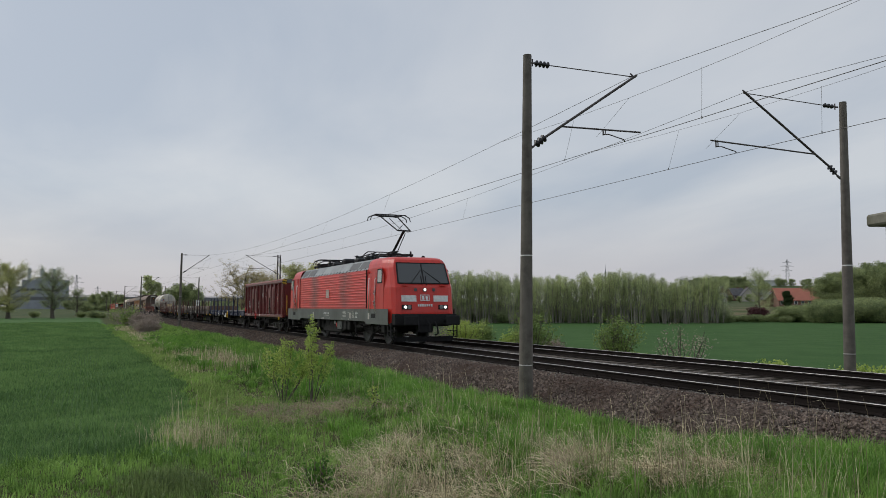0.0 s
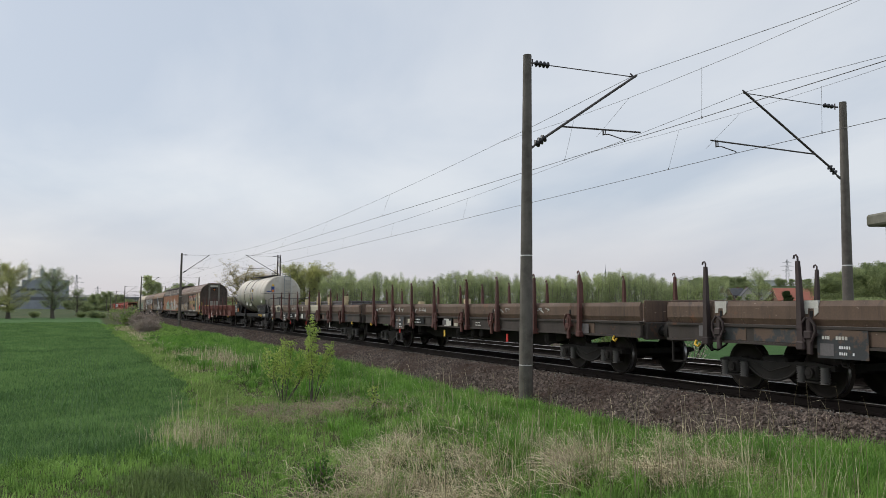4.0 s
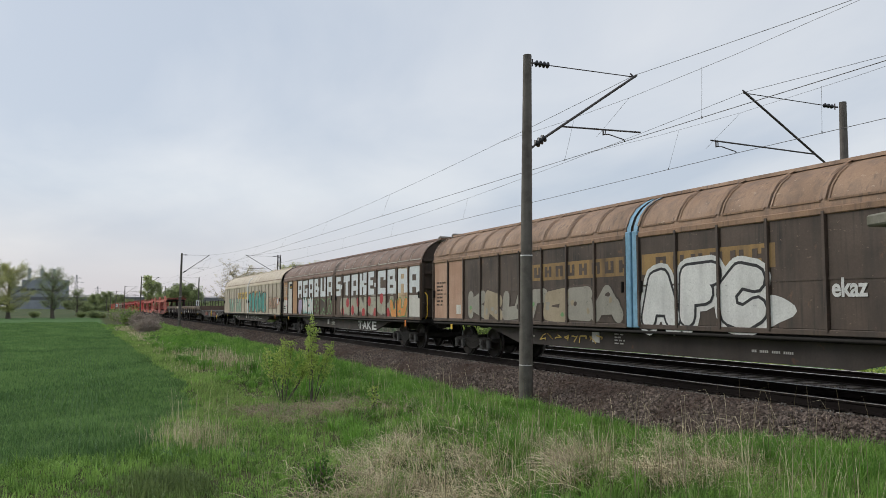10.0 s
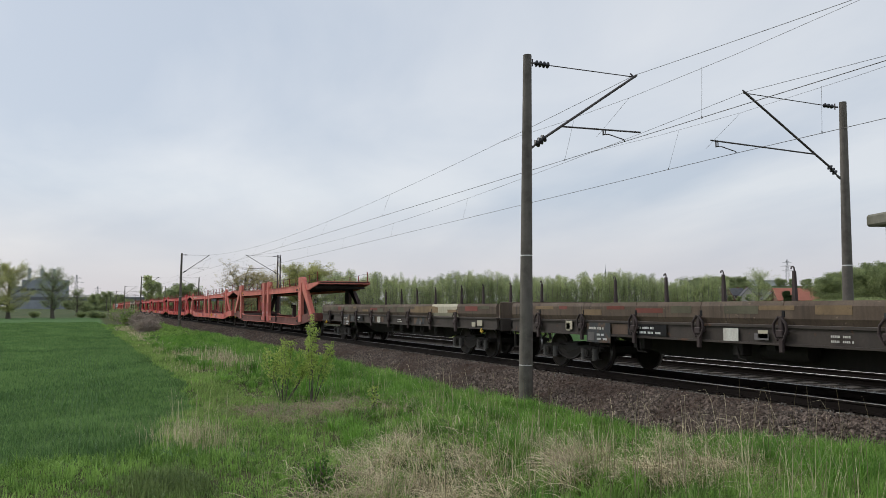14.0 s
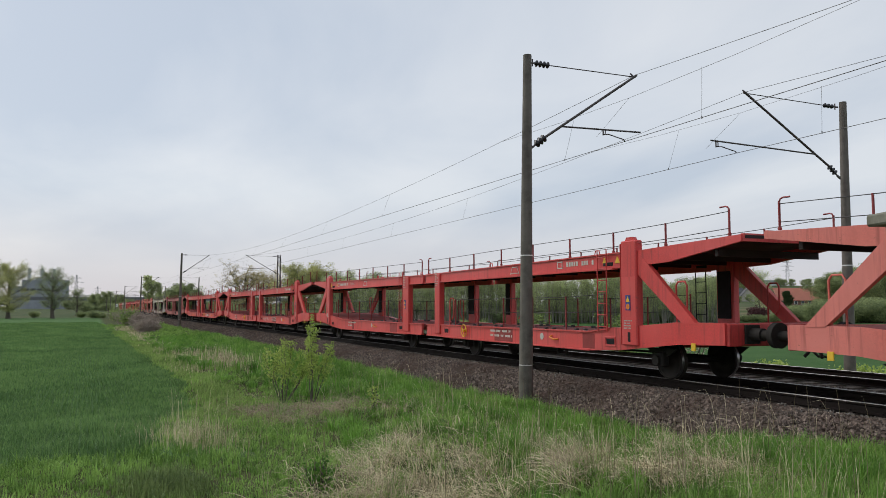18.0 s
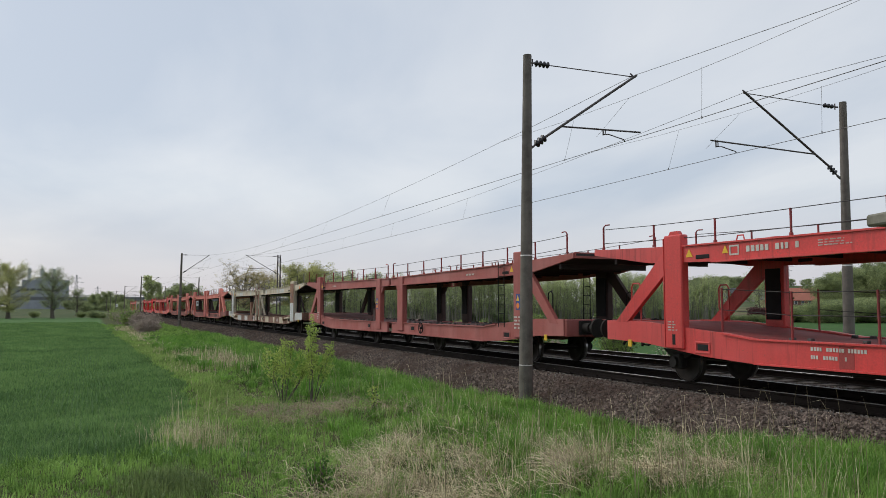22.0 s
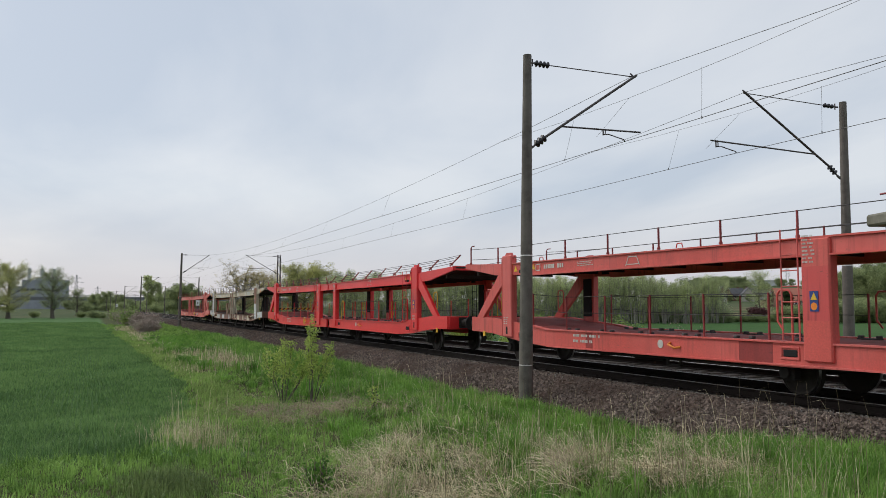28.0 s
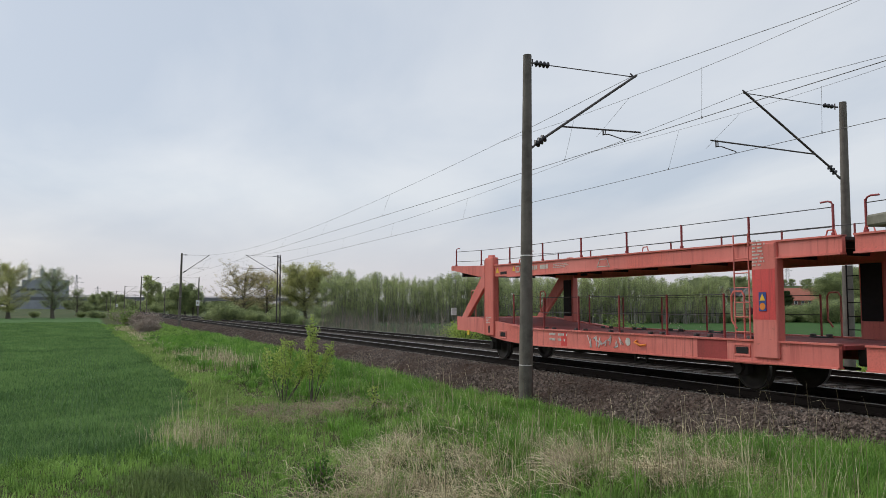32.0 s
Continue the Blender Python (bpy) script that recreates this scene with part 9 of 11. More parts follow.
        if half == brake and rails == "posts" and style != "W":
            hand_brake(o, T(-(H - (4.4 if half else 3.4))), -1.50, .82, .19, "yellow" if style == "B" else "soot")
    for c in cables:
        part("railing_cable", G().tube(c, .008, 5), M["cable"], o, "thin dark cable")
    part("middle_joint", G().box(-H - .35, -H + .35, -.9, .9, .6, .95, .03), M["black"], o)
    if style in "AC":
        bx = -H + 5.0 if style == "A" else -H - 3.7
        part("brake_stand", G().prism([(bx - .18, .78), (bx + .18, .78), (bx + .08, 1.2), (bx + .05, 1.72), (bx - .09, 1.72)], -.80, -.6, "y"), M["car_inner"], o)
        hand_brake(o, bx + .08, -.87, 1.68, .17, "soot")
    ends(o, L)
    return o


def timber_load(wagon, xa, xb, high=True):
    """Bundles of grey planks on the deck, with pale squared posts between the stakes."""
    r = random.Random(int(-xa * 10))
    o = part("timber_bundle", G().box(xa, xb, -.95, .95, 1.24, 1.30), M["grey_timber"], wagon, "bundle of weathered grey planks")
    for k in range(5 if high else 2):
        for q in range(6):
            a = xa + r.uniform(0, .5)
            part("plank", G().box(a, xb - r.uniform(0, .5), -.95 + q * .32, -.66 + q * .32, 1.31 + k * .12, 1.40 + k * .12, .01), M["grey_timber"], o)
    for x in ((xa + 2.2, xa + 4.6, xa + 6.9, xb - .6) if high else (xa + 1.2, xa + 5.2, xb - 1.0)):
        part("pale_post", G().beam((x, -1.08, 1.25), (x + r.uniform(-.12, .12), -1.08, 1.25 + (.85 if high else .6) * r.uniform(.85, 1.05)), .2, .14, (1, 0, 0)), M["pale_wood"], o, "pale squared timber post")


def build_train():
    """Vehicles with the distance of each one's front from the origin at the start."""
    t = [(locomotive(), 28.9), (gondola(), 48.6), (blue_wagon(), 62.35)]
    st = [-2.7, -4.86, -6.99, -9.01, -11.66, -13.75, -15.82, -18.07]
    t.append((stake_wagon(19.75, "brown dropside wagon with white-marked clamps and hooked stakes", M["frame_brown"], M["res_brown"], M["stake_dark"], st, 9, clamp=True), 81.95))
    t.append((stake_wagon(19.75, "brown dropside wagon with scrawled sides and hooked stakes", M["frame_brown"], M["res_brown"], M["stake_rust"], st, 9), 101.7))
    t.append((stake_wagon(19.75, "brown dropside wagon with two cream panels and a timber load", M["frame_brown"], M["res_brown"], M["stake_rust"], st, 9, patch=((3, M["cream_side"]), (7, M["cream_side"]))), 121.45))
    letters("WRA.", .36, M["spray_black"], t[-1][0], -17.3, -1.435, 1.36, "sprayed_tag", .012, "", 1.0)
    letters("Z", .3, M["spray_white"], t[-1][0], -10.8, -1.435, 1.38, "sprayed_tag", .008)
    for w_, xs_ in ((t[3][0], (-2.2, -9.6)), (t[4][0], (-4.6, -6.8, -13.0, -15.2, -17.4)), (t[5][0], (-12.6, -18.8))):
        for k, x in enumerate(xs_):
            tag_lines(w_, x - .6, x + .5, 1.38, 1.56, "spray_white", 140 + k, y=-1.433, n=3, w=.008)
    timber_load(t[5][0], -13.2, -3.0)
    timber_load(t[4][0], -15.0, -5.0, False)
    t += [(tank_wagon(), 141.2), (red_stakes(), 156.5)]
    t += covered_wagons()
    t.append((heavy_flat(), 292.4))
    t.append((stake_wagon(19.45, "camouflage-patched brown dropside wagon with stakes on one side", M["frame_brown"], M["res_camo"], M["stake_dark"], st, 9, far_only=True), 308.9))
    t.append((stake_wagon(20.0, "weathered olive-brown dropside wagon with a cream panel", M["frame_brown"], M["res_camo"], M["stake_dark"], st, 9, far_only=True, patch=((1, M["cream_side"]),)), 328.4))
    rp = random.Random(77)
    for w_ in (t[-2][0], t[-1][0]):
        for k in range(15):
            x = -1.4 - k * 1.16 - rp.uniform(0, .4)
            z = rp.choice((1.385, 1.45, 1.52))
            plate(w_, x, -1.4305, z, rp.uniform(.35, .95), min(1.60 - z, rp.uniform(.09, .2)), M[rp.choice(("camo_tan", "camo_dark", "res_brown", "camo_red", "camo_olive"))], "paint_patch", "", .003)
        plate(w_, -6.9, -1.4325, 1.375, 1.9, .225, M["camo_tan"], "paint_patch", "tan painted stretch", .003)
    red = "red double-deck car carrier wagon, empty, with cable railings"
    t.append((carrier(27.2, "faded red older car carrier wagon with gooseneck posts", "car_old", "car_sill", "car_old", style="A", seed=1), 348.55))
    t.append((carrier(31.1, "faded " + red, "car_salmon", "car_salmon", "car_salmon", seed=20), 375.75))
    b = carrier(31.0, red, "car_red", "car_red", "car_red", seed=30)
    t += [(b, 406.85), (carrier(31.0, "red double-deck car carrier wagon with white graffiti on its sill", "car_red", "car_red", "car_red", seed=35, brake=1), 437.95), (copy_thing(b, pose(0, 0, 0)), 469.08)]
    letters("MoNEY", .38, M["spray_white"], t[-2][0], -12.95, -1.447, .62, "sprayed_tag", -.008, "thin sprayed white letters", .80)
    tag_lines(t[-2][0], -11.75, -11.3, .64, .90, "spray_white", 55, y=-1.447, n=2)
    tag_lines(t[-1][0], -11.5, -9.5, .6, .95, "spray_white", 56, y=-1.447, n=3)
    t.append((carrier(27.0, "dull dark red car carrier wagon with broad posts", "car_dark", "car_dark", "car_dark", style="C", words=0, seed=40), 500.45))
    w = carrier(27.0, "dirty white and rust-brown car carrier wagon with braced middle posts", "car_white", "car_patch", "car_white", style="W", words=0, seed=50)
    t.append((w, 527.45))
    a = carrier(27.2, "faded red car carrier wagon with gooseneck posts and dirty sill", "car_old", "car_grime", "car_old", style="A", seed=60)
    t += [(a, 554.7), (copy_thing(a, pose(0, 0, 0)), 581.9)]
    tag_lines(a, -7.6, -5.9, .60, .92, "spray_black", 57, y=-1.447, n=9, w=.022)
    letters("NeMO.", .17, M["spray_black"], a, -13.16, -1.505, 1.62, "sprayed_tag", .006, "", .9)
    letters("SKAPe", .17, M["spray_black"], a, -13.16, -1.505, 1.30, "sprayed_tag", .006, "", .9)
    t.append((carrier(30.9, "faded orange-red car carrier wagon, empty, with cable railings", "car_mid", "car_mid", "car_mid", seed=70), 608.3))
    t.append((carrier(30.6, "fresh bright red car carrier wagon with folded railings", "car_bright", "car_bright", "car_bright", rails="folded", seed=80), 639.6))
    t.append((copy_thing(w, pose(0, 0, 0)), 670.68))
    tagged(t[-1][0], "pale grey-white car carrier wagon with rusty posts")
    t.append((carrier(30.9, "faded pink-red car carrier wagon at the train's end", "car_salmon", "car_salmon", "car_salmon", seed=90), 697.4))
    tag_lines(t[-1][0], -12.9, -10.6, .62, .95, "spray_black", 58, y=-1.447, n=4, w=.02)
    tag_lines(t[-1][0], -22.8, -21.3, .60, .92, "spray_white", 59, y=-1.447, n=7, w=.011)
    part("tail_sign", G().box(-30.96, -30.92, -1.3, -1.1, 1.3, 1.55, .01), M["white"], t[-1][0], "small white tail board")
    return t


TRAIN = build_train()
# ---- plants ----
def spot(u, d):
    """The place d metres ahead of the camera's stand and u * d to its right."""
    return -(d * .9127 - u * d * .4086), u * d * .9127 + d * .4086


def ground_at(x, y):
    return float(land(np.array([x]), np.array([y]))[0])


M["grass"] = leafy("verge_grass", (0.095, 0.190, 0.038), (0.345, 0.540, 0.130), 0.42, 0.5, (0.34, 0.68), 2.0)
M["rank_grass"] = leafy("rank_green_grass", (0.066, 0.170, 0.028), (0.245, 0.455, 0.085), 0.42, 0.6, (0.34, 0.68), 1.6)
M["hem_grass"] = leafy("hem_grass", (0.115, 0.185, 0.050), (0.340, 0.465, 0.150), 0.42, 0.5, (0.34, 0.68), 1.6)
M["straw"] = leafy("dry_grass", (0.24, 0.195, 0.115), (0.80, 0.70, 0.47), 0.2, 0.8, (0.38, 0.64), 3.0)
M["stalk"] = leafy("dead_stalk", (0.16, 0.125, 0.075), (0.40, 0.33, 0.21), 0.1, 0.8)
M["tussock"] = leafy("dark_tussock", (0.075, 0.120, 0.038), (0.24, 0.32, 0.11), 0.3, 2.5)
M["crop"] = leafy("young_cereal", (0.072, 0.152, 0.046), (0.215, 0.355, 0.115), 0.38, 0.35, (0.38, 0.70), 2.5)
M["fresh"] = leafy("fresh_leaves", (0.25, 0.35, 0.07), (0.52, 0.62, 0.18), 0.5, 1.2)
M["bush_green"] = leafy("bush_leaves", (0.115, 0.180, 0.055), (0.34, 0.43, 0.14), 0.45, 0.9, (0.35, 0.7), 3.0, 0.2)
# pale_scrub, wood_pale, wood_shade and oak_green are lifted: distance haze in the colour
M["pale_scrub"] = leafy("pale_scrub_leaves", (0.165, 0.210, 0.100), (0.42, 0.48, 0.22), 0.5, 0.3, (0.35, 0.7), 1.2, 0.2)
M["dark_leaf"] = leafy("dark_leaves", (0.022, 0.044, 0.015), (0.06, 0.10, 0.03), 0.25, 0.9)
M["wood_pale"] = leafy("hazy_spring_leaves", (0.265, 0.315, 0.155), (0.60, 0.655, 0.33), 0.55, 0.12, (0.33, 0.68), 0.8, 0.2)
M["oak"] = leafy("oak_leaves", (0.24, 0.205, 0.110), (0.56, 0.49, 0.240), 0.45, 0.2, (0.35, 0.7), 0.8, 0.2)
M["oak_green"] = leafy("oak_green_leaves", (0.255, 0.270, 0.115), (0.58, 0.58, 0.23), 0.5, 0.2, (0.35, 0.7), 0.8, 0.2)
M["brush"] = leafy("bare_brushwood", (0.225, 0.180, 0.150), (0.46, 0.385, 0.325), 0.1, 0.5)
M["blossom"] = leafy("blossom", (0.30, 0.24, 0.18), (0.55, 0.47, 0.40), 0.3, 1.5)
M["purple"] = leafy("dark_red_leaves", (0.05, 0.018, 0.022), (0.11, 0.04, 0.045), 0.2, 0.8)
# duller copy of the wood's leaf tone, with the shade behind painted in
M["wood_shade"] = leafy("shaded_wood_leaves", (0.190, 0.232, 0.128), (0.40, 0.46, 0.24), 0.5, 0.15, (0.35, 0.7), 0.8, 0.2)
M["grey_bark"] = paint("grey_bark", (0.235, 0.225, 0.190), (0.120, 0.112, 0.092), 0.4, 0.95, blotch=1.5)
M["bark"] = paint("bark", (0.125, 0.108, 0.088), (0.05, 0.043, 0.036), 0.4, 0.95, blotch=3)


def blades(name, x, y, length, width, seed, mat, label, category, lean=0.45, angle=None):
    """Blades of grass in one mesh: each has a quad and a tip."""
    r = np.random.default_rng(seed)
    n = len(x)
    z = land(x, y) - 0.02
    a = r.uniform(0, math.tau, n) if angle is None else angle
    t = np.abs(r.normal(0, lean, n)) + (0 if angle is None else .12)
    dx, dy = np.cos(a), np.sin(a)
    sx, sy = -dy * width / 2, dx * width / 2
    h1, h2 = length * 0.55 * np.cos(t * .5), length * np.cos(t)
    o1, o2 = length * 0.55 * np.sin(t * .5) * .7, length * np.sin(t)
    v = np.empty((n, 5, 3))
    v[:, 0] = np.stack([x - sx, y - sy, z], 1)
    v[:, 1] = np.stack([x + sx, y + sy, z], 1)
    v[:, 2] = np.stack([x + sx * .8 + dx * o1, y + sy * .8 + dy * o1, z + h1], 1)
    v[:, 3] = np.stack([x - sx * .8 + dx * o1, y - sy * .8 + dy * o1, z + h1], 1)
    v[:, 4] = np.stack([x + dx * o2, y + dy * o2, z + h2], 1)
    k = np.arange(n)[:, None] * 5
    f = np.concatenate([k + [[0, 1, 2]], k + [[0, 2, 3]], k + [[3, 2, 4]]], 0)
    me = fast_mesh(name, v.reshape(-1, 3), f)
    me.materials.append(mat)
    return tagged(new(name, me), label, category, kind="stuff")


def arcs(name, x, y, length, width, seed, mat, label, category, rise=(.08, .3), droop=.85, wind=None):
    """Long thin blades that rise and bend over, in one mesh."""
    r = np.random.default_rng(seed)
    n = len(x)
    z = land(x, y)
    a = r.uniform(0, math.tau, n) if wind is None else r.normal(wind, .8, n)
    kink = r.normal(0, .5, n)
    h = r.uniform(rise[0], rise[1], n)
    w = r.uniform(.4, 1.0, n) * droop
    v = np.empty((n, 10, 3))
    px, py = x.copy(), y.copy()
    for k in range(5):
        u = k / 4
        b = a + kink * u
        if k:
            px, py = px + np.cos(b) * length / 4, py + np.sin(b) * length / 4
        top = h * (np.sin(u * 1.75) - w * .75 * u ** 2.4)
        q = width / 2 * (1 - .75 * u)
        v[:, 2 * k] = np.stack([px - np.sin(b) * q, py + np.cos(b) * q, z + top - q * .6], 1)
        v[:, 2 * k + 1] = np.stack([px + np.sin(b) * q, py - np.cos(b) * q, z + top + q * .6], 1)
    i = np.arange(n)[:, None] * 10
    f = np.concatenate([i + [[2 * k, 2 * k + 1, 2 * k + 3, 2 * k + 2]] for k in range(4)], 0)
    me = fast_mesh(name, v.reshape(-1, 3), f)
    me.materials.append(mat)
    return tagged(new(name, me), label, category, kind="stuff")


def in_field(x, y):
    w = 1.2 * (value_noise(x, y, .25, 77) - .5) + 1.1 * (value_noise(x, y, 1.3, 78) - .5) + .9 * (value_noise(x, y, 4.0, 79) - .5)
    edge = np.interp(-x, [13, 14.6, 18.4, 21.5, 26, 31, 40, 55, 91, 130, 172], [.75, 1.1, 1.55, 2.75, 3.0, 2.95, 2.85, 2.65, 2.2, 1.8, 1.4])
    return (y + .45 * w < edge) & (x + w < -12.0)


def verge_plants():
    r = np.random.default_rng(11)
    # green grass in tufts, denser near the camera
    def spread(n, near, reach, left=-9.0, top=9.3):
        s = near * np.exp(r.random(n) * math.log(reach / near))
        lo = np.maximum(-0.12 * s - 1.5, left)
        y = lo + (top - lo) * r.random(n)
        return -s, y, (~in_field(-s, y)) & (y < 1.5 * s + 2)

    def dryness(x, y):
        d = value_noise(x, y, .55, 8) * .55 + value_noise(x, y, 1.7, 9) * .45
        d += np.exp(-(((x + 9.2) / 3.6) ** 2 + ((y - 4.6) / 2.4) ** 2)) * .36 + np.exp(-((y - 3.9) / .8) ** 2) * .16 * (x < -17)
        d += np.exp(-(((x + 21) / 1.8) ** 2 + ((y - 5.3) / 1.0) ** 2)) * .3
        return d - np.exp(-((y - 7.8) / 1.7) ** 2) * .30

    tx, ty, keep = spread(19000, 4.8, 130)
    keep &= r.random(len(tx)) < np.clip(1.5 - 1.1 * dryness(tx, ty), .3, 1.0)
    tx, ty = tx[keep], ty[keep]
    per = 16
    m = len(tx) * per
    ts = np.repeat(-tx, per)
    clump = np.repeat(value_noise(tx, ty, 1.1, 5) * .6 + value_noise(tx, ty, .35, 6) * .4, per)
    ang = r.uniform(0, math.tau, m)
    rad = np.abs(r.normal(0, .035, m)) + .0014 * ts * r.random(m)
    x, y = np.repeat(tx, per) + np.cos(ang) * rad, np.repeat(ty, per) + np.sin(ang) * rad
    short = np.where((y > 7.8) & (x > -20.6) & (x < -9.5), .55, 1.0) * np.where((y > 6.2) & (x < -21), 1.55, 1.0)
    size = np.repeat(r.uniform(.7, 1.25, len(tx)), per)
    length = (0.09 + 0.25 * clump ** 1.5) * size * r.uniform(.55, 1.2, m) * short
    width = np.clip(0.0046 + ts * 0.0005, 0, .045) * r.uniform(.7, 1.3, m)
    blades("verge_grass", x, y, length, width, 12, M["grass"], "fresh green uncut grass on the verge", "grass", .55, ang + r.normal(0, .5, m))
    # lush rounded tufts that splay over the bank
    n = 1500
    cx = -7.0 - 62 * r.random(n) ** 1.35
    cy = 9.2 - 5.2 * r.random(n) ** 1.2
    k = (r.random(n) < np.clip(1.35 - 1.5 * dryness(cx, cy), .12, 1.0)) & ~in_field(cx, cy)
    cx, cy = np.append(cx[k], r.uniform(-9.6, -4.0, 190)), np.append(cy[k], r.uniform(6.9, 9.25, 190))
    g = r.uniform(.55, 1.35, len(cx)) * np.where(cx < -20, 1.2, 1.0)
    per = 110
    m = len(cx) * per
    ang, rad = r.uniform(0, math.tau, m), np.sqrt(r.random(m)) * .17
    gg = np.repeat(g, per)
    x, y = np.repeat(cx, per) + np.cos(ang) * rad * gg, np.repeat(cy, per) + np.sin(ang) * rad * gg
    length = gg * r.uniform(.14, .34, m) * (1.15 - rad * 2.2)
    blades("lush_tufts", x, y, length, np.clip(.007 - x * .0005, 0, .034), 26, M["rank_grass"], "lush rounded tufts of dark and bright green grass", "grass", .5, ang + r.normal(0, .35, m))
    # a short sward between the tufts
    x, y, keep = spread(120000, 4.8, 60)
    x, y = x[keep], y[keep]
    blades("short_grass", x, y, r.uniform(.05, .14, len(x)), np.clip(.006 - x * .0007, 0, .05), 13, M["grass"], "short green sward between the tufts", "grass", .8)
    x = -19 - 70 * r.random(26000) ** 1.5
    y = np.interp(-x, [18.4, 21.5, 26, 40, 55, 91], [1.7, 2.75, 3.0, 2.85, 2.65, 2.2]) + .1 + 1.3 * r.random(26000)
    blades("soft_hem", x, y, r.uniform(.08, .26, 26000), np.clip(.004 - x * .0006, 0, .035), 27, M["hem_grass"], "soft yellow-green grass beside the crop", "grass", .9, .6 + r.normal(0, .6, 26000))
    # rank hummocks along the foot of the ballast and at the field's corner
    cx, cy = -6 - 60 * r.random(900) ** 1.5, 9.25 - np.abs(r.normal(0, .9, 900))
    k = r.random(900) < .25 + .75 * (np.abs(cy - 8.9) < .6)
    cx, cy = np.append(cx[k], r.uniform(-17.1, -15.5, 26)), np.append(cy[k], r.uniform(8.75, 9.2, 26))
    m = len(cx) * 70
    g = np.repeat(r.uniform(.5, 1.25, len(cx)), 70)
    x, y = np.repeat(cx, 70) + r.normal(0, .13, m) * g, np.repeat(cy, 70) + r.normal(0, .13, m) * g
    blades("rank_grass", x, y, r.uniform(.10, .30, m) * g, np.clip(.006 - x * .0005, 0, .03), 21, M["grass"], "rank green hummocks at the ballast's foot", "grass", .6)
    x = -10.6 + r.normal(0, .34, 3800)
    y = .95 + r.normal(0, .24, 3800)
    blades("dark_tussock", x, y, r.uniform(.06, .30, 3800), np.full(3800, .010), 18, M["tussock"], "dark rank tussock at the field's corner", "grass", .8)

    def patchy(n, parts):
        """Points strewn over overlapping ellipses, thinned to uneven patches."""
        w = np.array([p[4] for p in parts]); w = w / w.sum()
        i = r.choice(len(parts), n, p=w)
        q = np.array([p[:4] for p in parts])[i]
        x, y = q[:, 0] + r.normal(0, 1, n) * q[:, 2], q[:, 1] + r.normal(0, 1, n) * q[:, 3]
        keep = (value_noise(x, y, .9, 8) * .5 + value_noise(x, y, 2.6, 9) * .5 + r.normal(0, .06, n) > .495) & (y < 9.1)
        return x[keep], y[keep]

    # last year's grass lies matted over the middle of the verge
    near_mats = ((-8.5, 5.4, .9, .9, 3), (-9.9, 4.5, 1.0, .8, 2.4), (-8.2, 6.7, .7, .7, 2.4), (-9.6, 6.2, .6, .6, 1.0), (-9.2, 3.4, .8, .6, 1.2), (-7.2, 6.6, .5, .4, .5), (-11.6, 5.0, 1.0, .7, .5))
    x, y = patchy(12500, near_mats)
    m = len(x)
    arcs("straw_mat", x, y, r.uniform(.2, .62, m), r.uniform(.005, .010, m), 14, M["straw"], "flattened mats of pale dry straw", "dry grass", (.08, .30), 1.0)
    x, y = patchy(5200, near_mats + ((-14.0, 5.4, 1.4, .9, .9),))
    m = len(x)
    arcs("straw_tuft", x, y, r.uniform(.12, .45, m), r.uniform(.004, .006, m), 15, M["straw"], "loose bent tufts of dry straw", "dry grass", (.25, .55), .5)
    # the dry strip beside the crop and the tall dry clump
    n = 9000
    x = -33 - 80 * r.random(n) ** 1.4
    y = np.interp(-x, [13, 20, 27, 38, 46, 85, 120], [3.2, 3.4, 3.9, 4.5, 4.6, 4.2, 4.0]) + r.normal(0, .5, n) + .5 * (value_noise(x, x * 0, .12, 31) - .5)
    k = value_noise(x, y, .35, 32) + r.normal(0, .15, n) > .46
    x, y = x[k], y[k]
    blades("dry_strip", x, y, r.uniform(.12, .36, len(x)), np.clip(.003 - x * .00045, 0, .04), 22, M["straw"], "dry pale grass strip beside the crop", "dry grass", .8)
    x = -36.5 + r.normal(0, 2.6, 900)
    y = 5.6 + r.normal(0, .45, 900)
    blades("dry_clump", x, y, r.uniform(.3, .75, 900), np.full(900, .016), 23, M["straw"], "tall dry grass clump on the verge", "dry grass", .35)
    x = -18.0 + r.normal(0, 1.6, 2600)
    y = 4.7 + r.normal(0, .75, 2600) + (x + 18.0) * .14
    arcs("dead_bramble", x, y, r.uniform(.2, .8, 2600), np.full(2600, .009), 24, M["stalk"], "grey-brown tangle of dead stems under the shrub", "dead stems", (.05, .35), .8)
    # long thin bleached stalks leaning all ways
    x, y, keep = spread(2500, 4.8, 34, 1.5, 9.0)
    keep &= (value_noise(x, y, .5, 33) > .42) & ((x > -15) | (r.random(len(x)) < .35)) & ~((x > -10.5) & (y > 6.8) & (r.random(len(x)) < .85))
    x, y = x[keep], y[keep]
    m = len(x)
    arcs("bleached_stalks", x, y, r.uniform(.05, .5, m), np.clip(.0036 - x * .00022, 0, .012), 19, M["straw"], "long thin bleached grass stalks", "dry grass", (.3, .95), .15)
    x, y, keep = spread(260, 5.0, 22, 2.0, 9.0)
    x, y = x[keep], y[keep]
    m = len(x)
    arcs("weed_stalks", x, y, r.uniform(.05, .35, m), np.full(m, .006), 25, M["stalk"], "thin dark dead weed stalks", "weeds", (.5, 1.15), .05)
    x = -14.4 + r.normal(0, .8, 900)
    y = 1.75 + r.normal(0, .40, 900)
    blades("reed_tuft", x, y, r.uniform(.15, .58, 900), np.full(900, .0055), 20, M["straw"], "brown tuft of dead reeds at the field's edge", "dry grass", .7)
    # cereal in drilled rows
    n = 260000
    s = 11.6 * np.exp(r.random(n) * math.log(150 / 11.6))
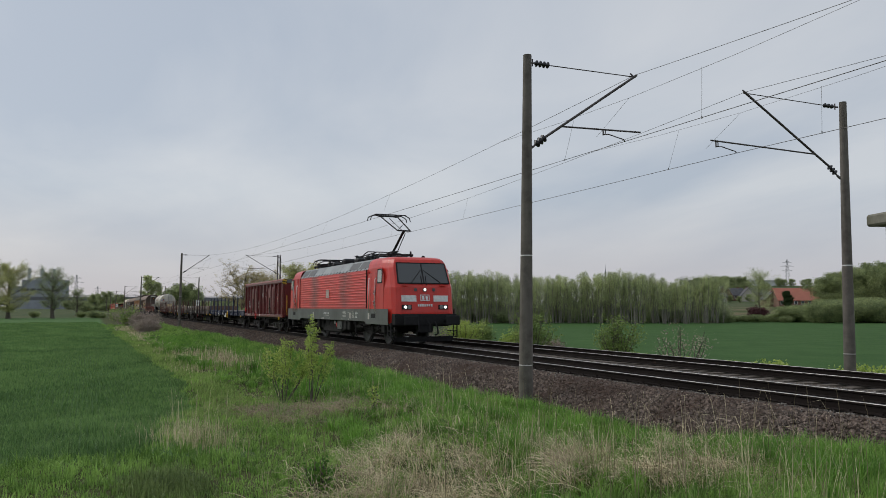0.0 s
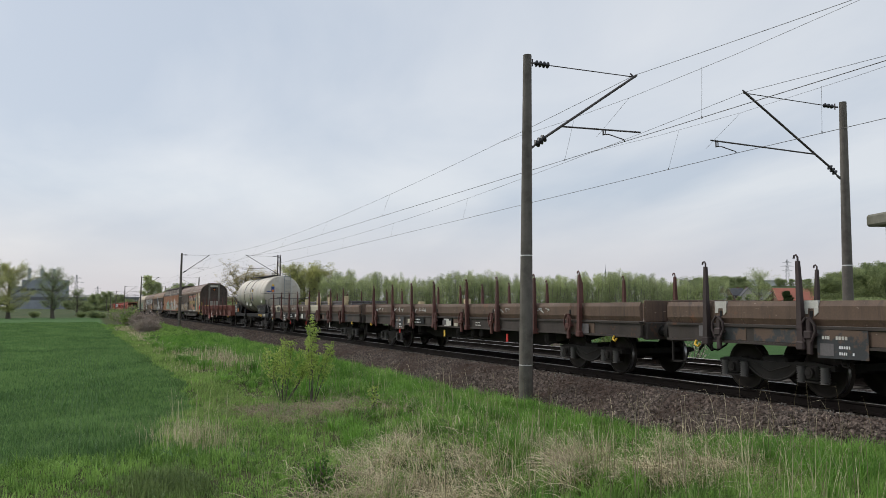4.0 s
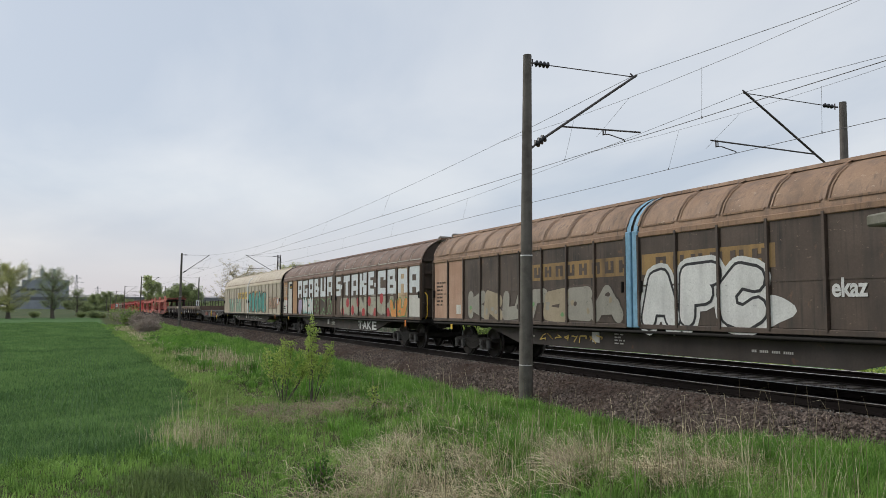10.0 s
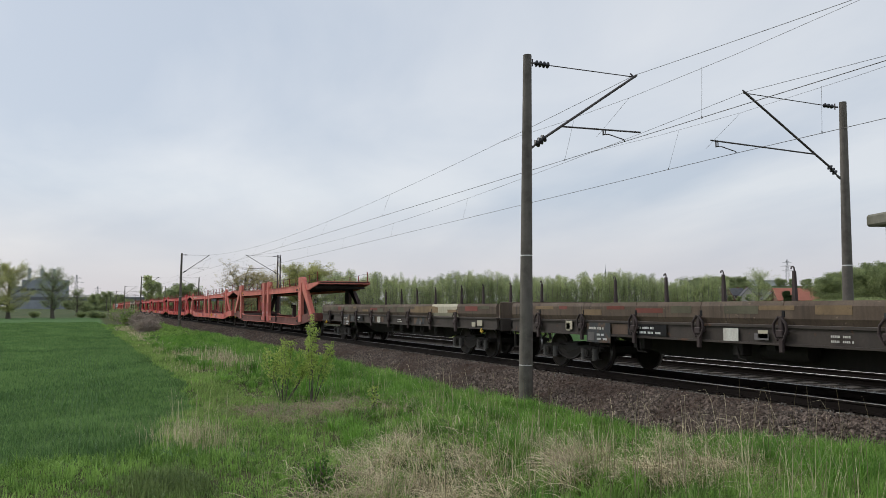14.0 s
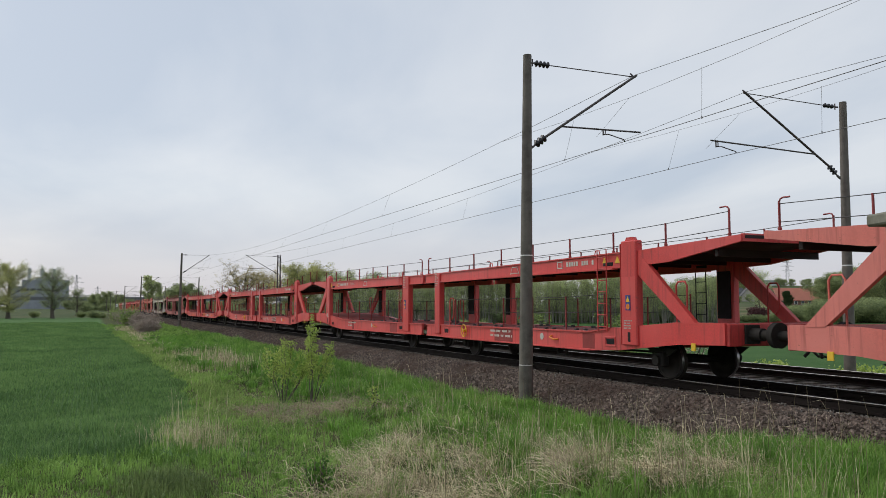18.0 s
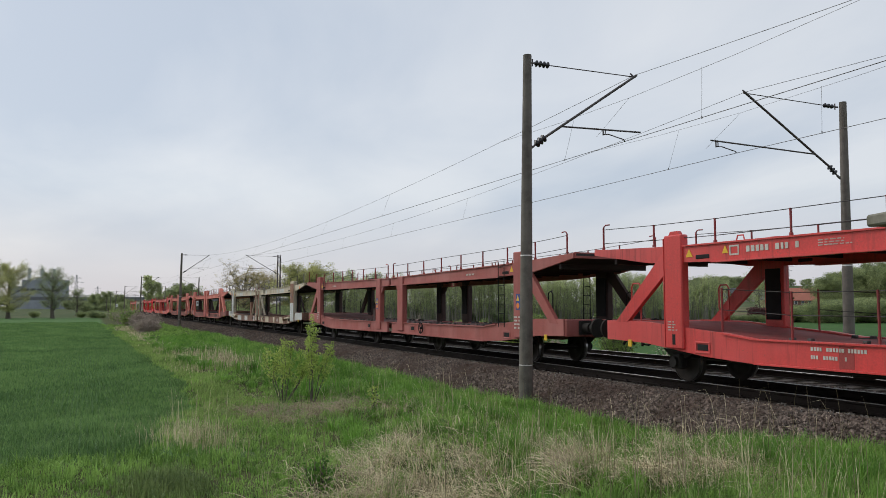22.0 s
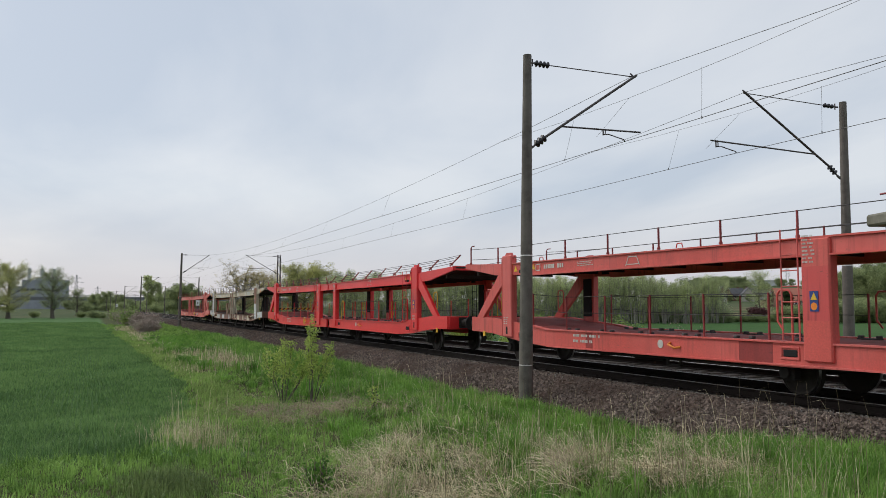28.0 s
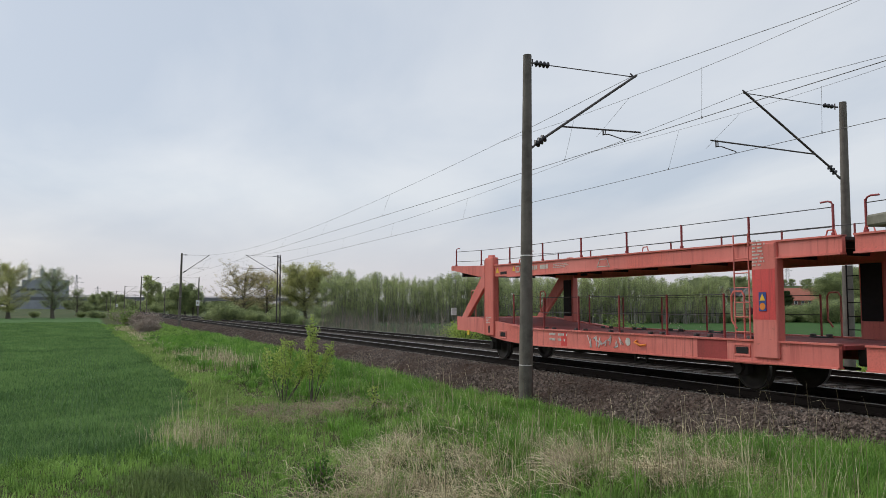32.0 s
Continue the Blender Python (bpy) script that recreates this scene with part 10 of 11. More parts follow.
    lo = -0.13 * s - 2.0
    y = lo + (4.0 - lo) * r.random(n)
    x = -s
    near = s < 60
    y = np.where(near, np.round(y / .125) * .125 + r.normal(0, .022, n), y)
    tram = (np.abs(((y + 3.4) % 18.0) - 9.0) < .16) | (np.abs(((y + 1.6) % 18.0) - 9.0) < .16)
    keep = in_field(x, y) & ~tram
    x, y, s = x[keep], y[keep], s[keep]
    m = len(x)
    blades("cereal_crop", x, y, r.uniform(.07, .19, m) * (.7 + .6 * value_noise(x, y, .8, 41)), np.clip(.006 + s * .0007, 0, .09), 16, M["crop"], "young dark green cereal crop in the field", "crop", .5)
    # grass beyond the far track
    n = 26000
    x = -5 - 120 * r.random(n) ** 1.5
    y = 19.3 + 5.5 * r.random(n)
    blades("far_verge_grass", x, y, r.uniform(.2, .55, n), .03 + np.abs(x) * .0006, 17, M["grass"], "rough grass beyond the far track", "grass")


verge_plants()


def leaf_cloud(name, centres, spread, per, size, seed, mat, squash=.8, thin=1.0):
    """Small leaves strewn round clump centres, as one mesh."""
    r = np.random.default_rng(seed)
    c = np.asarray(centres, float)
    n = len(c) * per
    p = np.repeat(c, per, 0) + np.clip(r.normal(0, 1, (n, 3)), -1.5, 1.5) * np.array([spread, spread, spread * squash])
    s = size * r.uniform(.55, 1.3, n)
    a = r.normal(0, 1, (n, 3)); a /= np.linalg.norm(a, axis=1)[:, None]
    b = np.cross(a, r.normal(0, 1, (n, 3))); b /= np.linalg.norm(b, axis=1)[:, None]
    v = np.empty((n, 4, 3))
    s = s[:, None]
    v[:, 0], v[:, 1] = p - a * s * .6 / thin, p - b * s * .36 * thin
    v[:, 2], v[:, 3] = p + a * s * .6 / thin, p + b * s * .36 * thin
    f = np.arange(n * 4).reshape(n, 4)
    me = fast_mesh(name, v.reshape(-1, 3), f)
    me.materials.append(mat)
    return me


def tree(name, label, h, rad, base, seed, leaf, per=26, size=.3, spread=.6, limbs=11, upright=.5, trunk_r=.3, bark="bark", group="", category="tree", sub=4):
    """A tapered bent trunk, limbs that fork, and leaves clumped round the twigs."""
    r = random.Random(seed)
    o = thing(name, label, category, group)
    bend = [r.uniform(-.04, .04) * h for _ in range(2)]
    axis = lambda u: Vector((bend[0] * math.sin(u * 2.2), bend[1] * math.sin(u * 2.8), h * .92 * u))
    rings = []
    for k in range(9):
        u = k / 8
        c, q = axis(u), trunk_r * (1.25 - .25 * min(1, u * 8)) * (1 - .88 * u) + .015
        rings.append([(c.x + q * math.cos(t), c.y + q * math.sin(t), c.z - (.25 if k == 0 else 0)) for t in np.linspace(0, math.tau, 9)[:-1]])
    part("trunk", G().shell(rings, close=True), M[bark], o)
    g, centres = G(), []
    for k in range(limbs):
        u = base + (.97 - base) * (k + r.random() * .6) / limbs
        a = k * 2.4 + r.uniform(-.5, .5)
        env = math.sin(math.pi * min(1, max(.05, (u - base * .75) / (1.06 - base * .75)) ** .8))
        ln = rad * (.45 + .65 * env) * r.uniform(.75, 1.15)
        p = axis(u)
        d = Vector((math.cos(a), math.sin(a), upright * r.uniform(.5, 1.5) + (u - .5) * .6)).normalized()
        pts, dirn = [p], d.copy()
        for j in range(4):
            dirn = (dirn + Vector((r.uniform(-.25, .25), r.uniform(-.25, .25), r.uniform(-.1, .22)))).normalized()
            pts.append(pts[-1] + dirn * ln / 4)
        w = trunk_r * .36 * (1 - u * .6)
        for j in range(4):
            g.cyl(pts[j], pts[j + 1], w * (1 - j * .22), w * (1 - (j + 1) * .22) + .01, n=5, caps=False)
        centres += [pts[2], pts[3], pts[4]]
        for j in range(sub):
            q = pts[1 + j % 3].lerp(pts[2 + j % 3], r.random())
            e = (dirn * .5 + Vector((r.uniform(-1, 1), r.uniform(-1, 1), r.uniform(-.3, .8)))).normalized() * ln * r.uniform(.28, .55)
            g.cyl(q, q + e, w * .4, .012, n=4, caps=False)
            centres += [q + e * .6, q + e]
    part("branching", g, M[bark], o)["kind"] = "stuff"
    part("crown", leaf_cloud("crown", [tuple(c) for c in centres], spread, per, size, seed, M[leaf]), None, o)
    return o


def wood_tree(name, label, h, rad, seed, leaf, group=""):
    """A clump of slim stems in a close wood: each one bare below, with its own narrow domed head of small leaves."""
    r = random.Random(seed)
    o = thing(name, label, "tree", group)
    part("trunk", G().cyl((0, 0, -.3), (0, 0, h * .30), .17, .13, n=7), M["grey_bark"], o)
    g, centres = G(), []
    for k in range(6):
        a = k * 2.4 + r.uniform(-.5, .5)
        q = rad * (.15 + .75 * r.random()) * (k > 0)
        hh = h * r.uniform(.78, 1.0)
        foot = Vector((math.cos(a) * q * .55, math.sin(a) * q * .55, -.2 if k else h * .25))
        top = Vector((math.cos(a) * q, math.sin(a) * q, hh))
        pts = [foot.lerp(top, t) + Vector((r.uniform(-.10, .10), r.uniform(-.10, .10), 0)) * rad * (0 < t < 1) for t in (0, .25, .5, .75, 1)]
        for i in range(4):
            g.cyl(pts[i], pts[i + 1], .10 * (1 - .22 * i), .10 * (.78 - .22 * i) + .010, n=4, caps=False)
        bare = r.uniform(.28, .46)
        for j in range(15):
            t = bare + (1 - bare) * (j + r.random()) / 15
            i = min(3, int(t * 4))
            p = pts[i].lerp(pts[i + 1], t * 4 - i)
            b = r.uniform(0, math.tau)
            wide = math.sin(math.pi * min(1, .12 + .88 * (t - bare) / (1.06 - bare)) ** 1.3)
            e = Vector((math.cos(b), math.sin(b), r.uniform(.7, 1.7))).normalized() * (.25 + .95 * wide) * r.uniform(.6, 1.1)
            g.cyl(p, p + e, .022, .008, n=3, caps=False)
            if r.random() < .35 + .75 * t:
                centres += [p + e, p + e * .55]
    part("branching", g, M["grey_bark"], o)["kind"] = "stuff"
    part("crown", leaf_cloud("crown", [tuple(c) for c in centres], .30, 40, .125, seed, M[leaf]), None, o)
    return o


def thicket(name, label, h, w, seed, stems=70, group=""):
    """Bare upright saplings close together, with fine twigs."""
    r = random.Random(seed)
    o = thing(name, label, "brushwood", group)
    for shade in range(2):
        g = G()
        for k in range(stems // 2):
            x, y = r.uniform(-w / 2, w / 2), r.uniform(-w / 4, w / 4)
            t = h * r.uniform(.45, 1.0) * (1 - .5 * (2 * abs(x) / w) ** 3)
            lx, ly = r.uniform(-.2, .2) * t, r.uniform(-.2, .2) * t
            mid = Vector((x + lx * .35, y + ly * .35, t * .5))
            top = Vector((x + lx, y + ly, t))
            g.cyl((x, y, -.1), mid, .020, .014, n=3, caps=False).cyl(mid, top, .014, .006, n=3, caps=False)
            for j in range(9):
                p = mid.lerp(top, r.uniform(-.5, .95))
                g.cyl(p, p + Vector((r.uniform(-.28, .28), r.uniform(-.28, .28), r.uniform(.2, .6))) * h * .3, .008, .004, n=3, caps=False)
        part("brown_growth" if shade else "grey_growth", g, M["brush" if shade else "grey_bark"], o)["kind"] = "stuff"
    return o


def bush(name, label, h, w, seed, leaf, stems=14, per=16, size=.07, spread=.14, category="bush", group=""):
    r = random.Random(seed)
    o = thing(name, label, category, group)
    g, centres = G(), []
    for k in range(stems):
        a = r.uniform(0, math.tau)
        q = r.random() ** .6
        top = Vector((math.cos(a) * w / 2 * q, math.sin(a) * w / 2 * q, h * (1 - .45 * q * r.random()) * r.uniform(.7, 1)))
        foot = Vector((top.x * .25, top.y * .25, -.05))
        pts = [foot.lerp(top, t) + Vector((r.uniform(-.06, .06) * w, r.uniform(-.06, .06) * w, 0)) * (0 < t < 1) for t in (0, .35, .7, 1)]
        for i in range(3):
            g.cyl(pts[i], pts[i + 1], h * .011 * (1 - i * .25) + .003, h * .011 * (.75 - i * .25) + .003, n=4, caps=False)
        for t in (.4, .55, .7, .85, 1.0):
            i = min(2, int(t * 3))
            c = pts[i].lerp(pts[i + 1], t * 3 - i)
            centres.append(c + Vector((r.uniform(-1, 1), r.uniform(-1, 1), r.uniform(-.5, .5))) * .1 * w)
    part("branching", g, M["bark"], o)["kind"] = "stuff"
    part("brushwood" if leaf == "brush" else "foliage", leaf_cloud("foliage", [tuple(c) for c in centres], spread, per * (2 if leaf == "brush" else 1), size, seed, M[leaf], .8, .3 if leaf == "brush" else 1.0), None, o)["kind"] = "stuff"
    return o


def shrub(name, label, stems, h, w, leaves, size, seed, leaf, group="", category="shrub", low=.3, fork=.19):
    """Slender forked stems from one foot, with small single leaves along the twigs."""
    r = random.Random(seed)
    o = thing(name, label, category, group)
    g, spots = G(), []
    for k in range(stems):
        a = r.uniform(0, math.tau)
        q = (k + .5) / stems
        tip = Vector((math.cos(a) * w / 2 * q, math.sin(a) * w / 2 * q, h * (1 - .38 * q) * r.uniform(.85, 1.0)))
        pts = [Vector((math.cos(a) * .05, math.sin(a) * .05, -.05)).lerp(tip, t) + Vector((r.uniform(-.04, .04), r.uniform(-.04, .04), 0)) * (0 < t < 1) for t in (0, .25, .5, .75, 1)]
        for i in range(4):
            g.cyl(pts[i], pts[i + 1], .014 * (1 - i * .22), .014 * (.78 - i * .22) + .002, n=5, caps=False)
        for j in range(9):
            t = low + (.98 - low) * j / 9
            i = min(3, int(t * 4))
            p = pts[i].lerp(pts[i + 1], t * 4 - i)
            b = r.uniform(0, math.tau)
            e = Vector((math.cos(b), math.sin(b), r.uniform(.5, 1.4))).normalized() * h * fork * r.uniform(.6, 1.2) * (1.25 - t)
            g.cyl(p, p + e, .005, .002, n=3, caps=False)
            spots += [p + e * v for v in (.3, .55, .8, 1.0)] + [p]
    part("branching", g, M["bark"], o)["kind"] = "stuff"
    part("foliage", leaf_cloud("foliage", [tuple(c) for c in spots], .045, max(1, leaves // len(spots)), size, seed, M[leaf]), None, o)["kind"] = "stuff"
    return o


def put(ob, x, y, turn=0.0, scale=1.0, sink=0.0):
    ob.matrix_basis = pose(x, y, ground_at(x, y) - sink, 0, 0, turn) @ Matrix.Diagonal((scale, scale, scale, 1))
    return ob


def again(ob, x, y, turn=0.0, scale=1.0, sink=0.0):
    return put(copy_thing(ob, pose(0, 0, 0)), x, y, turn, scale, sink)


def plants():
    r = random.Random(4)
    # shrub on the verge in young leaf: a low clump and a taller spire
    put(shrub("young_shrub", "young many-stemmed shrub in fresh yellow-green leaf", 9, 1.85, 2.3, 2600, .052, 1, "fresh", low=.45, fork=.28), -21.3, 4.85)
    put(shrub("young_shrub", "slender upright shrub in fresh yellow-green leaf", 6, 2.45, 1.5, 2300, .052, 2, "fresh", low=.36, fork=.22), -20.6, 5.45)
    put(shrub("weed", "dark green leafy weed in the grass", 11, .50, .42, 620, .05, 3, "rank_grass", category="weed"), -9.6, 2.65)
    put(shrub("weed", "small yellow-green sapling among the grass", 3, .75, .2, 160, .05, 4, "fresh", category="weed"), -16.0, 5.6)
    # brambles and scrub along the near verge further off
    for k, (x, y, h, w, mt) in enumerate(((-86, 5.6, 1.05, 2.6, "brush"), (-96, 6.0, 2.0, 3.2, "brush"), (-112, 5.0, 2.4, 3.5, "bush_green"), (-128, 5.5, 2.0, 4.0, "brush"), (-146, 5.8, 2.2, 4, "bush_green"), (-163, 5.2, 2.4, 5, "bush_green"), (-185, 5.6, 2.2, 5, "brush"))):
        put(bush("bramble", "brown leafless bramble scrub on the verge" if mt == "brush" else "green hawthorn scrub on the verge", h, w, 20 + k, mt, 18, 14, .2, .35, group="scrub along the verge"), x, y)
    # bushes beyond the far track
    for k, (u, d, h, w, mt, lab) in enumerate(((.026, 42, 1.7, 2.0, "fresh", "bright green bush beyond the tracks"), (.05, 45, 1.5, 1.6, "bush_green", "green bush beyond the tracks"), (.112, 40, 2.1, 2.2, "bush_green", "spreading green bush beyond the tracks"), (.09, 46, 1.5, 1.6, "fresh", "light green bush beyond the tracks"), (.218, 36, 2.3, 2.0, "bush_green", "tall green bush beyond the tracks"), (.30, 34, 2.3, 2.4, "blossom", "thin bush with pale pink blossom"), (.135, 44, 1.2, 1.4, "brush", "bare brown bush beyond the tracks"))):
        x, y = spot(u, d)
        put(bush("bush", lab, h, w, 40 + k, mt, 15 if mt == "blossom" else 30, 9 if mt == "blossom" else 26, .07 if mt == "blossom" else .085, .19, group="bushes beyond the tracks"), x, y)
    hedge = bush("low_bush", "low yellow-green bush in the rough grass", .9, 1.3, 60, "fresh", 18, 20, .10, .14, group="low bushes beyond the tracks")
    put(hedge, -16.4, 22.2)
    for k in range(16):
        again(hedge, -9.5 - k * 1.35 + r.uniform(-.4, .4), 22.0 + r.uniform(-.5, 1.2), r.uniform(0, 360), r.uniform(.6, 1.05))
    # brushwood along the far side, to the left of the wood
    bw = thicket("brushwood", "grey-brown leafless saplings along the line", 3.2, 5.0, 61, 64, group="brushwood along the line")
    x, y = spot(-.1, 75); put(bw, x, y)
    for k in range(16):
        x, y = spot(-.158 + .0118 * k, r.uniform(66, 100))
        again(bw, x, y, r.uniform(0, 360), r.uniform(.5, 1.1))
    gb = bush("scrub_bush", "green scrub beside the railway", 2.4, 3.6, 62, "pale_scrub", 30, 50, .15, .4, group="scrub beside the railway")
    x, y = spot(-.2, 95); put(gb, x, y)
    for k, u in enumerate((-.235, -.22, -.18, -.26, -.275, -.29, -.245, -.15)):
        x, y = spot(u, r.uniform(95, 130))
        again(gb, x, y, r.uniform(0, 360), r.uniform(.6, 1.2))
    # the two oaks
    x, y = spot(-.25, 225)
    put(tree("oak_tree", "broad oak with thin brownish spring leaves", 13.6, 8.6, .20, 70, "oak", 38, .20, .42, 30, .5, .62, sub=8), x, y, 0, .86, .2)
    x, y = spot(-.222, 238)
    put(tree("oak_tree", "oak with half-open olive leaves", 13.6, 6.6, .2, 71, "oak", 40, .20, .45, 26, .55, .52, sub=7), x, y, 40, .88, .2)
    x, y = spot(-.173, 222)
    put(tree("oak_tree", "dense round oak in olive-green leaf", 12.6, 9.2, .16, 72, "oak_green", 120, .21, .58, 32, .42, .60, sub=8), x, y, 100, .95, .2)
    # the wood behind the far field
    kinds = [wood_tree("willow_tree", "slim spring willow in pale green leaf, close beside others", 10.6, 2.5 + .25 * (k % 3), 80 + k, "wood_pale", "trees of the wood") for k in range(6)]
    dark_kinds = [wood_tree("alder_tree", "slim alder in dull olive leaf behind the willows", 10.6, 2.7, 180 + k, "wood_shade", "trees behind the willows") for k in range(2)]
    front, behind = [], []
    for row, d in ((0, 160), (1, 167), (2, 176)):
        u = -.150 + row * .009
        while u < .345:
            (behind if row == 2 else front).append((u, d + r.uniform(-3, 3), 1.0 + .06 * math.sin(u * 37) + row * .05))
            u += r.uniform(.010, .017) if row < 2 else r.uniform(.012, .018)
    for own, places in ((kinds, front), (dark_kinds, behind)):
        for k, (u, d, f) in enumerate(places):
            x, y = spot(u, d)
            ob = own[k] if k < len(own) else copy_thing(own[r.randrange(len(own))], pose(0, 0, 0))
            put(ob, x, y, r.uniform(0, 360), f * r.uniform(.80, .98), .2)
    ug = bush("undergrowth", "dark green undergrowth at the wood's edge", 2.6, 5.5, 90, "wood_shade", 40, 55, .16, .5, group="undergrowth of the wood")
    x, y = spot(-.1, 162); put(ug, x, y)
    for k in range(34):
        x, y = spot(-.145 + k * .0148, 166 + 7 * (k % 3) + r.uniform(-3, 3))
        again(ug, x, y, r.uniform(0, 360), r.uniform(.9, 1.3) + .35 * (k % 3))
    # right of the wood: shrubs before the village, garden trees and the hill's crest
    sc = bush("village_shrub", "rounded pale green shrub before the village", 3.4, 6.0, 91, "pale_scrub", 44, 110, .17, .55, group="shrubs before the village")
    put(sc, *spot(.34, 176))
    for k in range(9):
        again(sc, *spot(.335 + k * .012, 172 + r.uniform(-4, 10)), r.uniform(0, 360), r.uniform(.35, .6))
    for k in range(22):
        u = .437 + k * .0068
        again(sc, *spot(u, 168 + r.uniform(-8, 22)), r.uniform(0, 360), r.uniform(.7, 1.05) + .5 * min(1, max(0, (u - .44) / .05)))
    rt = tree("garden_tree", "round green tree at the village edge", 10.0, 4.6, .12, 95, "pale_scrub", 110, .24, .62, 20, .5, .3, group="village trees")
    put(rt, *spot(.482, 250))
    for u, d, s in ((.515, 262, 1.25), (.535, 240, 1.2), (.56, 232, 1.25), (.585, 240, 1.3), (.545, 300, 1.5), (.575, 310, 1.5), (.497, 320, 1.2)):
        again(rt, *spot(u, d), r.uniform(0, 360), s)
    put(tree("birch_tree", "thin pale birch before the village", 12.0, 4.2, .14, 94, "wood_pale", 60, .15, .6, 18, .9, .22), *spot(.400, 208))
    put(bush("copper_shrub", "dark purple-red ornamental shrub", 3.2, 4.2, 96, "purple", 26, 30, .3, .5), *spot(.396, 200))
    put(tree("cypress_tree", "dark narrow conifer by the farmhouse", 6.2, 1.5, .04, 97, "dark_leaf", 44, .25, .3, 26, .6, .2), *spot(.4345, 272))
    for k in range(26):
        again(rt, *spot(.27 + k * .0108 + r.uniform(-.004, .004), r.uniform(515, 560)), r.uniform(0, 360), r.uniform(.35, .6), 1.2)
    for k in range(9):
        again(rt, *spot(.322 + k * .0075 + r.uniform(-.003, .003), r.uniform(455, 500)), r.uniform(0, 360), r.uniform(.8, 1.1))
    for k in range(10):
        again(rt, *spot(.35 + k * .012, r.uniform(395, 412)), r.uniform(0, 360), r.uniform(.25, .42))
    # trees at the end of the left field
    lt = tree("field_tree", "broad tree in olive spring leaf at the field's end", 12.4, 6.2, .12, 100, "oak_green", 48, .20, .48, 26, .5, .5, sub=7, group="trees at the field's end")
    x, y = spot(-.548, 182); put(lt, x, y, 0, .92)
    again(lt, *spot(-.60, 186), 70, .95)
    dk = tree("field_tree", "darker tree with a forked trunk at the field's end", 11.6, 4.6, .16, 101, "wood_shade", 30, .16, .36, 28, .6, .5, sub=7, group="trees at the field's end")
    put(dk, *spot(-.492, 184), 30, .9)
    again(dk, *spot(-.462, 230), 140, .62)
    for k, (u, s) in enumerate(((-.57, 1.3), (-.515, .8), (-.455, 1.2), (-.44, 1.4), (-.43, 1.1))):
        again(gb, *spot(u, 188 + 6 * (k % 3)), r.uniform(0, 360), s * (.8 if u < -.46 else .55))
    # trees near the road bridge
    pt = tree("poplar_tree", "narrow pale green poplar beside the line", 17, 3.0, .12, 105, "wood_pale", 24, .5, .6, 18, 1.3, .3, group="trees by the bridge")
    put(pt, *spot(-.371, 400), 0, 1.15)
    again(pt, *spot(-.360, 402), 90, .95)
    for u, d, s in ((-.335, 290, 1.0), (-.325, 300, 1.1), (-.345, 320, .9), (-.315, 300, .9), (-.425, 500, 1.1), (-.41, 480, .9), (-.395, 470, .7), (-.44, 520, 1.0)):
        again(rt, *spot(u, d), r.uniform(0, 360), s)
    for k in range(30):
        u = -.45 + k * .009
        again(gb, *spot(u, r.uniform(330, 560)), r.uniform(0, 360), r.uniform(1.2, 2.4))
    for k in range(15):
        again(gb, *spot(-.47 + k * .017, r.uniform(760, 840)), r.uniform(0, 360), r.uniform(3.6, 5.2))


plants()
# ---- buildings and things in the distance ----
M["roof_red"] = paint("clay_roof", (0.42, 0.155, 0.105), (0.22, 0.095, 0.07), 0.3, 0.85, blotch=0.5)
M["roof_slate"] = paint("slate_roof", (0.10, 0.10, 0.105), (0.05, 0.05, 0.05), 0.3, 0.7, blotch=0.5)
M["brick"] = paint("brick_wall", (0.22, 0.13, 0.095), (0.11, 0.07, 0.05), 0.35, 0.9, blotch=0.5)
M["render"] = paint("pale_plaster", (0.50, 0.47, 0.42), (0.3, 0.27, 0.23), 0.3, 0.9, blotch=0.4)
# cladding lifted to blue-grey, distance haze being mixed into its colour
M["plant_wall"] = paint("hazed_cladding", (0.30, 0.33, 0.365), (0.13, 0.135, 0.145), 0.3, 0.7, blotch=0.1)
M["chimney"] = paint("pale_chimney", (0.56, 0.59, 0.64), (0.40, 0.41, 0.44), 0.3, 0.8, blotch=0.1)
M["hall"] = paint("pale_hall", (0.62, 0.63, 0.65), (0.28, 0.28, 0.28), 0.3, 0.6, blotch=0.1)
M["bridge"] = paint("bridge_concrete", (0.185, 0.195, 0.205), (0.10, 0.105, 0.11), 0.4, 0.9, blotch=0.2)
M["pylon"] = plain("pylon_steel", (0.30, 0.31, 0.33), 0.6, 0.2)


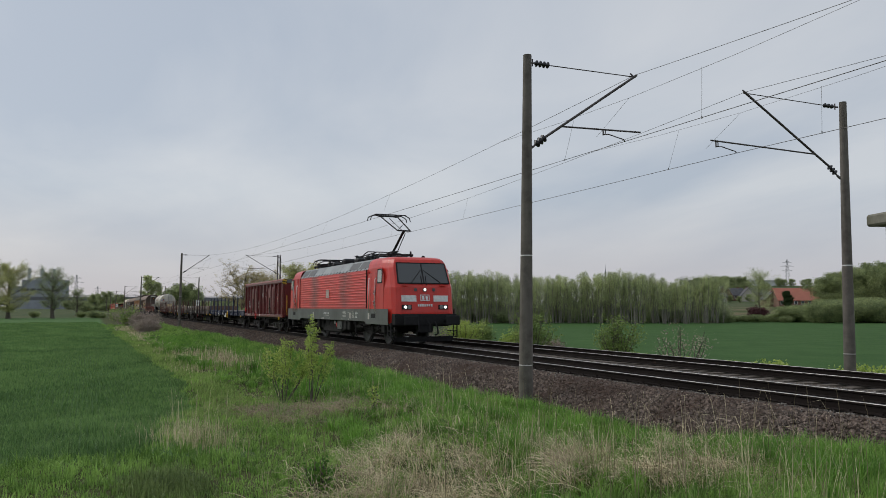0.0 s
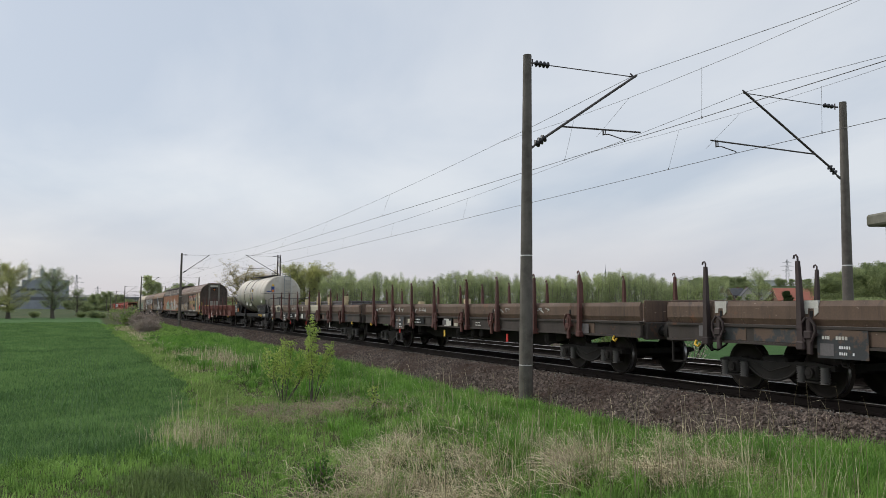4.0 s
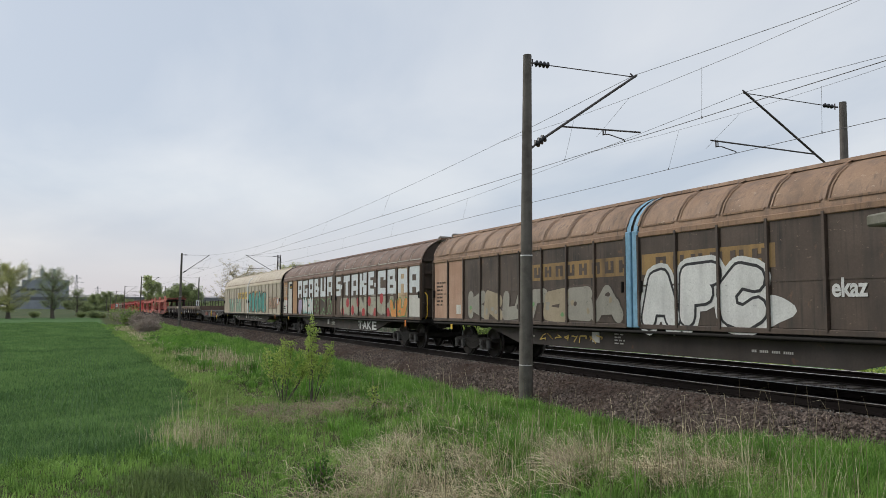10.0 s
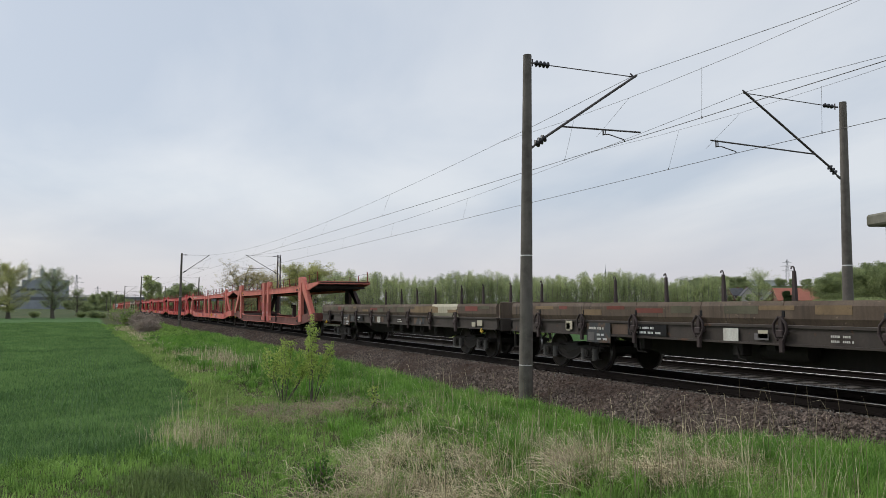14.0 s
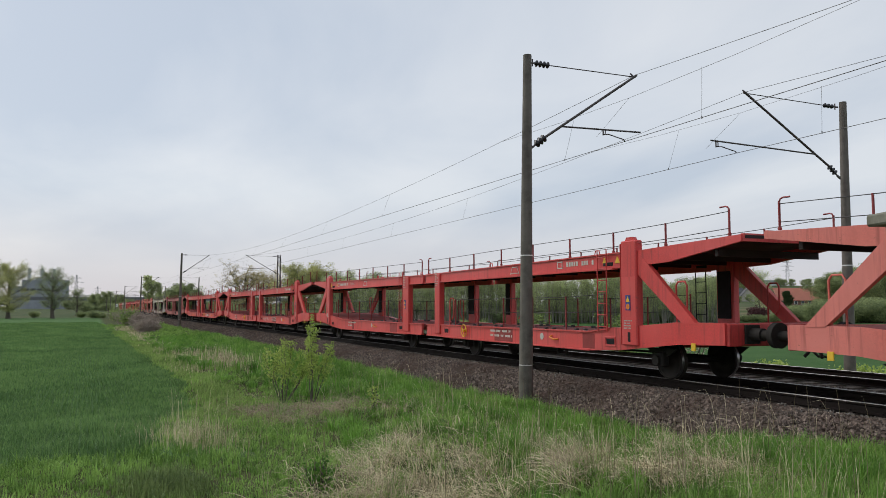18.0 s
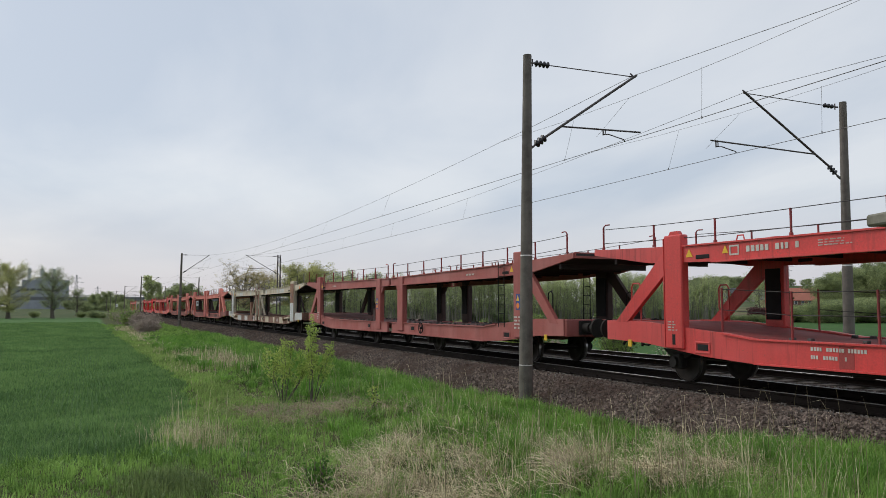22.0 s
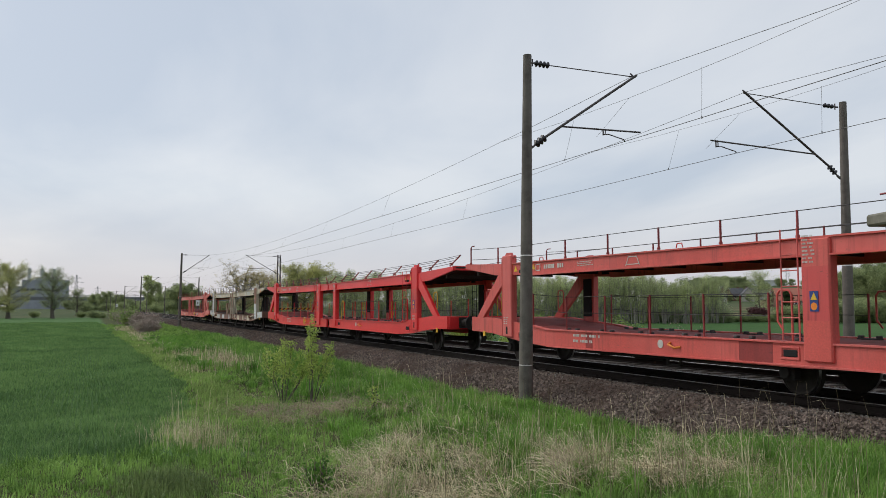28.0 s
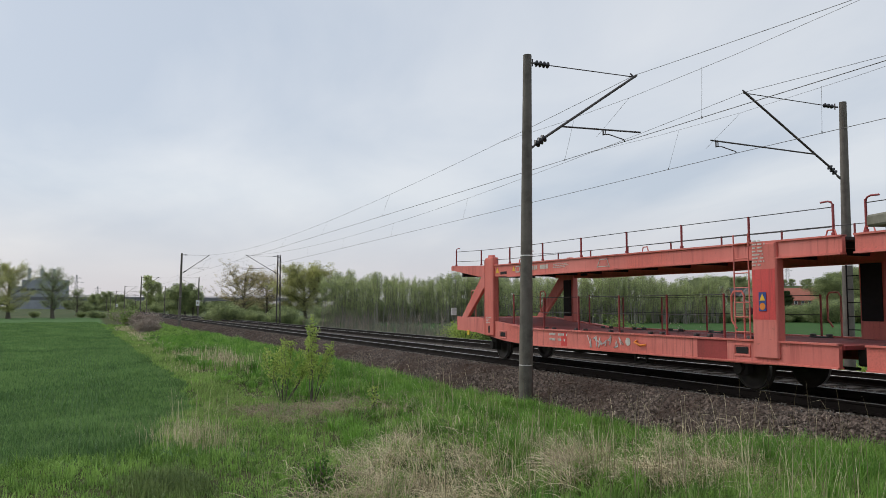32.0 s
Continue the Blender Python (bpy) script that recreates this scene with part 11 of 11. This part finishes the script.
def house(u, d, turn, w, dp, wall_h, roof_h, wall, roof, label, windows=4):
    x, y = spot(u, d)
    z = ground_at(x, y)
    o = thing("house", label, "house", "village houses", at=pose(x, y, z, 0, 0, turn))
    part("wall", G().box(-w / 2, w / 2, -dp / 2, dp / 2, -1.0, wall_h).prism([(-dp / 2, wall_h), (dp / 2, wall_h), (0, wall_h + roof_h - .1)], -w / 2, w / 2), M[wall], o)
    e = .45
    for s in (-1, 1):
        g = G().add([(a, b, c) for a in (-w / 2 - e, w / 2 + e) for b, c in ((s * (dp / 2 + e), wall_h - e * roof_h / dp * 2), (0, wall_h + roof_h), (0, wall_h + roof_h + .2), (s * (dp / 2 + e), wall_h + .2 - e * roof_h / dp * 2))], [(0, 1, 2, 3), (7, 6, 5, 4), (0, 4, 5, 1), (1, 5, 6, 2), (2, 6, 7, 3), (3, 7, 4, 0)])
        part("roof", g, M[roof], o)
    part("chimney", G().box(-.4 + w * .2, .4 + w * .2, -.3, .5, wall_h + roof_h * .6, wall_h + roof_h + .8), M["brick"], o)
    for k in range(windows):
        a = -w / 2 + w * (k + .5) / windows
        for b in (-dp / 2,):
            f = part("window", G().box(a - .6, a + .6, b - .06, b + .02, wall_h * .35, wall_h * .35 + 1.3), M["white"], o)
            part("pane", G().box(a - .5, a + .5, b - .08, b - .06, wall_h * .35 + .1, wall_h * .35 + 1.2), M["glass"], f)
    return o


# ridge lines run across the view
T = 90 - TURN
house(.4425, 296, T, 15.0, 9, 2.6, 4.2, "brick", "roof_red", "long brick farmhouse with red clay roof", 6)
house(.336, 428, T + 4, 8, 8, 3.2, 4.0, "render", "roof_slate", "pale house with dark slate roof", 3)
house(.349, 436, T + 95, 9, 8, 3.4, 4.2, "brick", "roof_slate", "brick house with grey gable roof")
house(.343, 412, T - 6, 11, 6, 2.6, 2.0, "render", "roof_slate", "low pale outbuilding with grey roof", 3)
house(.369, 440, T + 20, 9, 7, 3.0, 3.8, "brick", "roof_slate", "brick house with dark roof", 3)
house(.384, 430, T + 80, 7, 7, 3.2, 4.0, "render", "roof_slate", "small white gabled house", 2)
house(.394, 446, T, 9, 8, 3.0, 3.6, "brick", "roof_slate", "grey-roofed house among trees", 3)
house(.414, 300, T + 85, 7, 6, 2.8, 3.0, "brick", "roof_slate", "low barn beside the farmhouse", 2)


def far_buildings():
    x, y = spot(.387, 590)
    o = thing("warehouse", "long pale industrial hall on the hill", "warehouse", at=pose(x, y, ground_at(x, y), 0, 0, T))
    part("wall", G().box(-22, 22, -10, 10, -2, 3.4), M["hall"], o)
    part("roof", G().box(-22.5, 22.5, -10.5, 10.5, 3.4, 4.0, .1), M["chimney"], o)
    x, y = spot(-.503, 900)
    z = ground_at(x, y)
    o = thing("power_station", "dark blocky power station beyond the trees", "power station", at=pose(x, y, z, 0, 0, T))
    part("main_block", G().box(-20, 22, -12, 12, -2, 33.0, .3), M["plant_wall"], o)
    part("side_block", G().box(-34, -20, -12, 12, -2, 26, .3), M["plant_wall"], o)
    part("roof_house", G().box(-8, 4, -6, 6, 33, 36, .2), M["plant_wall"], o)
    for k in range(5):
        part("window_band", G().box(-18 + k * 8, -12 + k * 8, -12.25, -12, 20, 23), M["glass"], o)
    for k, (u, h) in enumerate(((-.523, 48), (-.507, 47.5), (-.4915, 47))):
        x, y = spot(u, 960)
        z = ground_at(x, y)
        c = thing("chimney_stack", "tall pale round chimney of the power station", "chimney", "power station chimneys", at=pose(x, y, z))
        part("shaft", G().cyl((0, 0, -2), (0, 0, h), 2.5, 2.0, n=20), M["chimney"], c)
        part("rim", G().cyl((0, 0, h), (0, 0, h + .8), 2.15, n=20), M["plant_wall"], c)

    def pylon(u, d, h, label):
        x, y = spot(u, d)
        p = thing("pylon", label, "pylon", "power pylons", at=pose(x, y, ground_at(x, y), 0, 0, T))
        g = G()
        w = h * .085
        f = lambda t: w * (1 - t) ** 1.2 + .35
        for i in (-1, 1):
            for j in (-1, 1):
                for k in range(6):
                    a, b = k / 6, (k + 1) / 6
                    g.beam((i * f(a), j * f(a), h * a), (i * f(b), j * f(b), h * b), h * .005, h * .005)
        part("legs", g, M["pylon"], p)
        g = G()
        for k in range(9):
            a, b = k / 9, (k + 1) / 9
            for j in (-1, 1):
                g.beam((-f(a), j * f(a), h * a), (f(b), j * f(b), h * b), h * .0032, h * .0032).beam((f(a), j * f(a), h * a), (-f(b), j * f(b), h * b), h * .0032, h * .0032)
        part("bracing", g, M["pylon"], p)
        for t, ln in ((.62, .17), (.77, .22), (.9, .15)):
            part("cross_arm", G().beam((-h * ln, 0, h * t), (h * ln, 0, h * t), h * .007, h * .007).beam((-h * ln, 0, h * t), (0, 0, h * t + h * .05), h * .005, h * .005).beam((h * ln, 0, h * t), (0, 0, h * t + h * .05), h * .005, h * .005), M["pylon"], p)

    pylon(-.463, 880, 38, "grey lattice power pylon behind the trees")
    pylon(.4355, 720, 27, "grey lattice power pylon on the hill")
    pylon(-.436, 1100, 30, "distant lattice pylon by the power station")
    x, y = spot(.2055, 650)
    a = thing("radio_mast", "thin grey radio mast above the wood", "radio mast", at=pose(x, y, ground_at(x, y)))
    part("tower", G().cyl((0, 0, -1), (0, 0, 34), .7, .4, n=6), M["pylon"], a)
    part("aerial", G().cyl((0, 0, 34), (0, 0, 38), .15, .08, n=5).box(-.9, .9, -.2, .2, 31, 32.5), M["pylon"], a)

    # road bridge across the line
    X = -620.0
    b = thing("road_bridge", "long grey concrete road bridge over the railway", "bridge")
    part("deck", G().box(X - 6, X + 6, -70, 190, 6.4, 7.9, .1), M["bridge"], b)
    for s in (-1, 1):
        part("parapet", G().box(X + s * 6 - .15, X + s * 6 + .15, -70, 190, 7.9, 8.9), M["bridge"], b)
        g = G()
        for k in range(66):
            g.box(X + s * 6.2 - .08, X + s * 6.2 + .08, -68 + k * 3.9, -67.8 + k * 3.9, 8.9, 9.9)
        g.box(X + s * 6.2 - .06, X + s * 6.2 + .06, -69, 189, 9.8, 9.95)
        part("railing", g, M["pylon"], b)
    for y in (-50, -22, 4, 24, 52, 80, 110, 140, 170):
        part("pier", G().box(X - 5, X + 5, y - .6, y + .6, -3, 6.4, .1), M["bridge"], b)
    for y0, y1 in ((-160, -68), (188, 300)):
        s = 1 if y0 > 0 else -1
        lo, hi = (y0, y1)
        zz = (7.8, 1.0) if s > 0 else (1.0, 7.8)
        part("embankment", G().add([(X - 7, lo, zz[0]), (X + 7, lo, zz[0]), (X + 7, hi, zz[1]), (X - 7, hi, zz[1]), (X - 22, lo, -3), (X + 22, lo, -3), (X + 22, hi, -3), (X - 22, hi, -3)], [(0, 1, 2, 3), (1, 5, 6, 2), (0, 3, 7, 4), (0, 4, 5, 1), (3, 2, 6, 7)]), M["ground"], b, "grassed earth bank")


far_buildings()


def trackside():
    # concrete post with a heavy cap beside the line
    x, y = -6.50, 9.0
    z = ground_at(x, y)
    o = thing("concrete_post", "weathered concrete post with a thick slab cap", "concrete post", at=pose(x, y, z, 0, 0, -20))
    part("post", G().box(-.10, .10, -.11, .11, -.2, 2.58 - z, .02), M["concrete"], o)
    part("cap", G().box(-.34, .34, -.20, .20, 2.58 - z, 2.73 - z, .025), M["concrete"], o)
    for x, y, h in ((-158.0, 19.2, 2.6), (-300, 9.2, 2.4)):
        o = thing("line_sign", "small white board on a post beside the track", "railway sign", "railway signs", at=pose(x, y, -.75))
        part("post", G().cyl((0, 0, 0), (0, 0, h + .6), .05, n=8), M["steel_grey"], o)
        b = part("board", G().box(.04, .08, -.32, .32, h, h + 1.05, .01), M["white"], o)
        part("mark", G().box(.08, .09, -.12, .12, h + .3, h + .7), M["spray_grey"], b)


trackside()


# ---- what moves ----
def motions():
    for thing_, start in TRAIN:
        walk(thing_, [(t, pose(SPEED * t - start, TRACK_NEAR, 0)) for t in (0.0, 8.0, 16.0, 24.0, 32.0)])


motions()
